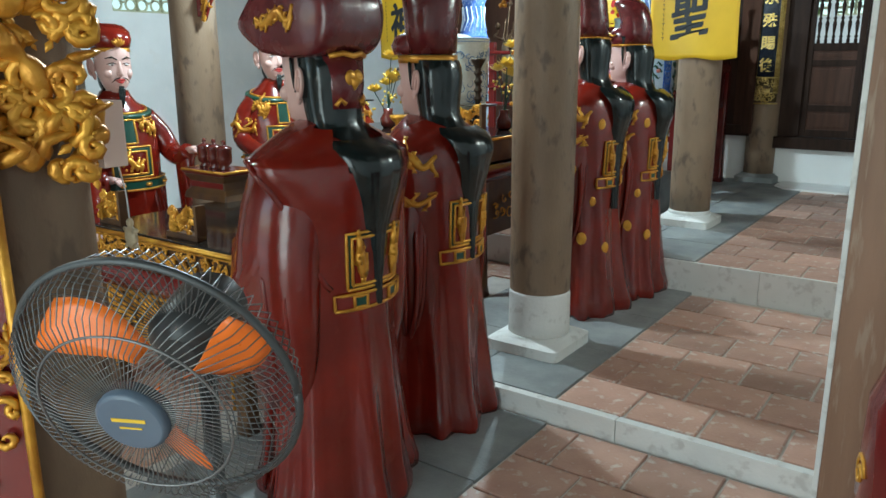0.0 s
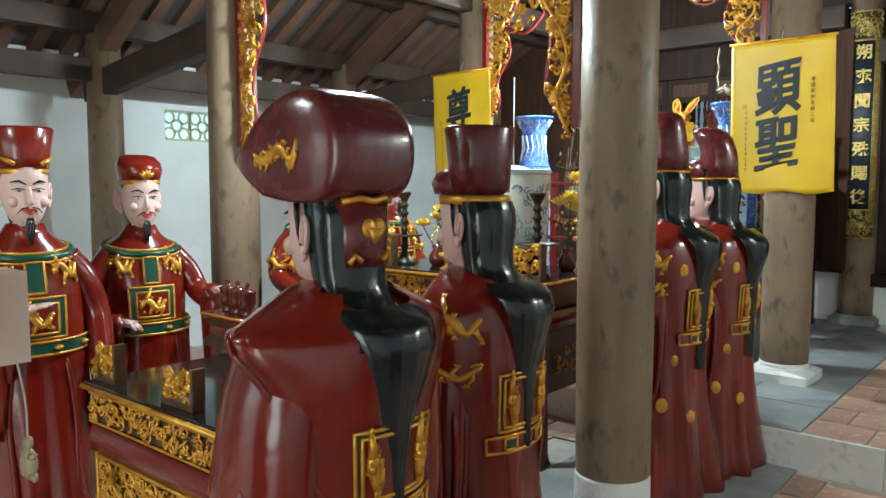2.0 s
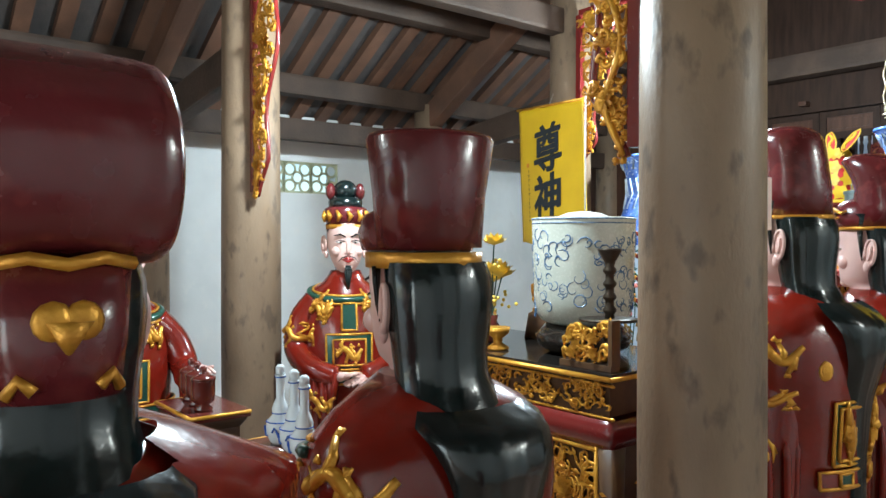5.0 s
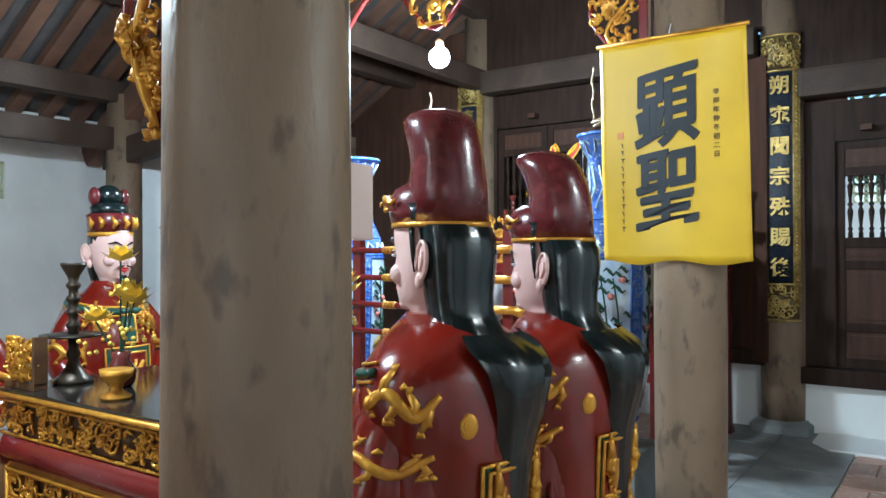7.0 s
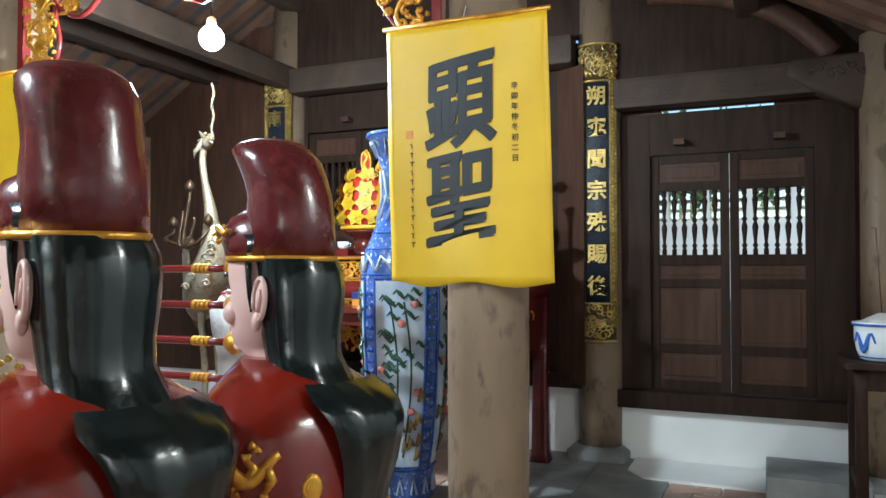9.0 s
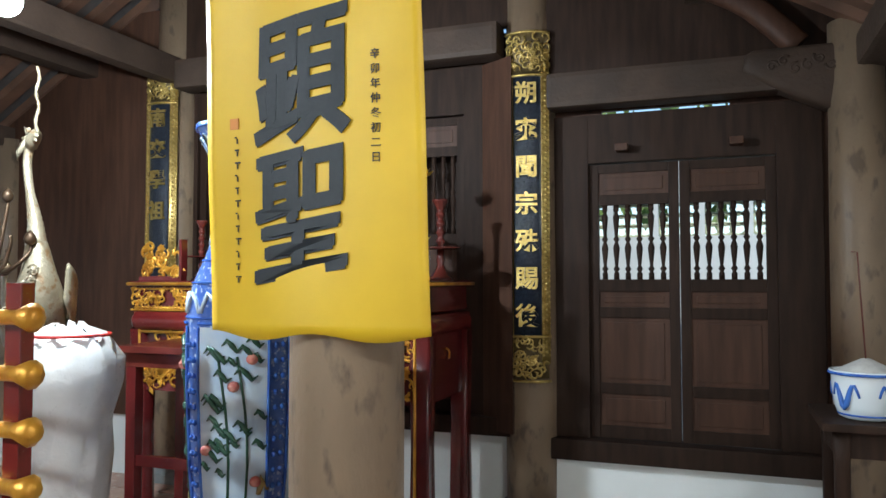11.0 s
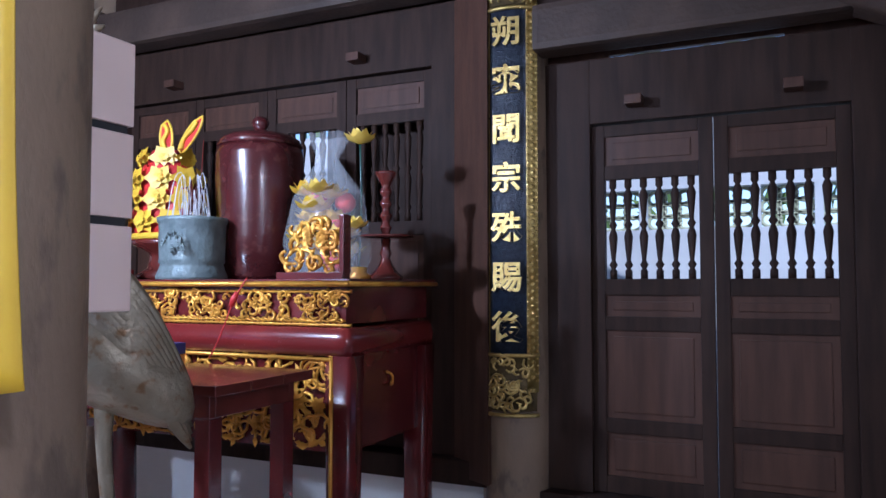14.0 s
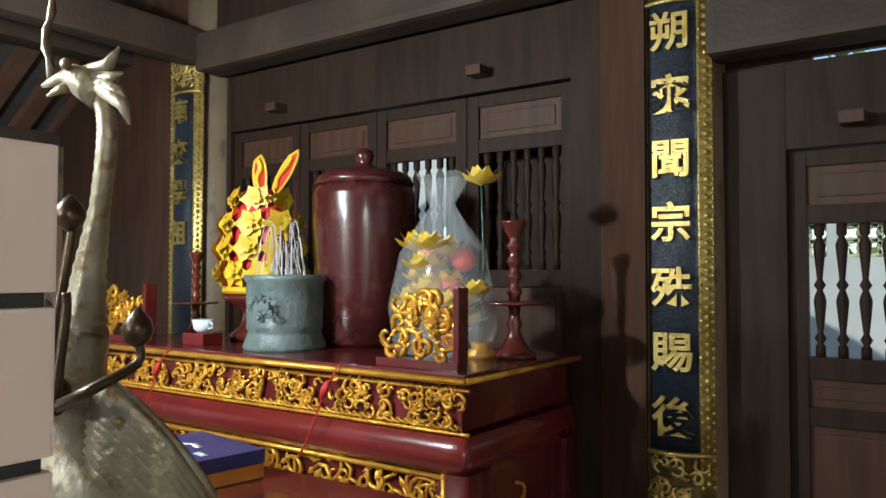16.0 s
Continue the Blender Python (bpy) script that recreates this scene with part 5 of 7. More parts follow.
# three lidded cups on a stepped stand
def stand(name, x, y, z, w, d, h, label):
    r = root(name, (x, y, z))
    tagged(r, label, "stand")
    b = mb()
    box(b, -w / 2, -d / 2, h - 0.025, w / 2, d / 2, h, 0, 0.004)
    part("tray", b, M_CANS, r)
    b = mb()
    for q in ((-w / 2, -d / 2, w / 2, -d / 2), (w / 2, -d / 2, w / 2, d / 2), (-w / 2, -d / 2, -w / 2, d / 2)):
        tube(b, [(q[0], q[1], h - 0.006), (q[2], q[3], h - 0.006)], 0.007, 6)
    part("gilt_edge", b, M_GOLD, r)
    b = mb()
    loft(b, [(0, 0, 0, w * 0.5, d * 0.5, 0.08), (0, 0, h * 0.2, w * 0.48, d * 0.48, 0.08), (0, 0, h * 0.35, w * 0.4, d * 0.4, 0.08), (0, 0, h * 0.6, w * 0.4, d * 0.4, 0.08), (0, 0, h * 0.78, w * 0.47, d * 0.47, 0.08), (0, 0, h - 0.026, w * 0.48, d * 0.48, 0.08)], 32, smooth=False)
    part("base", b, M_BROWNALT, r, "gilt-edged stepped base")
    b = mb()
    box(b, -w * 0.38, -d * 0.405, h * 0.4, w * 0.38, -d * 0.4, h * 0.58)
    part("red_panel", b, M_REDGLOSS, r)
    return r


stand("offering_stand", -3.38, 2.62, 0.785, 0.36, 0.22, 0.16, "dark lacquered stepped stand for offering cups")
for k in range(3):
    c = root("lidded_cup", (-3.49 + 0.1 * k, 2.62 - 0.015 * k, 0.945))
    tagged(c, "small mahogany lidded offering cup on the stand", "cup", "lidded cups")
    b = mb()
    lathe(b, [(0.03, 0), (0.034, 0.008), (0.02, 0.02), (0.038, 0.035), (0.041, 0.06), (0.041, 0.105), (0.043, 0.108)], 20)
    part("cup", b, M_CANS, c)
    b = mb()
    lathe(b, [(0.044, 0.109), (0.042, 0.118), (0.02, 0.128), (0.008, 0.132), (0.012, 0.142), (0.013, 0.15), (0.006, 0.158)], 20)
    part("lid", b, M_CANS, c)
stand("bottle_stand", -2.72, 2.62, 0.785, 0.34, 0.24, 0.14, "dark lacquered tray stand for wine bottles")
for k, (bx, by) in enumerate(((-2.84, 2.62), (-2.73, 2.61), (-2.63, 2.59))):
    c = root("wine_bottle", (bx + 0.05, by + 0.02, 0.925))
    tagged(c, "blue and white porcelain gourd bottle", "bottle", "wine bottles")
    b = mb()
    lathe(b, [(0.026, 0), (0.034, 0.012), (0.045, 0.04), (0.042, 0.07), (0.024, 0.09), (0.026, 0.108), (0.02, 0.125), (0.013, 0.14), (0.013, 0.2), (0.017, 0.212)], 20)
    part("bottle", b, M_PORC, c)
    b = mb()
    lathe(b, [(0.014, 0.212), (0.0145, 0.235), (0.008, 0.242)], 14)
    part("stopper", b, M_PORC, c)
    b = mb()
    for a in range(6):
        g = a * 1.05
        tube(b, [(0.0455 * math.cos(g + t), 0.0455 * math.sin(g + t), 0.042 + 0.014 * math.sin(9 * t)) for t in (0, 0.15, 0.3, 0.45, 0.6)], 0.0035, 5)
    for z, q in ((0.095, 0.0255), (0.205, 0.0165), (0.07, 0.043)):
        tube(b, [(q * math.cos(a * 0.5), q * math.sin(a * 0.5), z) for a in range(14)], 0.002, 4)
    part("blue_decoration", b, M_BLUE, c)


def candle_stand(x, y, z, h, s=1.0, material=None, label="dark bronze candlestick with a wide drip pan"):
    r = root("candlestick", (x, y, z))
    tagged(r, label, "candlestick", "altar candlesticks")
    k = h / 0.45
    b = mb()
    lathe(b, [(0.07 * s, 0), (0.072 * s, 0.012 * k), (0.05 * s, 0.03 * k), (0.03 * s, 0.06 * k), (0.018 * s, 0.09 * k), (0.026 * s, 0.11 * k), (0.018 * s, 0.13 * k), (0.02 * s, 0.168 * k)], 20)
    part("foot", b, material or M_BRONZE, r)
    b = mb()
    lathe(b, [(0.03 * s, 0.169 * k), (0.115 * s, 0.176 * k), (0.117 * s, 0.183 * k), (0.03 * s, 0.181 * k)], 28)
    part("drip_pan", b, material or M_BRONZE, r)
    b = mb()
    pr = [(0.02 * s, 0.184 * k)]
    for i in range(4):
        zz = 0.2 * k + i * 0.05 * k
        pr += [(0.017 * s, zz), (0.026 * s, zz + 0.012 * k), (0.026 * s, zz + 0.02 * k), (0.017 * s, zz + 0.032 * k)]
    pr += [(0.022 * s, 0.4 * k), (0.045 * s, 0.44 * k), (0.046 * s, 0.45 * k), (0.02 * s, 0.448 * k)]
    lathe(b, pr, 18)
    part("stem", b, material or M_BRONZE, r)
    return r


candle_stand(-3.53, 3.93, 1.07, 0.45)
candle_stand(-2.5, 3.86, 1.07, 0.45)
candle_stand(-3.73, 7.62, 1.655, 0.36, 0.8, M_CANS, "turned mahogany candlestick on the rear altar")
candle_stand(-2.24, 7.72, 1.655, 0.44, 1.0, M_CANS, "turned mahogany candlestick on the rear altar")

# the large blue and white incense urn
u = root("incense_urn", (-2.82, 4.08, 1.07))
tagged(u, "large cream porcelain incense urn with blue dragons", "urn")
b = mb()
lathe(b, [(0.14, 0), (0.19, 0.03), (0.205, 0.075), (0.18, 0.1), (0.16, 0.125)], 36)
part("black_base", b, M_BLACKTOP, u, "black lacquered round base")
b = mb()
lathe(b, [(0.15, 0.126), (0.18, 0.14), (0.2, 0.17), (0.21, 0.24), (0.215, 0.4), (0.22, 0.56), (0.221, 0.575), (0.2, 0.578), (0.196, 0.54)], 48)
part("bowl", b, M_CREAM, u)
b = mb()
lathe(b, [(0.199, 0.545), (0.14, 0.57), (0.07, 0.598), (0.02, 0.605)], 24)
part("ash", b, M_ASH, u)
b = mb()
tube(b, [(0.01, 0, 0.59), (0.012, 0, 1.1)], 0.004, 6)
part("incense_stick", b, M_ASH, u)
b = mb()
rg = random.Random(21)
for _ in range(170):
    a0, z0, s = rg.uniform(0, 6.28), rg.uniform(0.17, 0.5), rg.uniform(0.012, 0.04)
    sg, t0 = rg.choice((-1, 1)), rg.uniform(0, 6)
    pts = []
    for i in range(8):
        q = s * (1 - i / 10)
        zz = min(max(z0 + q * math.sin(t0 + sg * i * 0.7), 0.15), 0.53)
        rr = 0.2065 + 0.0135 * min(1, max(0, (zz - 0.19) / 0.36))
        aa = a0 + q / 0.21 * math.cos(t0 + sg * i * 0.7)
        pts.append((rr * math.cos(aa), rr * math.sin(aa), zz))
    tube(b, pts, [0.002, 0.003, 0.0035, 0.0035, 0.003, 0.003, 0.002, 0.0015], 4)
for z, q in ((0.552, 0.2205), (0.57, 0.222)):
    tube(b, [(q * math.cos(a * 0.2), q * math.sin(a * 0.2), z) for a in range(33)], 0.0025, 4)
M_SOFTBLUE = mat("faded_blue_glaze", (0.06, 0.12, 0.24), (0.13, 0.2, 0.3), 0.25, scale=15)
part("blue_dragons", b, M_SOFTBLUE, u, "faded blue dragon and wave drawing")


def lotus(b, at, r, mi=0, up=1.0):
    for ring, (n, spread, h) in enumerate(((6, 1.0, 0.55), (6, 0.7, 0.8), (4, 0.35, 0.9))):
        for i in range(n):
            a = 2 * math.pi * (i + ring * 0.5) / n
            d, s = Vector((math.cos(a), math.sin(a), 0)), Vector((-math.sin(a), math.cos(a), 0))
            c = Vector(at)
            z = Vector((0, 0, r))
            pts = [c, c + d * r * 0.6 * spread + s * r * 0.38 + z * h * 0.5, c + d * r * spread + z * h, c + d * r * 0.6 * spread - s * r * 0.38 + z * h * 0.5]
            mid = c + d * r * 0.62 * spread + z * h * 0.36
            vs, vm = [b.verts.new(p) for p in pts], b.verts.new(mid)
            for k in range(4):
                f = b.faces.new((vs[k], vs[(k + 1) % 4], vm))
                f.material_index, f.smooth = mi, True


def lotus_vase(x, y, z, h, seed, label):
    r = root("lotus_vase", (x, y, z))
    tagged(r, label, "flowers", "lotus flowers")
    rg2 = random.Random(seed)
    b = mb()
    lathe(b, [(0.035, 0), (0.05, 0.02), (0.055, 0.06), (0.03, 0.1), (0.036, 0.13)], 18)
    part("vase", b, M_CANS, r)
    b = mb()
    bl = mb()
    for k in range(5):
        a = rg2.uniform(0, 6.28)
        q = rg2.uniform(0.03, 0.12)
        tip = (q * math.cos(a), q * math.sin(a), h * rg2.uniform(0.5, 1.0))
        tube(b, spline([(0, 0, 0.1), (tip[0] * 0.4, tip[1] * 0.4, tip[2] * 0.6), tip], 4), 0.0035, 5)
        lotus(bl, tip, rg2.uniform(0.06, 0.09))
        for i in range(6):
            ball(bl, (tip[0] + rg2.uniform(-0.05, 0.05), tip[1] + rg2.uniform(-0.05, 0.05), tip[2] - rg2.uniform(0.06, 0.14)), 0.009, 0, 6, 4)
    part("stems", b, M_GREEN, r)
    part("blooms", bl, M_PETAL, r, "translucent yellow lotus blooms")
    return r


lotus_vase(-3.3, 3.98, 1.07, 0.46, 31, "yellow plastic lotus bouquet beside the urn")
lotus_vase(-2.55, 4.25, 1.07, 0.52, 32, "yellow plastic lotus bouquet beside the urn")
lathe_thing("brass_cup", (-3.1, 3.84, 1.07), [(0.045, 0), (0.05, 0.01), (0.02, 0.03), (0.022, 0.05), (0.05, 0.075), (0.055, 0.1), (0.048, 0.1)], M_GOLD, "small gilt offering bowl on the black altar top", "bowl")
# carved gilt tablet throne behind the urn
t = root("tablet_throne", (-3.2, 4.3, 1.07))
tagged(t, "dark carved and gilt ancestral tablet throne", "throne")
b = mb()
loft(b, [(0, 0, 0, 0.14, 0.07, 0.2), (0, 0, 0.12, 0.12, 0.06, 0.2), (0, 0.02, 0.14, 0.1, 0.03, 0.2), (0, 0.02, 0.5, 0.12, 0.03, 0.3), (0, 0.02, 0.6, 0.07, 0.025, 0.5)], 20)
part("body", b, M_BROWNALT, t)
b = mb()
scrolls(b, 0.22, 0.5, random.Random(9), 30, 0.007, 0, Matrix.Translation((0, -0.02, 0.34)))
part("carving", b, M_GOLD, t)

# rear altar: lidded jar, bronze censer, paper crown, wrapped offerings
M_JAR = mat("dark_maroon_lacquer", (0.07, 0.012, 0.012), (0.045, 0.009, 0.009), 0.22, scale=4, coat=0.5, c3=(0.10, 0.03, 0.025))
j = root("lidded_jar", (-2.93, 7.78, 1.655))
tagged(j, "tall maroon lacquered jar with a domed lid", "jar")
b = mb()
lathe(b, [(0.15, 0), (0.175, 0.02), (0.185, 0.2), (0.197, 0.45), (0.197, 0.56), (0.19, 0.6)], 40)
part("body", b, M_JAR, j)
b = mb()
lathe(b, [(0.192, 0.601), (0.178, 0.635), (0.145, 0.655), (0.06, 0.662), (0.045, 0.665), (0.045, 0.678), (0.025, 0.684), (0.036, 0.7), (0.04, 0.718), (0.032, 0.737), (0.01, 0.747)], 40)
part("lid", b, M_JAR, j)
c = root("incense_burner", (-3.06, 7.5, 1.655))
c.scale = (0.78, 0.78, 1.0)
tagged(c, "grey-green bronze incense burner full of paper strings", "incense burner")
b = mb()
lathe(b, [(0.185, 0), (0.19, 0.012), (0.17, 0.05), (0.165, 0.065), (0.175, 0.075), (0.172, 0.09), (0.176, 0.17), (0.176, 0.235), (0.186, 0.245), (0.186, 0.262), (0.17, 0.264), (0.165, 0.235)], 40)
part("bowl", b, M_VERD, c)
b = mb()
scrolls(b, 0.2, 0.09, random.Random(3), 10, 0.005, 0, Matrix.Translation((0.02, -0.178, 0.15)))
part("relief", b, M_VERD, c)
b = mb()
lathe(b, [(0.168, 0.24), (0.1, 0.252), (0.02, 0.255)], 24)
part("ash", b, M_ASH, c)
b = mb()
rg = random.Random(8)
for _ in range(34):
    a, q = rg.uniform(0, 6.28), rg.uniform(0.01, 0.05)
    x0, y0 = q * math.cos(a), q * math.sin(a)
    h = rg.uniform(0.08, 0.19)
    w2 = rg.uniform(-0.3, 0.9)
    tube(b, spline([(x0, y0, 0.25), (x0 * 1.3, y0 * 1.3, 0.25 + h), (x0 * (1.6 + w2), y0 * (1.6 + w2), 0.25 + h * rg.uniform(0.6, 1.05)), (x0 * (2 + w2) + rg.uniform(-0.04, 0.04), y0 * (2 + w2), 0.22 + h * rg.uniform(-0.2, 0.5))], 3), 0.0022, 4)
part("paper_strings", b, M_STRING, c, "tangle of white curled paper strings")
b = mb()
for _ in range(14):
    tube(b, [(rg.uniform(-0.04, 0.04), rg.uniform(-0.04, 0.04), 0.25), (rg.uniform(-0.05, 0.05), rg.uniform(-0.05, 0.05), rg.uniform(0.36, 0.43))], 0.0045, 5)
tube(b, [(0.02, 0.02, 0.25), (0.04, 0.03, 0.6)], 0.004, 5)
part("incense_sticks", b, M_CANS, c)
k = root("paper_crown", (-3.4, 7.68, 1.655))
k.scale = (1.35, 1.2, 1.08)
tagged(k, "yellow and red paper votive crown on a mahogany stand", "paper crown")
b = mb()
lathe(b, [(0.09, 0), (0.1, 0.02), (0.06, 0.05), (0.05, 0.1), (0.06, 0.12), (0.11, 0.15), (0.12, 0.17)], 24)
part("stand", b, M_CANS, k)
b = mb()
loft(b, [(0, 0, 0.171, 0.13, 0.09), (0, 0, 0.3, 0.13, 0.09), (0, 0, 0.46, 0.11, 0.08), (0, 0, 0.56, 0.05, 0.05)], 20)
part("crown_body", b, M_RED, k)
b = mb()
loft(b, [(0, 0, 0.175, 0.138, 0.098), (0, 0, 0.2, 0.138, 0.098)], 24)
rg = random.Random(4)
for zz, q, n in ((0.25, 0.136, 9), (0.34, 0.136, 9), (0.43, 0.122, 8), (0.52, 0.085, 6)):
    for i in range(n):
        a = 2 * math.pi * (i + (zz > 0.3) * 0.5) / n
        p = Matrix.Translation((q * math.sin(a), -q * 0.72 * math.cos(a), zz)) @ pose(0, 0, 0, 0, 0, math.degrees(a))
        rosette(b, (0, 0, 0), 0.06, 0, p, 6)
part("flower_trim", b, M_YCARD, k)
for s in (-1, 1):
    b = mb()
    pts = [((0.08 + 0.09 * u if s > 0 else 0.02 - 0.008 * u) + 0.028 * math.sin(0.12 + u * 2.9) ** 0.55 * v, -0.02, 0.54 + 0.15 * u) for v in (1, -1) for u in ([i / 8 for i in range(9)] if v == 1 else [1 - i / 8 for i in range(1, 8)])]
    lo = [b.verts.new(p) for p in pts]
    hi = [b.verts.new((p[0], p[1] + 0.006, p[2])) for p in pts]
    b.faces.new(lo)
    b.faces.new(hi[::-1])
    for i in range(len(lo)):
        b.faces.new((lo[i], hi[i], hi[(i + 1) % len(lo)], lo[(i + 1) % len(lo)]))
    w = part("wing", b, M_RED, k, "red paper wing edged in yellow")
    b = mb()
    tube(b, [(p[0], p[1], p[2]) for p in pts] + [pts[0]], 0.005, 5)
    tube(b, spline([(0.09 if s > 0 else 0.02, -0.025, 0.56), (0.1 if s > 0 else 0.008, -0.027, 0.6), (0.14 if s > 0 else 0.026, -0.027, 0.64), (0.155 if s > 0 else 0.012, -0.025, 0.67)], 4), 0.009, 5)
    part("gold_edge", b, M_YCARD, w)
o = root("wrapped_offering", (-2.47, 7.64, 1.655))
o.scale = (1.25, 1.1, 1.15)
tagged(o, "offering of yellow flowers wrapped in clear cellophane", "offering")
b = mb()
rg = random.Random(12)
for _ in range(34):
    lotus(b, (rg.uniform(-0.08, 0.08), rg.uniform(-0.06, 0.03), rg.uniform(0.06, 0.3)), rg.uniform(0.045, 0.075))
part("flower_filling", b, M_YCARD, o)
b = mb()
for _ in range(8):
    ball(b, (rg.uniform(-0.07, 0.07), rg.uniform(-0.05, 0.04), rg.uniform(0.05, 0.3)), rg.uniform(0.02, 0.04), 0, 8, 5)
part("red_fruit", b, M_RED, o)
b = mb()
rg = random.Random(2)
rows = loft(b, [(0, 0, 0.0, 0.14, 0.1), (0, 0, 0.14, 0.155, 0.11), (0, 0, 0.3, 0.125, 0.09), (0, 0, 0.4, 0.05, 0.04), (0, 0, 0.43, 0.03, 0.025), (0, 0, 0.52, 0.08, 0.06)], 26, caps=False)
for row in rows:
    for v in row:
        v.co += Vector((rg.uniform(-0.01, 0.01), rg.uniform(-0.01, 0.01), rg.uniform(-0.008, 0.008)))
part("cellophane", b, M_SEE, o, "crumpled clear cellophane")
lf = root("lotus_lamp", (-2.33, 7.66, 1.655))
tagged(lf, "glass lamp with yellow lotus blooms on the altar", "lamp")
b = mb()
lathe(b, [(0.05, 0), (0.055, 0.012), (0.03, 0.03), (0.035, 0.05)], 20)
part("foot", b, M_GOLD, lf)
b = mb()
lathe(b, [(0.036, 0.051), (0.05, 0.08), (0.055, 0.12), (0.04, 0.18), (0.03, 0.21)], 20)
part("glass", b, M_SEE, lf)
b = mb()
tube(b, spline([(0, 0, 0.05), (0.01, 0.0, 0.3), (-0.01, 0.02, 0.56)], 5), 0.004, 6)
part("stem", b, M_GREEN, lf)
for q, rr in (((-0.01, 0.02, 0.555), 0.075), ((-0.13, -0.1, 0.34), 0.075), ((0.02, -0.06, 0.2), 0.06)):
    b = mb()
    lotus(b, q, rr)
    bl2 = part("bloom", b, M_PETAL, lf, "translucent yellow lotus bloom")
    b = mb()
    ball(b, (q[0], q[1], q[2] + rr * 0.3), rr * 0.3, 0, 10, 6)
    part("bud_heart", b, M_YCARD, bl2)
tc = root("teacup", (-3.42, 7.42, 1.655))
tagged(tc, "white porcelain teacup on a red box", "cup")
b = mb()
box(b, -0.06, -0.045, 0, 0.06, 0.045, 0.045, 0, 0.003)
part("red_box", b, M_REDGLOSS, tc)
b = mb()
lathe(b, [(0.02, 0.046), (0.034, 0.06), (0.04, 0.095), (0.037, 0.094)], 20)
tube(b, [(0.038, 0, 0.085), (0.058, 0, 0.08), (0.056, 0, 0.066), (0.034, 0, 0.06)], 0.004, 6)
part("cup", b, M_PORC, tc)

# brown stool table before the rear altar, with a box on it
s = root("side_table", (-2.85, 6.92, Z2))
tagged(s, "plain red-brown lacquered wooden table before the altar", "table")
b = mb()
for i in range(3):
    box(b, -0.65, -0.235 + 0.158 * i, 1.03, 0.65, -0.235 + 0.158 * (i + 1) - 0.003, 1.06, 0, 0.003)
part("tabletop", b, M_CANS, s)
for q in ((-0.6, -0.2, 0.96, 0.6, -0.175, 1.029), (-0.6, 0.175, 0.96, 0.6, 0.2, 1.029), (0.575, -0.175, 0.96, 0.6, 0.175, 1.029)):
    slab("apron", *q, M_CANS, s, 0.003)
for sx in (-0.6, 0.545):
    for sy in (-0.2, 0.145):
        b = mb()
        box(b, sx, sy, 0, sx + 0.055, sy + 0.055, 0.96, 0, 0.004)
        part("leg", b, M_ALTAR, s)
for q in ((-0.545, -0.19, 0.5, 0.545, -0.16, 0.55), (0.56, -0.145, 0.5, 0.585, 0.145, 0.55)):
    slab("stretcher", *q, M_ALTAR, s, 0.003)
g = root("gift_box", (-2.86, 6.98, 1.351))
g.rotation_euler = (0, 0, radians(-8))
tagged(g, "navy blue and orange cardboard gift box", "box")
b = mb()
box(b, -0.17, -0.11, 0.0, 0.17, 0.11, 0.04, 0, 0.002)
part("tray", b, M_ORANGE, g)
b = mb()
box(b, -0.172, -0.112, 0.041, 0.172, 0.112, 0.08, 0, 0.002)
part("lid", b, M_BLUEBOX, g)
b = mb()
tube(b, [(-0.06, -0.03, 0.081), (-0.02, 0.0, 0.081), (0.03, -0.01, 0.081)], (0.012, 0.002), 5)
box(b, 0.08, -0.06, 0.0805, 0.13, -0.04, 0.0815)
part("pale_print", b, M_STRING, g)

M_SHEET = mat("white_plastic_sheet", (0.62, 0.60, 0.57), (0.5, 0.48, 0.46), 0.3, scale=6, bump=0.4, fine=30)
M_BULB = glow("lit_bulb", (0.9, 0.96, 1.0), 40.0)
M_WIRE = mat("grey_wire", (0.2, 0.2, 0.195), (0.13, 0.13, 0.13), 0.3, metal=0.5)
M_DARKPLASTIC = mat("dark_grey_plastic", (0.05, 0.052, 0.052), (0.035, 0.036, 0.036), 0.4)
M_BLADE = mat("orange_plastic", (0.9, 0.2, 0.018), (0.82, 0.17, 0.015), 0.3)
M_BADGE = mat("grey_blue_badge", (0.10, 0.13, 0.17), (0.08, 0.10, 0.14), 0.35)
M_POST = mat("worn_brown_post", (0.3, 0.17, 0.10), (0.22, 0.12, 0.07), 0.5, scale=3, stretch=(4, 4, 0.5), bump=0.2, c3=(0.36, 0.25, 0.17))

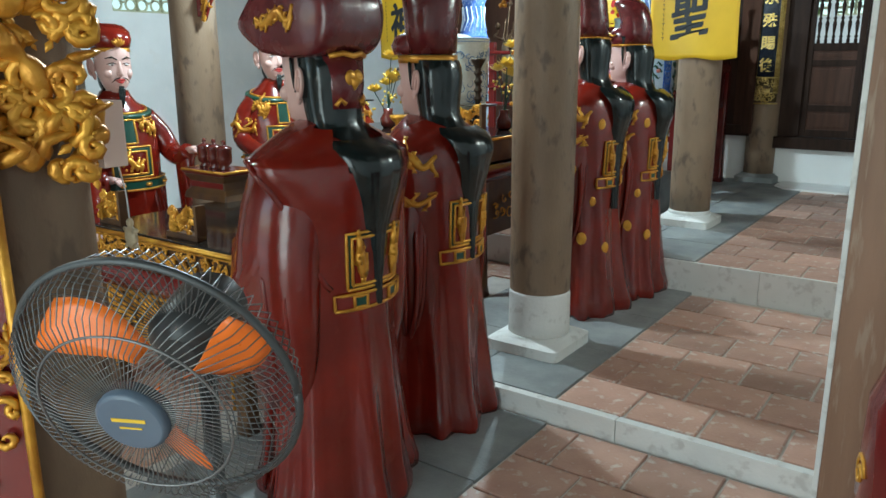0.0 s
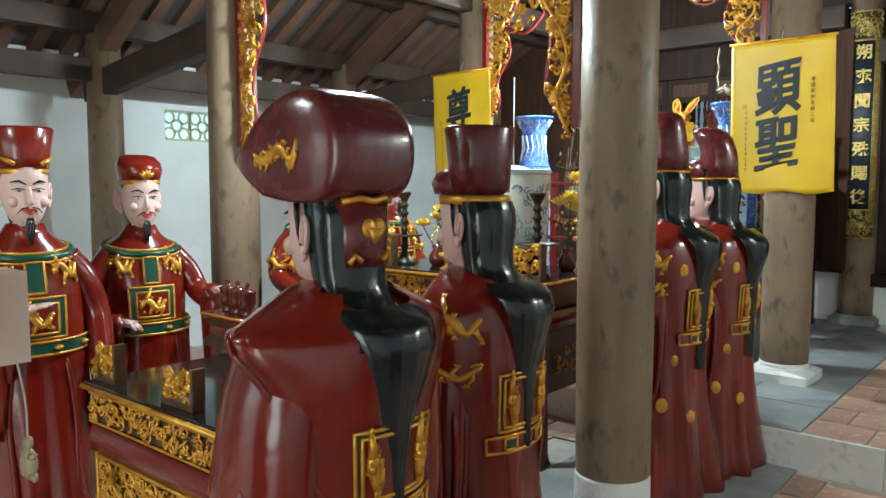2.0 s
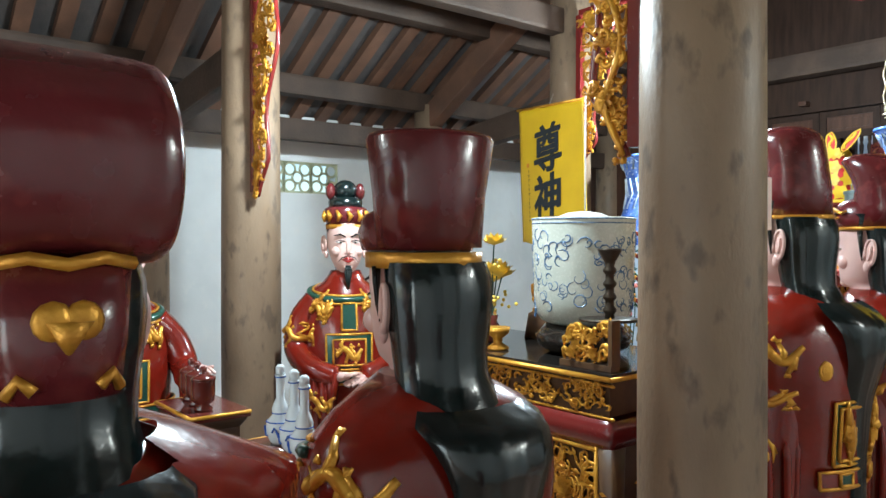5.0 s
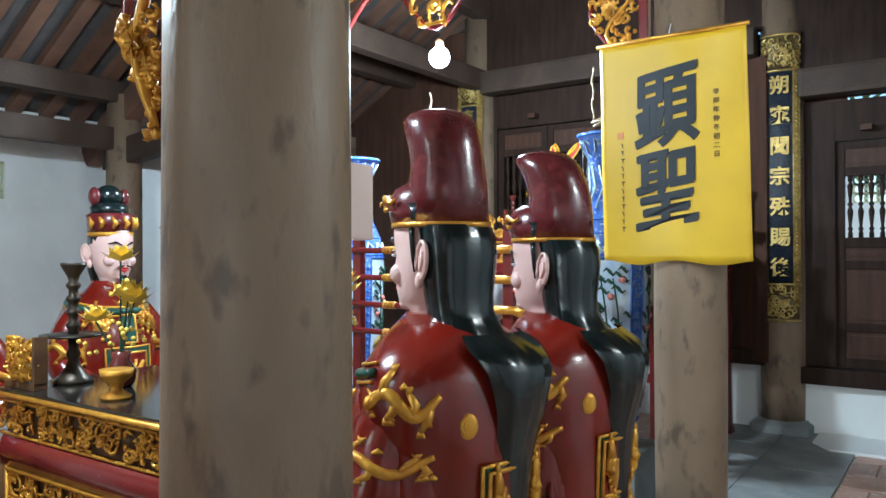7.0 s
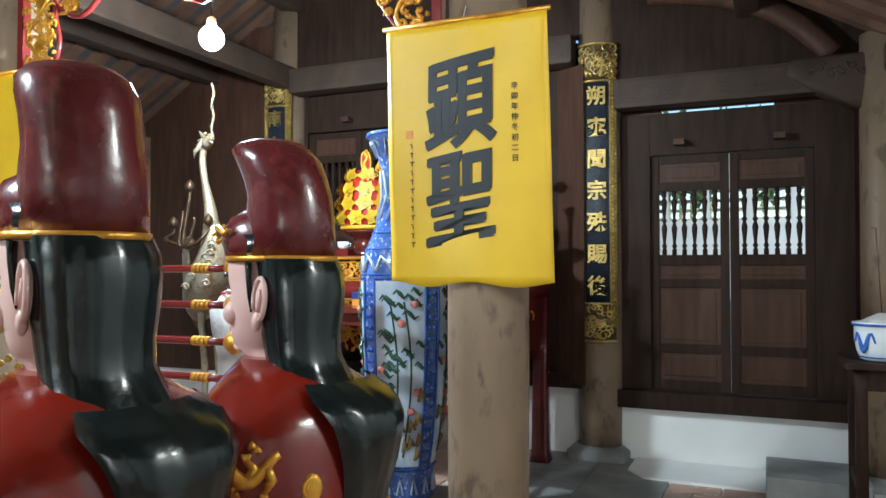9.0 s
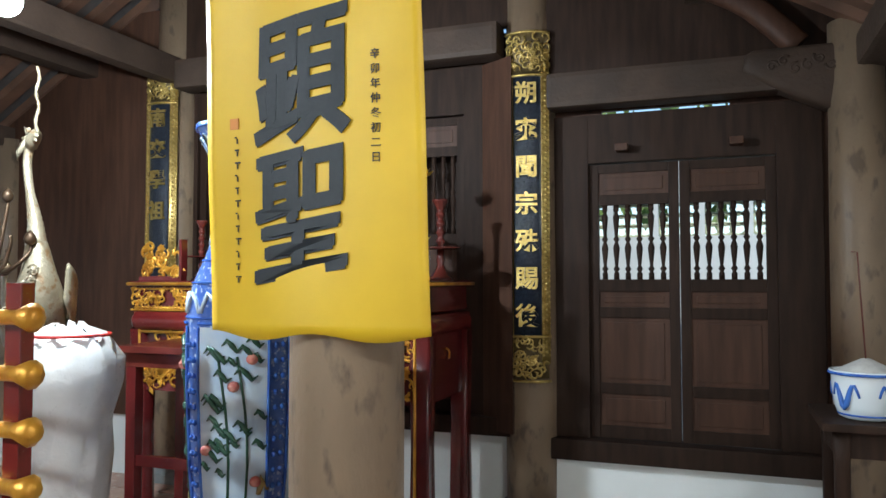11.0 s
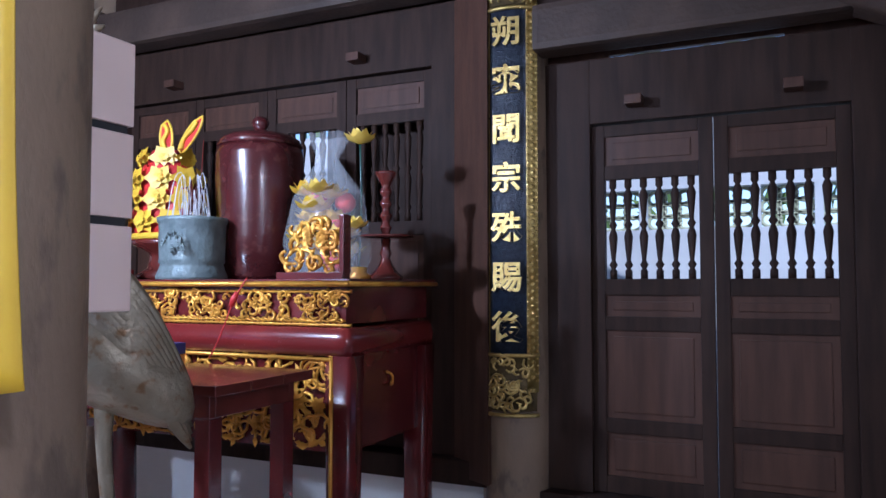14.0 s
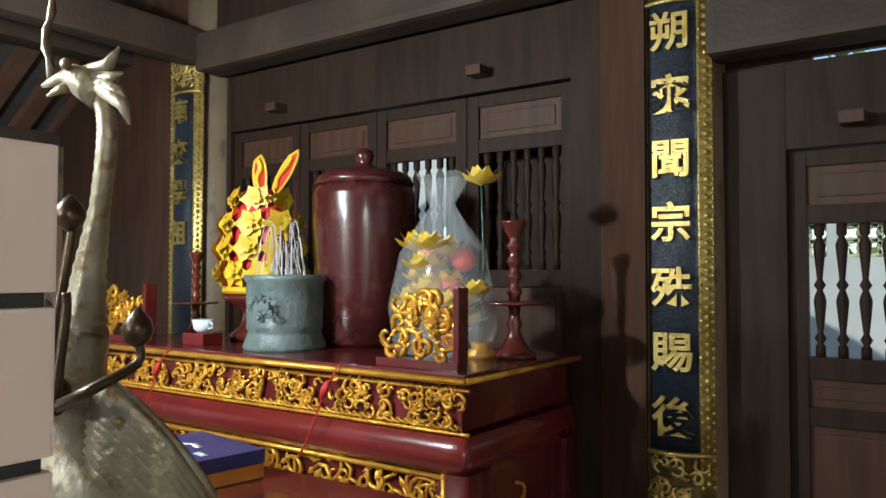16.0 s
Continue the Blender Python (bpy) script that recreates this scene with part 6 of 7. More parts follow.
# ---- hangings, vases, cranes and the aisle ----
def banner(x0, x1, y, z0, z1, big, small, seed, label):
    r = root("hanging_banner", ((x0 + x1) / 2, y, z1))
    tagged(r, label, "banner", "yellow banners")
    w, h = x1 - x0, z1 - z0
    b = mb()
    n, k = 24, 30
    rg = random.Random(seed)
    p1, p2 = rg.uniform(0, 6), rg.uniform(0, 6)

    def sag(u, v):
        return 0.04 * v * (2 * u - 1) ** 2 + 0.006 * math.sin(u * 7 + p1) * (0.3 + v) + 0.004 * math.sin(u * 15 + v * 3 + p2) * (1 - v) ** 2 + 0.0025 * math.sin(v * 9 + u * 4)

    def lay(ob):
        for v in ob.data.vertices:
            v.co.y += sag(v.co.x / w + 0.5, -v.co.z / h)
    g = [[b.verts.new((-w / 2 + w * i / n + 0.012 * (j / k) * (i / n), sag(i / n, j / k), -h * j / k + 0.01 * math.sin(i * 0.5 + p1) * (j == k))) for i in range(n + 1)] for j in range(k + 1)]
    for j in range(k):
        for i in range(n):
            b.faces.new((g[j][i], g[j + 1][i], g[j + 1][i + 1], g[j][i + 1])).smooth = True
    cloth = part("cloth", b, M_YELLOW, r)
    sol = cloth.modifiers.new("thickness", "SOLIDIFY")
    sol.thickness = 0.002
    b = mb()
    tube(b, [(-w / 2 - 0.012, 0, 0.002), (w / 2 + 0.012, 0, 0.002)], 0.009, 8)
    part("rod", b, M_GOLD, r)
    for i, ch in enumerate(big):
        strokes = bmesh.new()
        for dx, dz, dy in ((-0.0055, 0.0, 0.0), (0.0055, 0.004, -0.0004), (0.0, -0.005, -0.0008)):
            ob = writing("character", ch, w * 0.58, (-0.02 * w + dx, -0.005 + dy, -h * (0.334 + 0.362 * i) + dz), Matrix(), M_INK, r, 0.002, w * 0.0058, 0.12, 0.76)
            strokes.from_mesh(ob.data)
            bpy.data.objects.remove(ob)
        lay(part("character", strokes, M_INK, r))
    for i, ch in enumerate(small):
        lay(writing("character", ch, 0.027, (w * 0.31, -0.004, -h * 0.27 - 0.036 * i), Matrix(), M_INK, r, 0.001, 0.0))
    b = mb()
    for i in range(12):
        z = -h * 0.46 - 0.033 * i
        box(b, -w * 0.345, -0.005, z, -w * 0.345 + 0.006 + 0.012 * (i * 7 % 3) / 2, -0.003, z + 0.004)
        box(b, -w * 0.34 + 0.003, -0.005, z - 0.014, -w * 0.34 + 0.0065, -0.003, z - 0.001)
    lay(part("small_writing", b, M_INK, r))
    b = mb()
    box(b, -w * 0.37, -0.005, -h * 0.435, -w * 0.325, -0.003, -h * 0.405)
    lay(part("red_seal", b, M_ORANGE, r, "faded red seal"))
    b = mb()
    tube(b, [(0, 0, 0.005), (0, 0.06, 0.12)], 0.002, 4)
    part("cord", b, M_STRING, r)
    return r


banner(-2.103, -1.484, 5.53, 1.513, 2.463, "顕聖", "辛卯年仲冬初二日", 3, "yellow satin banner with large black brush characters")
banner(-4.68, -4.06, 5.515, 1.53, 2.51, "尊神", "", 4, "yellow satin banner with black brush characters")


def couplet(x, y, z0, z1, text, label):
    """A curved lacquered board with gilt rim, hung on a column."""
    r = root("couplet_board", (x, y, z0))
    tagged(r, label, "board", "couplet boards")
    h, rad, arc = z1 - z0, 0.168, 0.8

    def strip(a0, a1, za, zb, rr, mi, nm, mt):
        b = mb()
        n, k = 10, 2
        rows = []
        for rq in (rr, rr - 0.014):
            rows.append([[b.verts.new((rq * math.sin(a0 + (a1 - a0) * i / n), -rq * math.cos(a0 + (a1 - a0) * i / n), za + (zb - za) * j / k)) for i in range(n + 1)] for j in range(k + 1)])
        f0, f1 = rows
        for j in range(k):
            for i in range(n):
                b.faces.new((f0[j][i], f0[j][i + 1], f0[j + 1][i + 1], f0[j + 1][i])).smooth = True
        for j in (0, k):
            for i in range(n):
                b.faces.new((f0[j][i], f1[j][i], f1[j][i + 1], f0[j][i + 1]))
        for i in (0, n):
            for j in range(k):
                b.faces.new((f0[j][i], f0[j + 1][i], f1[j + 1][i], f1[j][i]))
        return part(nm, b, mt, r)
    strip(-0.5, 0.5, 0.26, h - 0.26, rad, 0, "lacquer_field", M_NAVY)
    for s in (-1, 1):
        strip(min(s * 0.5, s * arc), max(s * 0.5, s * arc), 0.1, h - 0.1, rad + 0.006, 0, "gilt_border", M_COUPGOLD)
        b = mb()
        for i in range(int((h - 0.3) / 0.03)):
            for aa in (0.53, 0.65, 0.77):
                ball(b, ((rad + 0.008) * math.sin(s * aa), -(rad + 0.008) * math.cos(s * aa), 0.15 + 0.03 * i + (aa == 0.65) * 0.015), 0.0075 if aa != 0.65 else 0.011, 0, 5, 3)
        part("beading", b, M_COUPGOLD, r)
    for za, zb in ((0.0, 0.26), (h - 0.26, h)):
        strip(-arc * 0.95, arc * 0.95, za + 0.02, zb - 0.01, rad + 0.004, 0, "carved_end", M_DARKGOLD)
        b = mb()
        rg = random.Random(int(za * 100) + 7)
        for _ in range(46):
            a0, zc, s = rg.uniform(-0.75, 0.75), rg.uniform(za + 0.03, zb - 0.03), rg.uniform(0.015, 0.04)
            sg, t0 = rg.choice((-1, 1)), rg.uniform(0, 6)
            pts = []
            for i in range(7):
                q = s * (1 - i / 9)
                aa = max(-arc, min(arc, a0 + q / rad * math.cos(t0 + sg * i * 0.8)))
                pts.append(((rad + 0.012) * math.sin(aa), -(rad + 0.012) * math.cos(aa), min(zb, max(za, zc + q * math.sin(t0 + sg * i * 0.8)))))
            tube(b, pts, [0.004, 0.006, 0.007, 0.007, 0.006, 0.005, 0.003], 5)
        part("dragon_carving", b, M_COUPGOLD, r, "gilt dragon and cloud relief")
        for zz in (za + 0.004, zb - 0.004):
            b = mb()
            tube(b, [((rad + 0.01) * math.sin(a), -(rad + 0.01) * math.cos(a), zz) for a in [-arc + 2 * arc * i / 12 for i in range(13)]], 0.009, 6)
            part("end_moulding", b, M_COUPGOLD, r)
    n = len(text)
    for i, ch in enumerate(text):
        if ch == " ":
            continue
        z = h - 0.26 - (h - 0.52) * (i + 0.5) / n
        writing("character", ch, 0.135, (0, -rad - 0.006, z), Matrix(), M_COUPGOLD, r, 0.006, 0.003)
    return r


M_NAVY = mat("navy_lacquer", (0.008, 0.012, 0.022), (0.016, 0.022, 0.035), 0.3, scale=60, bump=0.5, fine=160, thr=(0.45, 0.55))
M_COUPGOLD = mat("bright_gilding", (0.60, 0.44, 0.15), (0.4, 0.28, 0.08), 0.3, metal=0.75, scale=20, bump=0.2)
M_DARKGOLD = mat("tarnished_gilding", (0.16, 0.11, 0.04), (0.08, 0.055, 0.025), 0.4, metal=0.5, scale=20, bump=0.3)
couplet(-1.86, 8.24, 1.08, 3.09, "朔窕聞宗殊賜後", "navy and gold curved couplet board with carved characters").rotation_euler = (0, 0, radians(5))
couplet(-4.43, 8.2, 1.12, 3.13, "南交學祖   ", "navy and gold curved couplet board on the far column").rotation_euler = (0, 0, radians(2))


def gilt_gate(y, xl, xr, tip, top, seed):
    """Pierced gilt carving hung between two columns: side drops and a scalloped head."""
    r = root("gilt_altar_surround", ((xl + xr) / 2, y, top))
    tagged(r, "pierced red and gold carved surround hung between columns", "carving", "gilt surrounds")
    cx = (xl + xr) / 2
    rg = random.Random(seed)
    half = (xr - xl) / 2
    def reach(u):
        """Width of the drop at u, from its tip to the top."""
        return (0.03 + 0.25 * u ** 0.7 + 0.035 * math.sin(u * 15)) * min(1, 0.25 + u * 6)
    for s in (-1, 1):
        inner = s * (half - 0.025)
        b = mb()
        for i in range(14):
            u = (i + 0.5) / 14
            w = reach(u)
            m = Matrix.Translation((inner - s * w / 2, -0.008, tip - top + (top - tip) * u))
            scrolls(b, w, (top - tip) / 14 * 1.5, rg, 15, 0.0075, 0, m)
            if i % 3 == 1:
                rosette(b, (rg.uniform(-0.25, 0.25) * w, -0.012, 0), 0.045, 0, m)
        stem = [(inner - s * reach(u) * (0.5 + 0.36 * math.sin(u * 17 + 1)), -0.022, tip - top + (top - tip) * u) for u in [i / 40 for i in range(41)]]
        tube(b, stem, [0.007 + 0.004 * abs(math.sin(i * 0.7)) for i in range(41)], 7)
        part("side_carving", b, M_GOLD, r, "gilt pierced dragon and vine drop")
        b = mb()
        box(b, s * half - 0.02, -0.02, tip - top + 0.02, s * half + 0.02, 0.025, 0.0, 0, 0.004)
        tube(b, [(inner - s * reach(u), 0.0, tip - top + (top - tip) * u) for u in [i / 48 for i in range(49)]], 0.012, 6)
        part("red_frame", b, M_REDGLOSS, r)
    b = mb()
    n = 9
    for i in range(n):
        u = (i + 0.5) / n * 2 - 1
        drop = 0.2 + 0.16 * math.cos(u * 9.4) * (1 - abs(u) * 0.3)
        m = Matrix.Translation((u * half, -0.01, -drop / 2))
        scrolls(b, 2 * half / n * 1.2, drop, rg, 13, 0.011, 0, m)
        rosette(b, (0, -0.01, 0), 0.06, 0, m)
    part("head_carving", b, M_GOLD, r, "gilt pierced head carving")
    b = mb()
    pts = [(half * (i / 20 - 1), 0.0, -(0.2 + 0.16 * math.cos((i / 20 - 1) * 9.4) * (1 - abs(i / 20 - 1) * 0.3)) - 0.02) for i in range(41)]
    tube(b, pts, 0.014, 6)
    box(b, -half, -0.015, -0.005, half, 0.02, 0.035, 0, 0.004)
    part("red_edge", b, M_REDGLOSS, r)
    return r


gilt_gate(3.2, -4.18, -1.88, 1.77, 3.15, 41)
gilt_gate(5.62, -4.18, -1.93, 2.1, 3.12, 42)
gilt_gate(0.72, -4.18, -1.9, 1.77, 3.15, 43)


def tall_vase(x, y, z, h, seed, label):
    r = root("floor_vase", (x, y, z))
    tagged(r, label, "vase", "tall floor vases")
    k = h / 1.45
    prof = [(0.12, 0), (0.128, 0.02), (0.116, 0.06), (0.12, 0.1), (0.145, 0.22), (0.168, 0.45), (0.18, 0.7), (0.181, 0.88), (0.165, 0.98), (0.125, 1.07), (0.098, 1.15), (0.092, 1.23), (0.1, 1.32), (0.126, 1.4), (0.158, 1.44), (0.16, 1.452), (0.152, 1.452), (0.11, 1.38)]
    b = mb()
    lathe(b, [(a, c * k) for a, c in prof], 40)
    part("body", b, M_VASEBLUE, r)

    def surf(a, z2, off=0.0015):
        for (r0, z0), (r1, z1) in zip(prof, prof[1:]):
            if z2 <= z1:
                break
        u2 = min(max((z2 - z0) / max(z1 - z0, 1e-6), 0), 1)
        q = r0 + (r1 - r0) * u2 + off
        return Vector((q * math.cos(a), q * math.sin(a), z2 * k))
    rg = random.Random(seed)
    # painted white reserves
    for p in range(4):
        a0 = p * math.pi / 2 + 0.35
        b = mb()
        n, m2 = 8, 12
        g = [[b.verts.new(surf(a0 + (i / n - 0.5) * 1.15, 0.14 + 0.72 * j / m2)) for i in range(n + 1)] for j in range(m2 + 1)]
        for j in range(m2):
            for i in range(n):
                b.faces.new((g[j][i], g[j][i + 1], g[j + 1][i + 1], g[j + 1][i])).smooth = True
        rsv = part("white_reserve", b, M_VASEWHITE, r)
        b = mb()
        for _ in range(26):
            aa, zz, s = a0 + rg.uniform(-0.5, 0.5), rg.uniform(0.45, 0.82), rg.uniform(0.015, 0.04)
            pts = [surf(aa + s / 0.15 * (t - 0.5) * 1.6, zz + s * 0.5 * math.sin(t * 6), 0.004) for t in (0, 0.25, 0.5, 0.75, 1)]
            tube(b, pts, [0.002, 0.007, 0.009, 0.007, 0.002], 5)
        for _ in range(2):
            aa = a0 + rg.uniform(-0.35, 0.35)
            tube(b, [surf(aa + 0.2 * math.sin(t * 3), 0.18 + 0.6 * t, 0.003) for t in [i / 8 for i in range(9)]], 0.004, 5)
        part("painted_leaves", b, M_VLEAF, rsv)
        b = mb()
        for _ in range(5):
            aa, zz = a0 + rg.uniform(-0.45, 0.45), rg.uniform(0.35, 0.78)
            c0 = surf(aa, zz, 0.003)
            ball(b, c0, (0.018, 0.018, 0.016), 0, 8, 5)
        part("painted_peonies", b, M_VPINK, rsv)
        b = mb()
        for _ in range(9):
            aa, zz = a0 + rg.uniform(-0.48, 0.48), rg.uniform(0.16, 0.4)
            tube(b, [surf(aa, zz, 0.0), surf(aa + 0.06, zz + 0.04, 0.006), surf(aa + 0.16, zz + 0.01, 0.0)], [0.008, 0.018, 0.008], 6)
        part("painted_rocks", b, M_VROCK, rsv)
        b = mb()
        for sgn in (-1, 1):
            tube(b, [surf(a0 + sgn * 0.6, 0.14 + 0.72 * j / 14, 0.003) for j in range(15)], 0.005, 5)
            for j in range(16):
                ball(b, surf(a0 + sgn * 0.72, 0.15 + 0.044 * j, 0.002), 0.009, 0, 6, 3)
        for zz in (0.13, 0.87):
            tube(b, [surf(a0 + (i / 8 - 0.5) * 1.2, zz, 0.003) for i in range(9)], 0.005, 5)
        part("blue_border", b, M_BLUE, rsv)
    b = mb()
    for i in range(14):
        a = i * 2 * math.pi / 14
        tube(b, [surf(a, 0.03, 0.002), surf(a + 0.1, 0.09, 0.003), surf(a + 0.2, 0.03, 0.002)], 0.006, 5)
        tube(b, [surf(a, 0.9, 0.003), surf(a + 0.12, 0.955, 0.004), surf(a + 0.3, 0.93, 0.003), surf(a + 0.42, 0.9, 0.003)], 0.007, 5)
        tube(b, [surf(a, 1.36, 0.002), surf(a + 0.1, 1.42, 0.003), surf(a + 0.25, 1.4, 0.003)], 0.006, 5)
        tube(b, [surf(a, 1.1, 0.002), surf(a + 0.3, 1.2, 0.003), surf(a + 0.1, 1.3, 0.003)], 0.005, 5)
    part("white_scrolls", b, M_VASEWHITE, r)
    for zz in (0.12, 0.885, 0.985, 1.05, 1.44):
        b = mb()
        tube(b, [surf(a * 0.2, zz, 0.001) for a in range(33)], 0.004, 5)
        part("blue_band", b, M_BLUE, r)
    return r


M_VASEBLUE = mat("vase_blue_glaze", (0.12, 0.2, 0.5), (0.05, 0.11, 0.38), 0.12, scale=16, c3=(0.46, 0.55, 0.7))
M_VASEWHITE = mat("vase_white_glaze", (0.62, 0.70, 0.76), (0.42, 0.55, 0.72), 0.12, scale=9)
M_VLEAF = mat("painted_leaf_green", (0.02, 0.06, 0.04), (0.03, 0.08, 0.05), 0.2)
M_VPINK = mat("painted_peony_red", (0.55, 0.14, 0.12), (0.65, 0.3, 0.25), 0.2, scale=60)
M_VROCK = mat("painted_rock_ochre", (0.35, 0.22, 0.06), (0.2, 0.14, 0.06), 0.2, scale=40)
for vx, vy, sd in ((-2.2, 5.88, 51), (-3.86, 5.88, 52)):
    tagged(slab("stone_plinth", vx - 0.19, vy - 0.19, Z2, vx + 0.19, vy + 0.19, 0.63, M_STONE, None, 0.012), "square grey stone plinth under a tall vase", "plinth", "vase plinths")
    tall_vase(vx, vy, 0.63, 1.5, sd, "tall blue and white porcelain floor vase with painted flowers")

# rack of ceremonial swords laid across the nave
r = root("weapon_rack", (-2.75, 5.2, Z2))
tagged(r, "red and gold rack of ceremonial swords", "rack")
for sx in (-0.5, 0.36):
    b = mb()
    box(b, sx - 0.025, 0.01, 0, sx + 0.025, 0.05, 1.36, 0, 0.005)
    box(b, sx - 0.05, -0.1, 0, sx + 0.05, 0.16, 0.05, 0, 0.005)
    part("post", b, M_REDGLOSS, r)
for i, z in enumerate((1.28, 1.15, 1.02, 0.89)):
    sw = root("sword", (0, 0, 0))
    sw.parent = r
    b = mb()
    tube(b, spline([(-0.62, -0.012, z + 0.02), (-0.45, -0.012, z), (0.2, -0.012, z)], 5), 0.014, 8)
    part("scabbard", b, M_REDGLOSS, sw)
    b = mb()
    b.free()
    for q in (-0.3, -0.28, -0.26, -0.24, 0.05, 0.07, 0.09, 0.11):
        b = mb()
        tube(b, [(q - 0.007, -0.012, z), (q + 0.007, -0.012, z)], 0.018, 8)
        part("ferrule", b, M_GOLD, sw)
    b = mb()
    tube(b, [(-0.62, -0.012, z + 0.02), (-0.66, -0.012, z + 0.04), (-0.64, -0.012, z + 0.06)], 0.013, 6)
    part("scabbard_tip", b, M_GOLD, sw)
    b = mb()
    tube(b, [(0.2, -0.012, z), (0.23, -0.012, z), (0.26, -0.012, z), (0.4, -0.012, z), (0.45, -0.012, z), (0.47, -0.012, z)], [0.03, 0.045, 0.02, 0.018, 0.035, 0.018], 10)
    part("gilt_hilt", b, M_GOLD, sw)

# bronze cranes
def crane(x, y, mirror, label):
    r = root("bronze_crane", (x, y, Z2))
    tagged(r, label, "figure", "bronze cranes")
    r.scale = (mirror, 1, 1)
    b = mb()
    # deep breast under a straight neck, tapering to the tail
    tube(b, spline([(0.2, 0.16, 0.98), (0.12, 0.1, 1.08), (0.02, 0.03, 1.18), (-0.06, -0.02, 1.3), (-0.07, -0.03, 1.42), (-0.045, -0.02, 1.53)], 5), [0.015, 0.04, 0.06, 0.078, 0.092, 0.104, 0.114, 0.122, 0.128, 0.131, 0.132, 0.131, 0.128, 0.122, 0.115, 0.107, 0.098, 0.09, 0.082, 0.074, 0.068, 0.062, 0.057, 0.053, 0.048, 0.046], 20)
    part("body", b, M_PALEBRONZE, r)
    b = mb()
    axis = spline([(-0.05, -0.02, 1.5), (-0.035, -0.02, 1.62), (0.0, -0.02, 1.76), (0.02, -0.02, 1.88), (0.012, -0.02, 1.95), (-0.02, -0.03, 2.0)], 11)
    tube(b, axis, [(0.044 - 0.026 * min(1, i / 22)) * (1 + 0.1 * (i % 2)) for i in range(len(axis))], 14)
    part("neck", b, M_PALEBRONZE, r, "neck ringed with fine feather ridges")
    b = mb()
    tube(b, [(0.0, -0.02, 1.965), (-0.03, -0.035, 2.0), (-0.055, -0.045, 2.012), (-0.075, -0.06, 2.008), (-0.105, -0.08, 1.995)], [0.026, 0.033, 0.026, 0.014, 0.004], 10)
    tube(b, [(-0.055, -0.05, 1.995), (-0.075, -0.065, 1.985), (-0.095, -0.075, 1.975)], [0.014, 0.009, 0.003], 8)
    ball(b, (-0.04, -0.07, 2.03), (0.012, 0.01, 0.012), 0, 8, 5)
    for k2 in range(4):
        tube(b, [(-0.03 + 0.015 * k2, -0.03, 2.02 - 0.012 * k2), (0.02 + 0.018 * k2, -0.02, 2.03 - 0.028 * k2), (0.05 + 0.012 * k2, -0.015, 2.06 - 0.05 * k2)], [0.016, 0.013, 0.003], 7)
    part("head", b, M_PALEBRONZE, r, "crested bronze head with a parted beak")
    for s2 in (-1, 1):
        w = None
        for k2 in range(9):
            u2 = k2 / 8
            b = mb()
            o2 = (0.125 - 0.01 * u2)
            tube(b, spline([(-0.05 + s2 * o2, -0.02 - s2 * 0.05, 1.43 - 0.13 * u2), (0.02 + s2 * (o2 + 0.012), 0.06 - s2 * 0.07, 1.34 - 0.16 * u2), (0.1 + s2 * 0.09, 0.14 - s2 * 0.06, 1.2 - 0.17 * u2), (0.16 + s2 * 0.04, 0.2 - s2 * 0.03, 1.06 - 0.15 * u2)], 3), [(0.008, 0.02), (0.011, 0.026), (0.012, 0.028), (0.012, 0.028), (0.012, 0.026), (0.011, 0.024), (0.01, 0.02), (0.008, 0.016), (0.006, 0.012), (0.002, 0.005)], 8)
            if w is None:
                w = part("wing", b, M_PALEBRONZE, r)
            else:
                part("feather", b, M_PALEBRONZE, w)
        for k2 in range(5):
            # curled breast feathers
            b = mb()
            c0 = Vector((-0.12 + 0.035 * k2 * (s2 > 0), -0.1 - 0.012 * k2, 1.42 - 0.055 * k2 - 0.02 * (s2 > 0)))
            tube(b, [c0 + Vector((0.022 * (1 - i / 11) * math.cos(i * 0.8) * 0.9, -0.012 * (1 - i / 11) * math.cos(i * 0.8), 0.022 * (1 - i / 11) * math.sin(i * 0.8))) for i in range(10)], 0.006, 5)
            part("breast_curl", b, M_PALEBRONZE, r)
        b = mb()
        tube(b, spline([(s2 * 0.05, 0.03, 1.15), (s2 * 0.05, 0.02, 0.95), (s2 * 0.05, 0.05, 0.6), (s2 * 0.05, 0.0, 0.17)], 4), [0.045, 0.035, 0.028, 0.024, 0.02, 0.018, 0.018, 0.02, 0.018, 0.018, 0.018, 0.02, 0.028], 8)
        part("leg", b, M_PALEBRONZE, r)
    b = mb()
    loft(b, [(0, 0, 0, 0.2, 0.26), (0, 0, 0.06, 0.21, 0.27), (0, 0, 0.12, 0.16, 0.2), (0, 0, 0.175, 0.05, 0.06)], 20)
    ball(b, (-0.02, -0.3, 0.1), (0.05, 0.07, 0.05))
    part("turtle_base", b, M_PALEBRONZE, r)
    # twisted stem in the beak, and a lotus spray in front of the breast
    b = mb()
    tube(b, [(-0.095 + 0.006 * math.sin(i * 0.9), -0.075 + 0.006 * math.cos(i * 0.9), 2.01 + 0.3 * i / 16) for i in range(17)], [0.006 + 0.003 * (i % 2) for i in range(17)], 6)
    part("beak_stem", b, M_PALEBRONZE, r)
    b = mb()
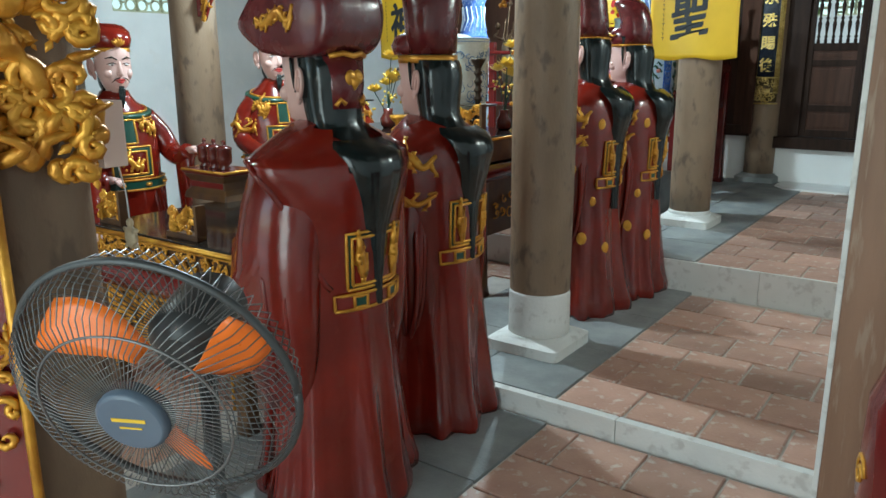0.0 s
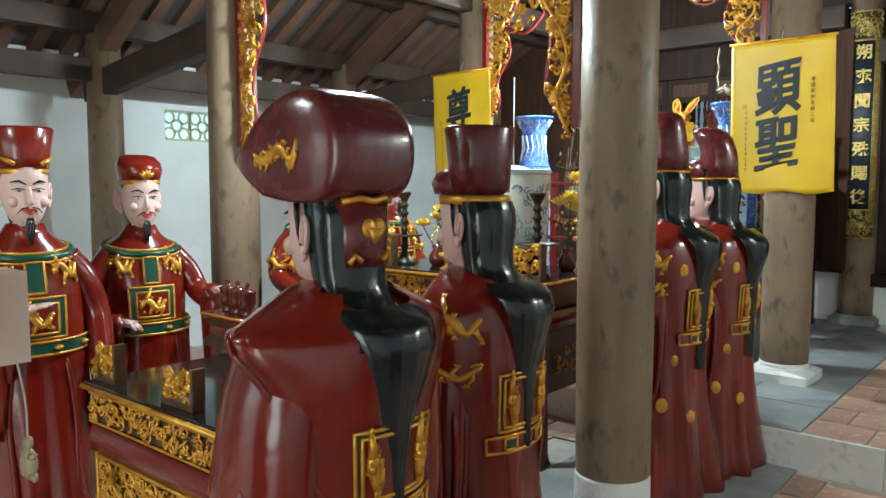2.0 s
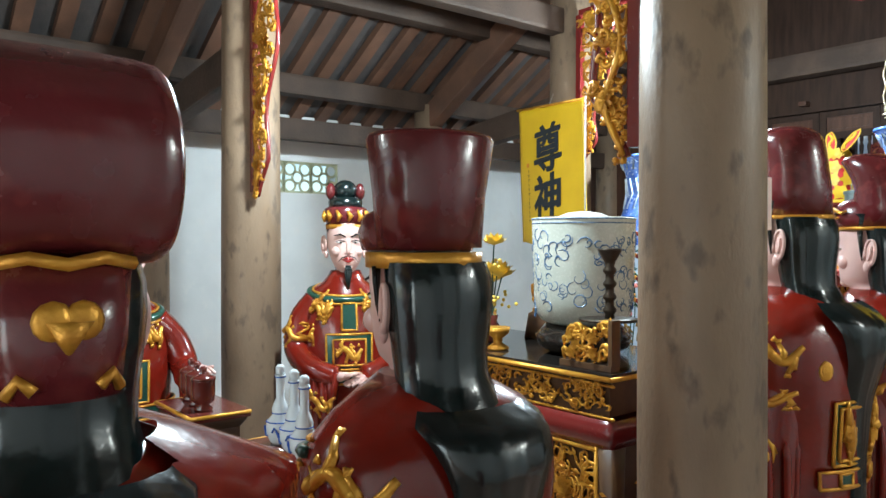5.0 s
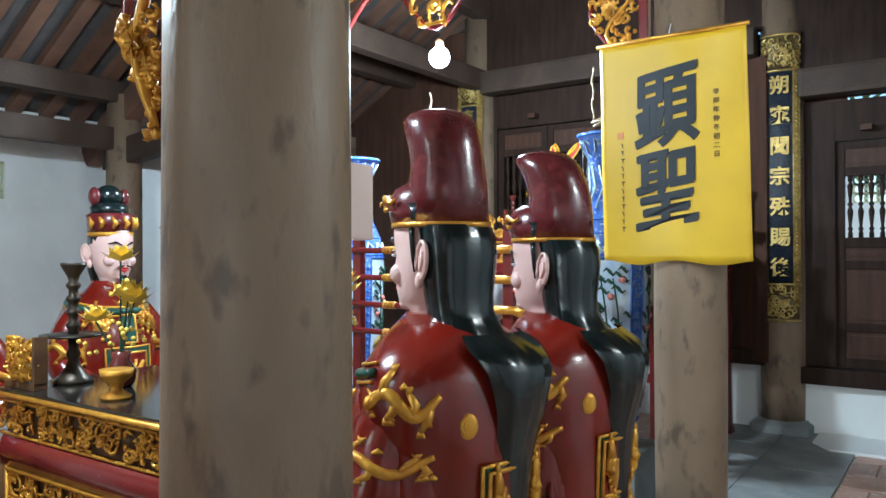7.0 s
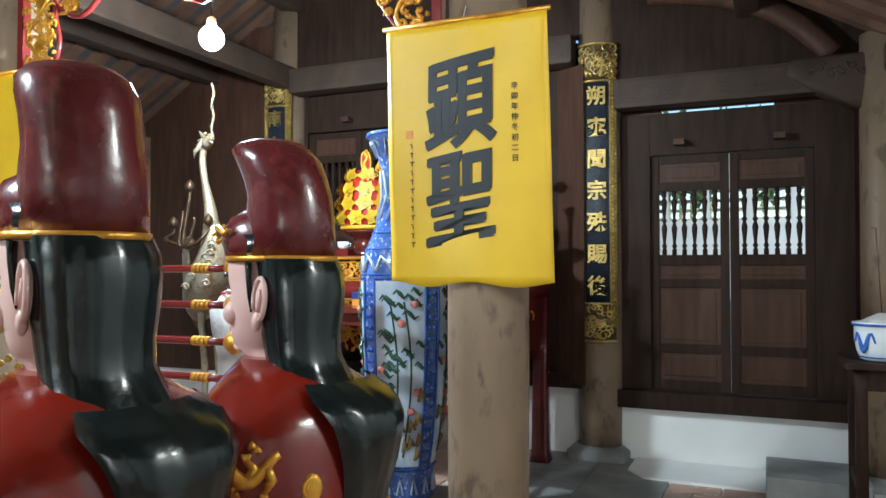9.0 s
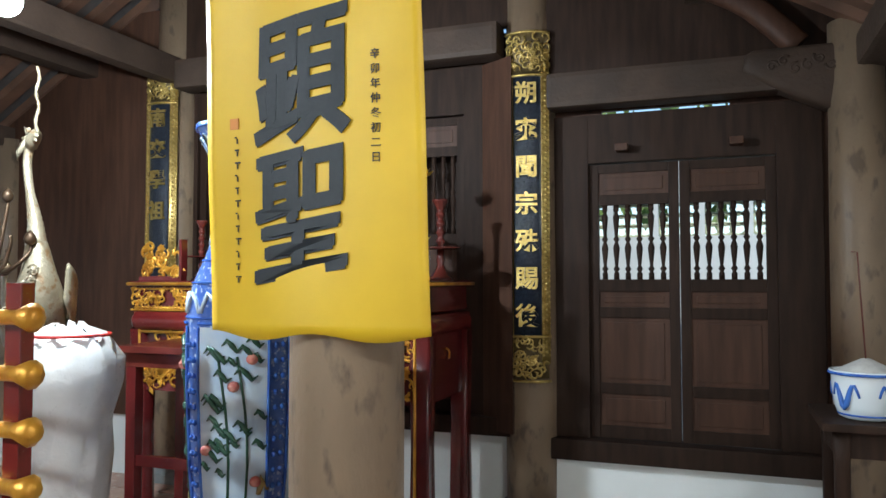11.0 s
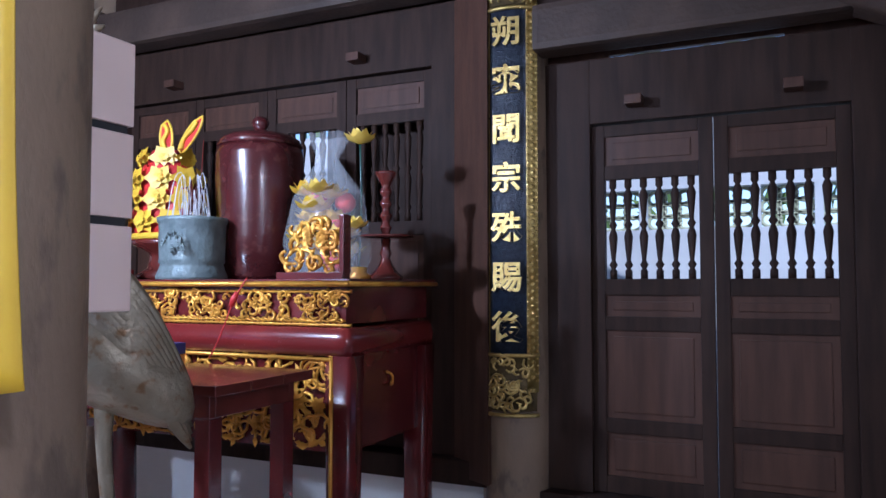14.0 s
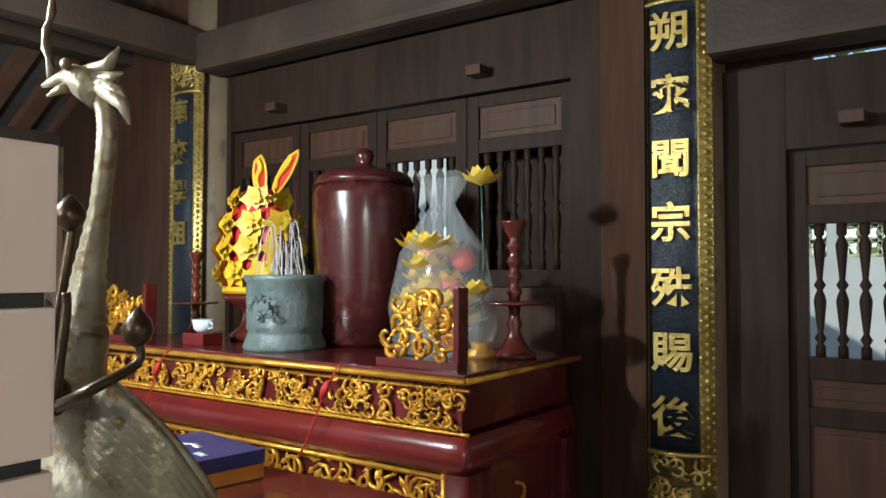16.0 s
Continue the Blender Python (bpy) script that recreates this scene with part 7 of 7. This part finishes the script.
    for k2, q in enumerate(((-0.075, -0.08, 1.53), (0.19, -0.06, 1.52), (-0.02, -0.13, 1.56), (0.04, -0.1, 1.72), (0.07, -0.12, 1.6), (0.0, -0.13, 1.5))):
        foot = (0.03 + 0.02 * (k2 % 3), -0.13, 1.4)
        mid = (foot[0] * 0.4 + q[0] * 0.8, -0.14, 1.42 + 0.02 * (k2 % 2))
        tube(b, spline([foot, mid, (q[0], q[1], q[2] - 0.04), q], 4), [0.012, 0.011, 0.011, 0.01, 0.01, 0.01, 0.009, 0.009, 0.009, 0.008, 0.008, 0.008, 0.008], 7)
    ball(b, (0.03, -0.12, 1.42), (0.045, 0.03, 0.035), 0, 10, 6)
    st = part("lotus_stem", b, M_BUD, r, "dark bronze lotus spray")
    for q in ((-0.075, -0.08, 1.53), (0.19, -0.06, 1.52), (0.04, -0.1, 1.72)):
        b = mb()
        lathe(b, [(0.006, -0.012), (0.022, 0.0), (0.027, 0.016), (0.022, 0.034), (0.01, 0.048), (0.002, 0.056)], 12)
        bmesh.ops.translate(b, verts=b.verts, vec=q)
        part("bud", b, M_BUD, st)
    return r


M_BUD = mat("brown_bronze", (0.055, 0.03, 0.016), (0.11, 0.07, 0.04), 0.32, metal=0.7, scale=9, bump=0.15)
crane(-2.395, 6.42, 1, "worn brown bronze crane standing on a turtle")
crane(-3.71, 6.42, -1, "worn brown bronze crane standing on a turtle")

# carved turtle charm hung on the column beside the box
M_CHARM = mat("pale_carved_wood", (0.5, 0.42, 0.28), (0.4, 0.32, 0.2), 0.5, scale=30, bump=0.2)
t = root("turtle_charm", (-1.615, 0.985, 1.06))
tagged(t, "small pale carved wooden turtle hung on a cord", "charm")
b = mb()
ball(b, (0, 0, 0.04), (0.022, 0.012, 0.028), 0, 12, 8)
part("shell", b, M_CHARM, t)
for dx, dz in ((-0.02, 0.06), (0.02, 0.06), (-0.019, 0.016), (0.019, 0.016)):
    b = mb()
    tube(b, [(dx * 0.7, 0, 0.04 + (dz - 0.04) * 0.7), (dx * 1.35, 0, dz)], [0.008, 0.004], 6)
    part("flipper", b, M_CHARM, t)
b = mb()
ball(b, (0, 0, 0.075), (0.009, 0.009, 0.012), 0, 8, 5)
part("head", b, M_CHARM, t)
b = mb()
tube(b, spline([(0, 0, 0.085), (-0.004, 0, 0.15), (-0.012, -0.01, 0.23)], 4), 0.0018, 5)
part("cord", b, M_STRING, t)


# small electrical boxes on the columns
def box_on_column(x, y, z, n, w=0.06, d=0.06, h=0.145):
    r = root("switch_box", (x, y, z))
    tagged(r, "off-white plastic electrical box fixed to a column", "electrical box", "electrical boxes")
    for i in range(n):
        b = mb()
        box(b, -w / 2, -d / 2, -i * (h + 0.014) - h, w / 2, d / 2, -i * (h + 0.014), 0, 0.004)
        part("casing", b, M_BOXW, r)
        if i:
            b = mb()
            box(b, -w / 2 + 0.008, -d / 2 + 0.008, -i * (h + 0.014) - 0.001, w / 2 - 0.008, d / 2 - 0.008, -i * (h + 0.014) + 0.015)
            part("spacer", b, M_DARKIRON, r)
    return r


box_on_column(-1.815, 5.915, 2.05, 3, 0.09, 0.15)
box_on_column(-1.67, 3.41, 1.71, 1, 0.05, 0.06, 0.135)
box_on_column(-1.66, 0.965, 1.42, 1, 0.1, 0.06, 0.15)

# hanging bulbs
# the last position is the added aisle bulb, out of view
for bx, by, bz in ((-3.16, 5.8, 2.64), (-3.05, 3.25, 2.63), (-3.05, 0.3, 2.7), (0.05, 4.6, 2.52)):
    r = root("hanging_bulb", (bx, by, bz))
    tagged(r, "bright white bulb hanging on a cord", "lamp", "hanging bulbs")
    b = mb()
    ball(b, (0, 0, 0.0), (0.058, 0.058, 0.058), 0, 16, 10)
    gb = part("glass", b, M_BULB, r)
    gb.visible_shadow = False
    b = mb()
    lathe(b, [(0.02, 0.055), (0.024, 0.062), (0.022, 0.09), (0.008, 0.1)], 14)
    part("socket", b, M_BOXW, r)
    b = mb()
    tube(b, [(0, 0, 0.1), (0, 0, roof_z(bx) - bz)], 0.004, 6)
    part("cord", b, M_DARKIRON, r)

# blue and white incense pot on its stand by the door
t = root("pot_stand", (-0.28, 7.16, Z2))
tagged(t, "dark brown wooden stand by the door", "table")
b = mb()
box(b, -0.2, -0.24, 0.82, 0.3, 0.24, 0.85, 0, 0.006)
part("tabletop", b, M_DOOR, t)
for sx in (-0.16, 0.2):
    for sy in (-0.2, 0.14):
        b = mb()
        loft(b, [(sx + 0.03, sy + 0.03, 0, 0.026, 0.026, 0.3), (sx + 0.03, sy + 0.03, 0.7, 0.026, 0.026, 0.3), (sx + 0.03, sy + 0.03, 0.819, 0.032, 0.032, 0.3)], 12)
        part("leg", b, M_DOOR, t)
for nm, q in (("apron", (-0.15, -0.19, 0.72, 0.24, -0.17, 0.82)), ("apron", (-0.15, -0.17, 0.72, -0.13, 0.18, 0.82)), ("stretcher", (-0.15, -0.18, 0.25, -0.13, 0.18, 0.3))):
    slab(nm, *q, M_DOOR, t, 0.003)
p = root("incense_pot", (-0.31, 7.08, Z2 + 0.85))
tagged(p, "blue and white porcelain incense pot full of ash", "pot")
b = mb()
lathe(b, [(0.075, 0), (0.095, 0.01), (0.11, 0.05), (0.118, 0.12), (0.12, 0.165), (0.126, 0.172), (0.126, 0.18), (0.112, 0.18), (0.108, 0.16)], 36)
part("bowl", b, M_PORC, p)
b = mb()
lathe(b, [(0.112, 0.172), (0.06, 0.2), (0.015, 0.222)], 24)
part("ash", b, M_ASH, p)
b = mb()
tube(b, [(0.0, 0, 0.2), (-0.02, 0.005, 0.62), (-0.04, 0.005, 0.622)], 0.003, 5)
part("incense_stick", b, M_CANS, p)
b = mb()
for a0 in (3.4, 4.9, 0.5, 2.0):
    pts = []
    for i in range(15):
        v = i / 14
        a, z = a0 + 0.95 * v, 0.09 + 0.042 * math.sin(v * 9.5)
        q = 0.1165
        pts.append((q * math.cos(a), q * math.sin(a), z))
    tube(b, pts, [0.004 + 0.007 * math.sin(math.pi * i / 14) for i in range(15)], 6)
tube(b, [(0.1262 * math.cos(a * 0.2), 0.1262 * math.sin(a * 0.2), 0.17) for a in range(33)], 0.006, 6)
tube(b, [(0.098 * math.cos(a * 0.2), 0.098 * math.sin(a * 0.2), 0.02) for a in range(33)], 0.004, 6)
part("blue_dragon", b, M_BLUE, p)
tagged(slab("stone_block", -0.82, 7.55, Z2, -0.3, 8.05, 0.43, M_STONE, None, 0.012), "low dark grey stone block on the upper floor", "stone")

# standing fan
f = root("standing_fan", (-0.895, 0.562, 0))
tagged(f, "grey wire-cage standing fan with orange blades", "fan")
fm = Matrix.Translation((0, 0, 1.065)) @ (Vector((0.327, -0.664, -0.249)).to_track_quat("Z", "Y").to_matrix().to_4x4())
R = 0.205
b = mb()
for k in range(96):
    a = 2 * math.pi * k / 96
    pts = [fm @ Vector((q * math.cos(a + 0.5 * (1 - q / R)), q * math.sin(a + 0.5 * (1 - q / R)), z)) for q, z in ((0.05, 0.065), (0.11, 0.067), (0.16, 0.058), (0.194, 0.034), (R, 0.0))]
    tube(b, pts, 0.0009, 4, 0, False)
for q, z in ((0.135, 0.064),):
    tube(b, [fm @ Vector((q * math.cos(a * 0.1), q * math.sin(a * 0.1), z)) for a in range(64)], 0.0022, 4)
part("front_grille", b, M_WIRE, f)
b = mb()
for k in range(72):
    a = 2 * math.pi * k / 72
    tube(b, [fm @ Vector((q * math.cos(a), q * math.sin(a), z)) for q, z in ((0.05, -0.09), (0.14, -0.085), (0.192, -0.05), (R, 0.0))], 0.0011, 4, 0, False)
part("rear_grille", b, M_WIRE, f)
b = mb()
tube(b, [fm @ Vector((R * math.cos(a * 0.1), R * math.sin(a * 0.1), 0)) for a in range(64)], 0.006, 8)
part("cage_rim", b, M_DARKPLASTIC, f)
for k in range(3):
    b = mb()
    a0 = 2 * math.pi * k / 3 + 0.1
    g = []
    for i in range(9):
        q = 0.04 + 0.14 * i / 8
        wd = 0.18 + 0.5 * math.sin(math.pi * min(1, i / 8 * 0.75 + 0.1))
        g.append([b.verts.new(fm @ Vector((q * math.cos(a0 + 0.45 * i / 8 + wd * (t - 0.5)), q * math.sin(a0 + 0.45 * i / 8 + wd * (t - 0.5)), -0.02 + 0.03 * (t - 0.5)))) for t in (0, 0.25, 0.5, 0.75, 1)])
    for r0, r1 in zip(g, g[1:]):
        for i in range(4):
            b.faces.new((r0[i], r0[i + 1], r1[i + 1], r1[i])).smooth = True
    bl = part("blade", b, M_BLADE, f, "orange plastic blade")
    bl.modifiers.new("thickness", "SOLIDIFY").thickness = 0.003
b = mb()
loft(b, [(0, 0, 0.05, 0.05, 0.05), (0, 0, 0.074, 0.05, 0.05), (0, 0, 0.079, 0.044, 0.044)], 32, m=fm)
part("badge", b, M_BADGE, f, "round grey-blue badge")
b = mb()
box(b, -0.024, 0.004, 0.0792, 0.024, 0.010, 0.08)
box(b, -0.016, -0.008, 0.0792, 0.016, -0.005, 0.08)
for v in b.verts:
    v.co = fm @ v.co
part("badge_print", b, M_YCARD, f)
b = mb()
loft(b, [(0, 0, -0.06, 0.03, 0.03), (0, 0, -0.09, 0.06, 0.06), (0, 0, -0.2, 0.055, 0.055), (0, 0, -0.23, 0.03, 0.03)], 20, m=fm)
part("motor", b, M_DARKPLASTIC, f)
b = mb()
back = fm @ Vector((0, 0, -0.15))
tube(b, [(back.x, back.y, 0.03), (back.x, back.y, 0.6), (back.x, back.y, back.z - 0.03)], [0.018, 0.016, 0.014], 12)
part("pole", b, M_DARKPLASTIC, f)
b = mb()
lathe(b, [(0.17, 0), (0.17, 0.015), (0.12, 0.03), (0.03, 0.05)], 28, 0, (back.x, back.y, 0))
part("base", b, M_DARKPLASTIC, f)

# gilt dragon and board on the near column
d = root("gilt_dragon_carving", (-1.57, 0.79, 1.3))
tagged(d, "gilt carved dragon fixed to the timber column", "carving")
b = mb()
for k2, (pts, rr) in enumerate((
    ([(0, -0.05, 0.0), (0.03, -0.02, 0.06), (0.02, 0.0, 0.12), (0.03, -0.03, 0.2), (0.03, -0.09, 0.26), (0.03, -0.12, 0.36)], 0.03),
    ([(0.02, 0.05, -0.02), (0.05, 0.07, 0.04), (0.03, 0.1, 0.07), (0.02, 0.08, 0.12), (0.03, 0.03, 0.1)], 0.028),
    ([(0.03, -0.05, 0.3), (0.06, -0.1, 0.36), (0.05, -0.16, 0.4), (0.04, -0.12, 0.46)], 0.035),
    ([(0.03, 0.0, 0.42), (0.05, 0.06, 0.46), (0.03, 0.1, 0.52), (0.03, 0.02, 0.56)], 0.04))):
    sp = spline(pts, 5)
    tube(b, sp, [rr * (0.4 + 0.6 * abs(math.sin(0.6 + i * 0.55))) for i in range(len(sp))], 9)
rg = random.Random(77)
for _ in range(22):
    y0, z0 = rg.uniform(-0.15, 0.12), rg.uniform(0.0, 0.55)
    tube(b, spline([(0.02, y0, z0), (0.06, y0 + rg.uniform(-0.04, 0.04), z0 + 0.03), (0.05, y0 + rg.uniform(-0.07, 0.07), z0 + rg.uniform(0.04, 0.09))], 3), [0.016, 0.018, 0.016, 0.013, 0.011, 0.008, 0.003], 6)
for zc in (0.06, 0.2, 0.34, 0.48):
    scrolls(b, 0.24, 0.2, rg, 16, 0.014, 0, Matrix.Translation((0.02, -0.02, zc)) @ pose(0, 0, 0, 0, 0, 62))
part("dragon", b, M_GOLD, d)
bd = root("gilt_board", (-1.585, 0.6, 0.3))
bd.rotation_euler = (0, 0, radians(50))
tagged(bd, "red board with gilt carved border on the column", "board")
b = mb()
box(b, -0.08, 0.0, 0, 0.08, 0.03, 1.1, 0, 0.004)
part("panel", b, M_REDGLOSS, bd)
b = mb()
for sx in (-0.08, 0.08):
    tube(b, [(sx, -0.004, 0), (sx, -0.004, 1.1)], 0.011, 8)
scrolls(b, 0.13, 1.05, random.Random(6), 46, 0.008, 0, Matrix.Translation((0, 0.0, 0.55)))
part("gilding", b, M_GOLD, bd)

# painted post and red lacquered stand at the aisle's edge
pz = root("door_post", (-0.19, 2.4, 0))
tagged(pz, "bare brown wooden post with peeling white edge", "post")
b = mb()
box(b, -0.085, -0.06, 0, 0.1, 0.06, 2.98, 0, 0.008)
part("timber", b, M_POST, pz)
b = mb()
box(b, -0.094, -0.064, 0, -0.078, 0.05, 2.97, 0, 0.004)
part("white_strip", b, M_LIME, pz)
sd = root("red_lacquered_stand", (0.1, 2.02, 0))
tagged(sd, "red lacquered round stand with gold medallions", "stand")
b = mb()
lathe(b, [(0.26, 0), (0.28, 0.05), (0.22, 0.16), (0.2, 0.3), (0.25, 0.45), (0.245, 0.7), (0.19, 0.86), (0.21, 0.92), (0.17, 1.0)], 28)
part("body", b, M_REDGLOSS, sd)
b = mb()
for a in range(8):
    g = a * math.pi / 4 + 0.3
    for z, q in ((0.52, 0.247), (0.12, 0.245)):
        pts = [(q * math.cos(g + 0.16 * (1 - i / 12) * math.cos(i * 0.9)), q * math.sin(g + 0.16 * (1 - i / 12) * math.cos(i * 0.9)), z + 0.05 * (1 - i / 12) * math.sin(i * 0.9)) for i in range(11)]
        tube(b, pts, 0.007, 5)
part("gold_medallions", b, M_GOLD, sd)

# plastic-wrapped bundle standing behind the sword rack
w = root("wrapped_bundle", (-3.15, 6.1, Z2))
tagged(w, "tall bundle wrapped in crumpled white plastic sheet", "bundle")
b = mb()
rg = random.Random(15)
rows = loft(b, [(0, 0, z, q, q * 0.9) for z, q in ((0, 0.15), (0.2, 0.16), (0.45, 0.14), (0.7, 0.16), (0.85, 0.17), (0.98, 0.2), (1.08, 0.19), (1.16, 0.13), (1.2, 0.06))], 26)
for row in rows:
    for v in row:
        v.co += Vector((rg.uniform(-0.018, 0.018), rg.uniform(-0.018, 0.018), rg.uniform(-0.015, 0.015)))
part("plastic_sheet", b, M_SHEET, w)
b = mb()
for z in (0.45, 1.16):
    tube(b, [(0.15 * math.cos(a * 0.4), 0.14 * math.sin(a * 0.4), z) for a in range(17)], 0.006, 5)
part("red_tie", b, M_RED, w)

# red tassels on the rear altar and a small carved turtle on a cord
for tx, tz in ((-2.62, 1.6), (-3.45, 1.6)):
    r = root("red_tassel", (tx, 7.262, tz))
    tagged(r, "small red tassel on a cord hung from the altar edge", "tassel", "altar tassels")
    b = mb()
    tube(b, spline([(0.05, 0.0, 0.06), (0.03, -0.012, 0.02), (0, -0.016, -0.03), (-0.06, -0.016, -0.16), (-0.11, -0.014, -0.24)], 4), 0.003, 5)
    part("cord", b, M_RED, r)
    b = mb()
    tube(b, [(0.02, -0.018, 0.005), (0.006, -0.02, -0.02), (-0.004, -0.02, -0.045)], [0.008, 0.013, 0.01], 8)
    part("tuft", b, M_RED, r)

# ---- floor pieces ----
def tile_mesh(name, w, d, h, material, bev=0.004):
    me = bpy.data.meshes.new(name)
    bm2 = bmesh.new()
    box(bm2, -w / 2, -d / 2, -h, w / 2, d / 2, -bev)
    top = [bm2.verts.new((sx * (w / 2 - bev), sy * (d / 2 - bev), 0)) for sx, sy in ((-1, -1), (1, -1), (1, 1), (-1, 1))]
    low = [v for v in bm2.verts if abs(v.co.z + bev) < 1e-6]
    low = sorted(low, key=lambda v: math.atan2(v.co.y, v.co.x))
    top.sort(key=lambda v: math.atan2(v.co.y, v.co.x))
    for i in range(4):
        bm2.faces.new((low[i], low[(i + 1) % 4], top[(i + 1) % 4], top[i]))
    bm2.faces.new(top)
    bm2.to_mesh(me)
    bm2.free()
    me.materials.append(material)
    return me


TILE = 0.3
rg = random.Random(99)
ME_TILE = [tile_mesh("floor_tile", TILE - 0.012, TILE - 0.012 - 0.003 * k, 0.03, M_TILE, 0.003 + 0.001 * k) for k in range(3)]
FLOORS = {o.name: o for o in scene.objects if o.name.startswith("floor_")}


def lay_tiles(parent, x0, x1, y0, y1, z):
    rows = int((y1 - y0) / TILE)
    for j in range(rows):
        x = x0 + TILE / 2 - (TILE / 2 if j % 2 else 0)
        while x < x1 + 0.01:
            lo, hi = max(x - TILE / 2, x0), min(x + TILE / 2, x1)
            if hi - lo > 0.05:
                ob = new("tile", rg.choice(ME_TILE))
                ob.parent = parent
                ob.location = ((lo + hi) / 2, y0 + TILE * (j + 0.5), z - 0.012 + 0.012 + rg.uniform(-0.002, 0.001))
                ob.scale = ((hi - lo) / TILE, 1, 1)
                ob.rotation_euler = (rg.uniform(-0.003, 0.003), rg.uniform(-0.003, 0.003), rg.uniform(-0.006, 0.006))
            x += TILE


lay_tiles(FLOORS["floor_low"], -1.35, EAST, 0.25, STEP1 - 0.03, 0.0)
lay_tiles(FLOORS["floor_middle"], -1.35, EAST, STEP1 + 0.035, STEP2 - 0.005, Z1)
lay_tiles(FLOORS["floor_upper"], -1.35, EAST, STEP2 + 0.0, NORTH - 0.02, Z2)
# the rest of the tiling, further off
for nm, x0, x1, y0, y1, z in (("floor_low", WEST, -2.35, SOUTH, STEP1 - 0.03, 0.0), ("floor_low", -1.35, EAST, SOUTH, 0.25, 0.0), ("floor_middle", WEST, -2.35, STEP1 + 0.035, STEP2, Z1), ("floor_upper", WEST, -2.35, STEP2, NORTH - 0.02, Z2)):
    b = bmesh.new()
    ny, nx = int((y1 - y0) / TILE), int((x1 - x0) / TILE)
    for j in range(ny):
        for i in range(nx):
            ax = x0 + TILE * i + (0.15 if j % 2 else 0)
            box(b, ax + 0.006, y0 + TILE * j + 0.006, z - 0.02, min(ax + TILE - 0.006, x1), y0 + TILE * (j + 1) - 0.006, z - rg.uniform(0, 0.002))
    tagged(part("tiling", b, M_TILE, FLOORS[nm]), kind="stuff")
# grey stone border under the row of statues, and whitewashed step edges
for nm, y0, y1, z in (("floor_low", SOUTH, STEP1 - 0.03, 0.0), ("floor_middle", STEP1 + 0.035, STEP2, Z1), ("floor_upper", STEP2, NORTH - 0.02, Z2)):
    n = max(1, round((y1 - y0) / 0.55))
    for i in range(n):
        for xa, xb in ((-2.35, -1.83), (-1.824, -1.356)):
            b = bmesh.new()
            box(b, xa, y0 + (y1 - y0) * i / n + 0.004, z - 0.03, xb, y0 + (y1 - y0) * (i + 1) / n - 0.004, z + 0.003, 0, 0.004)
            part("stone_slab", b, M_STONE, FLOORS[nm])
for nm, y, z0, z1, d in (("floor_middle", STEP1, -0.02, Z1 + 0.002, 0.03), ("floor_upper", STEP2, Z1 - 0.02, Z2 - 0.004, 0.012)):
    x = WEST
    while x < EAST:
        L = rg.uniform(0.9, 1.3)
        b = bmesh.new()
        box(b, x, y - 0.012, z0, min(x + L, EAST) - 0.003, y + d, z1, 0, 0.005)
        part("step_edge", b, M_LIME, FLOORS[nm])
        x += L

# limewashed footing in front of the door wall, with a cut corner
b = bmesh.new()
foot = [(-1.62, NORTH - 0.034), (-1.62, 7.9), (-1.5, 7.74), (EAST - 0.004, 7.74), (EAST - 0.004, NORTH - 0.034)]
lo = [b.verts.new((x, y, Z2 - 0.01)) for x, y in foot]
hi = [b.verts.new((x, y, Z2 + 0.016)) for x, y in foot]
b.faces.new(hi)
b.faces.new(lo[::-1])
for i in range(5):
    b.faces.new((lo[i], lo[(i + 1) % 5], hi[(i + 1) % 5], hi[i]))
bmesh.ops.recalc_face_normals(b, faces=b.faces)
setting(finish("footing", b, M_LITWHITE), "white limewashed footing at the door wall", "footing")
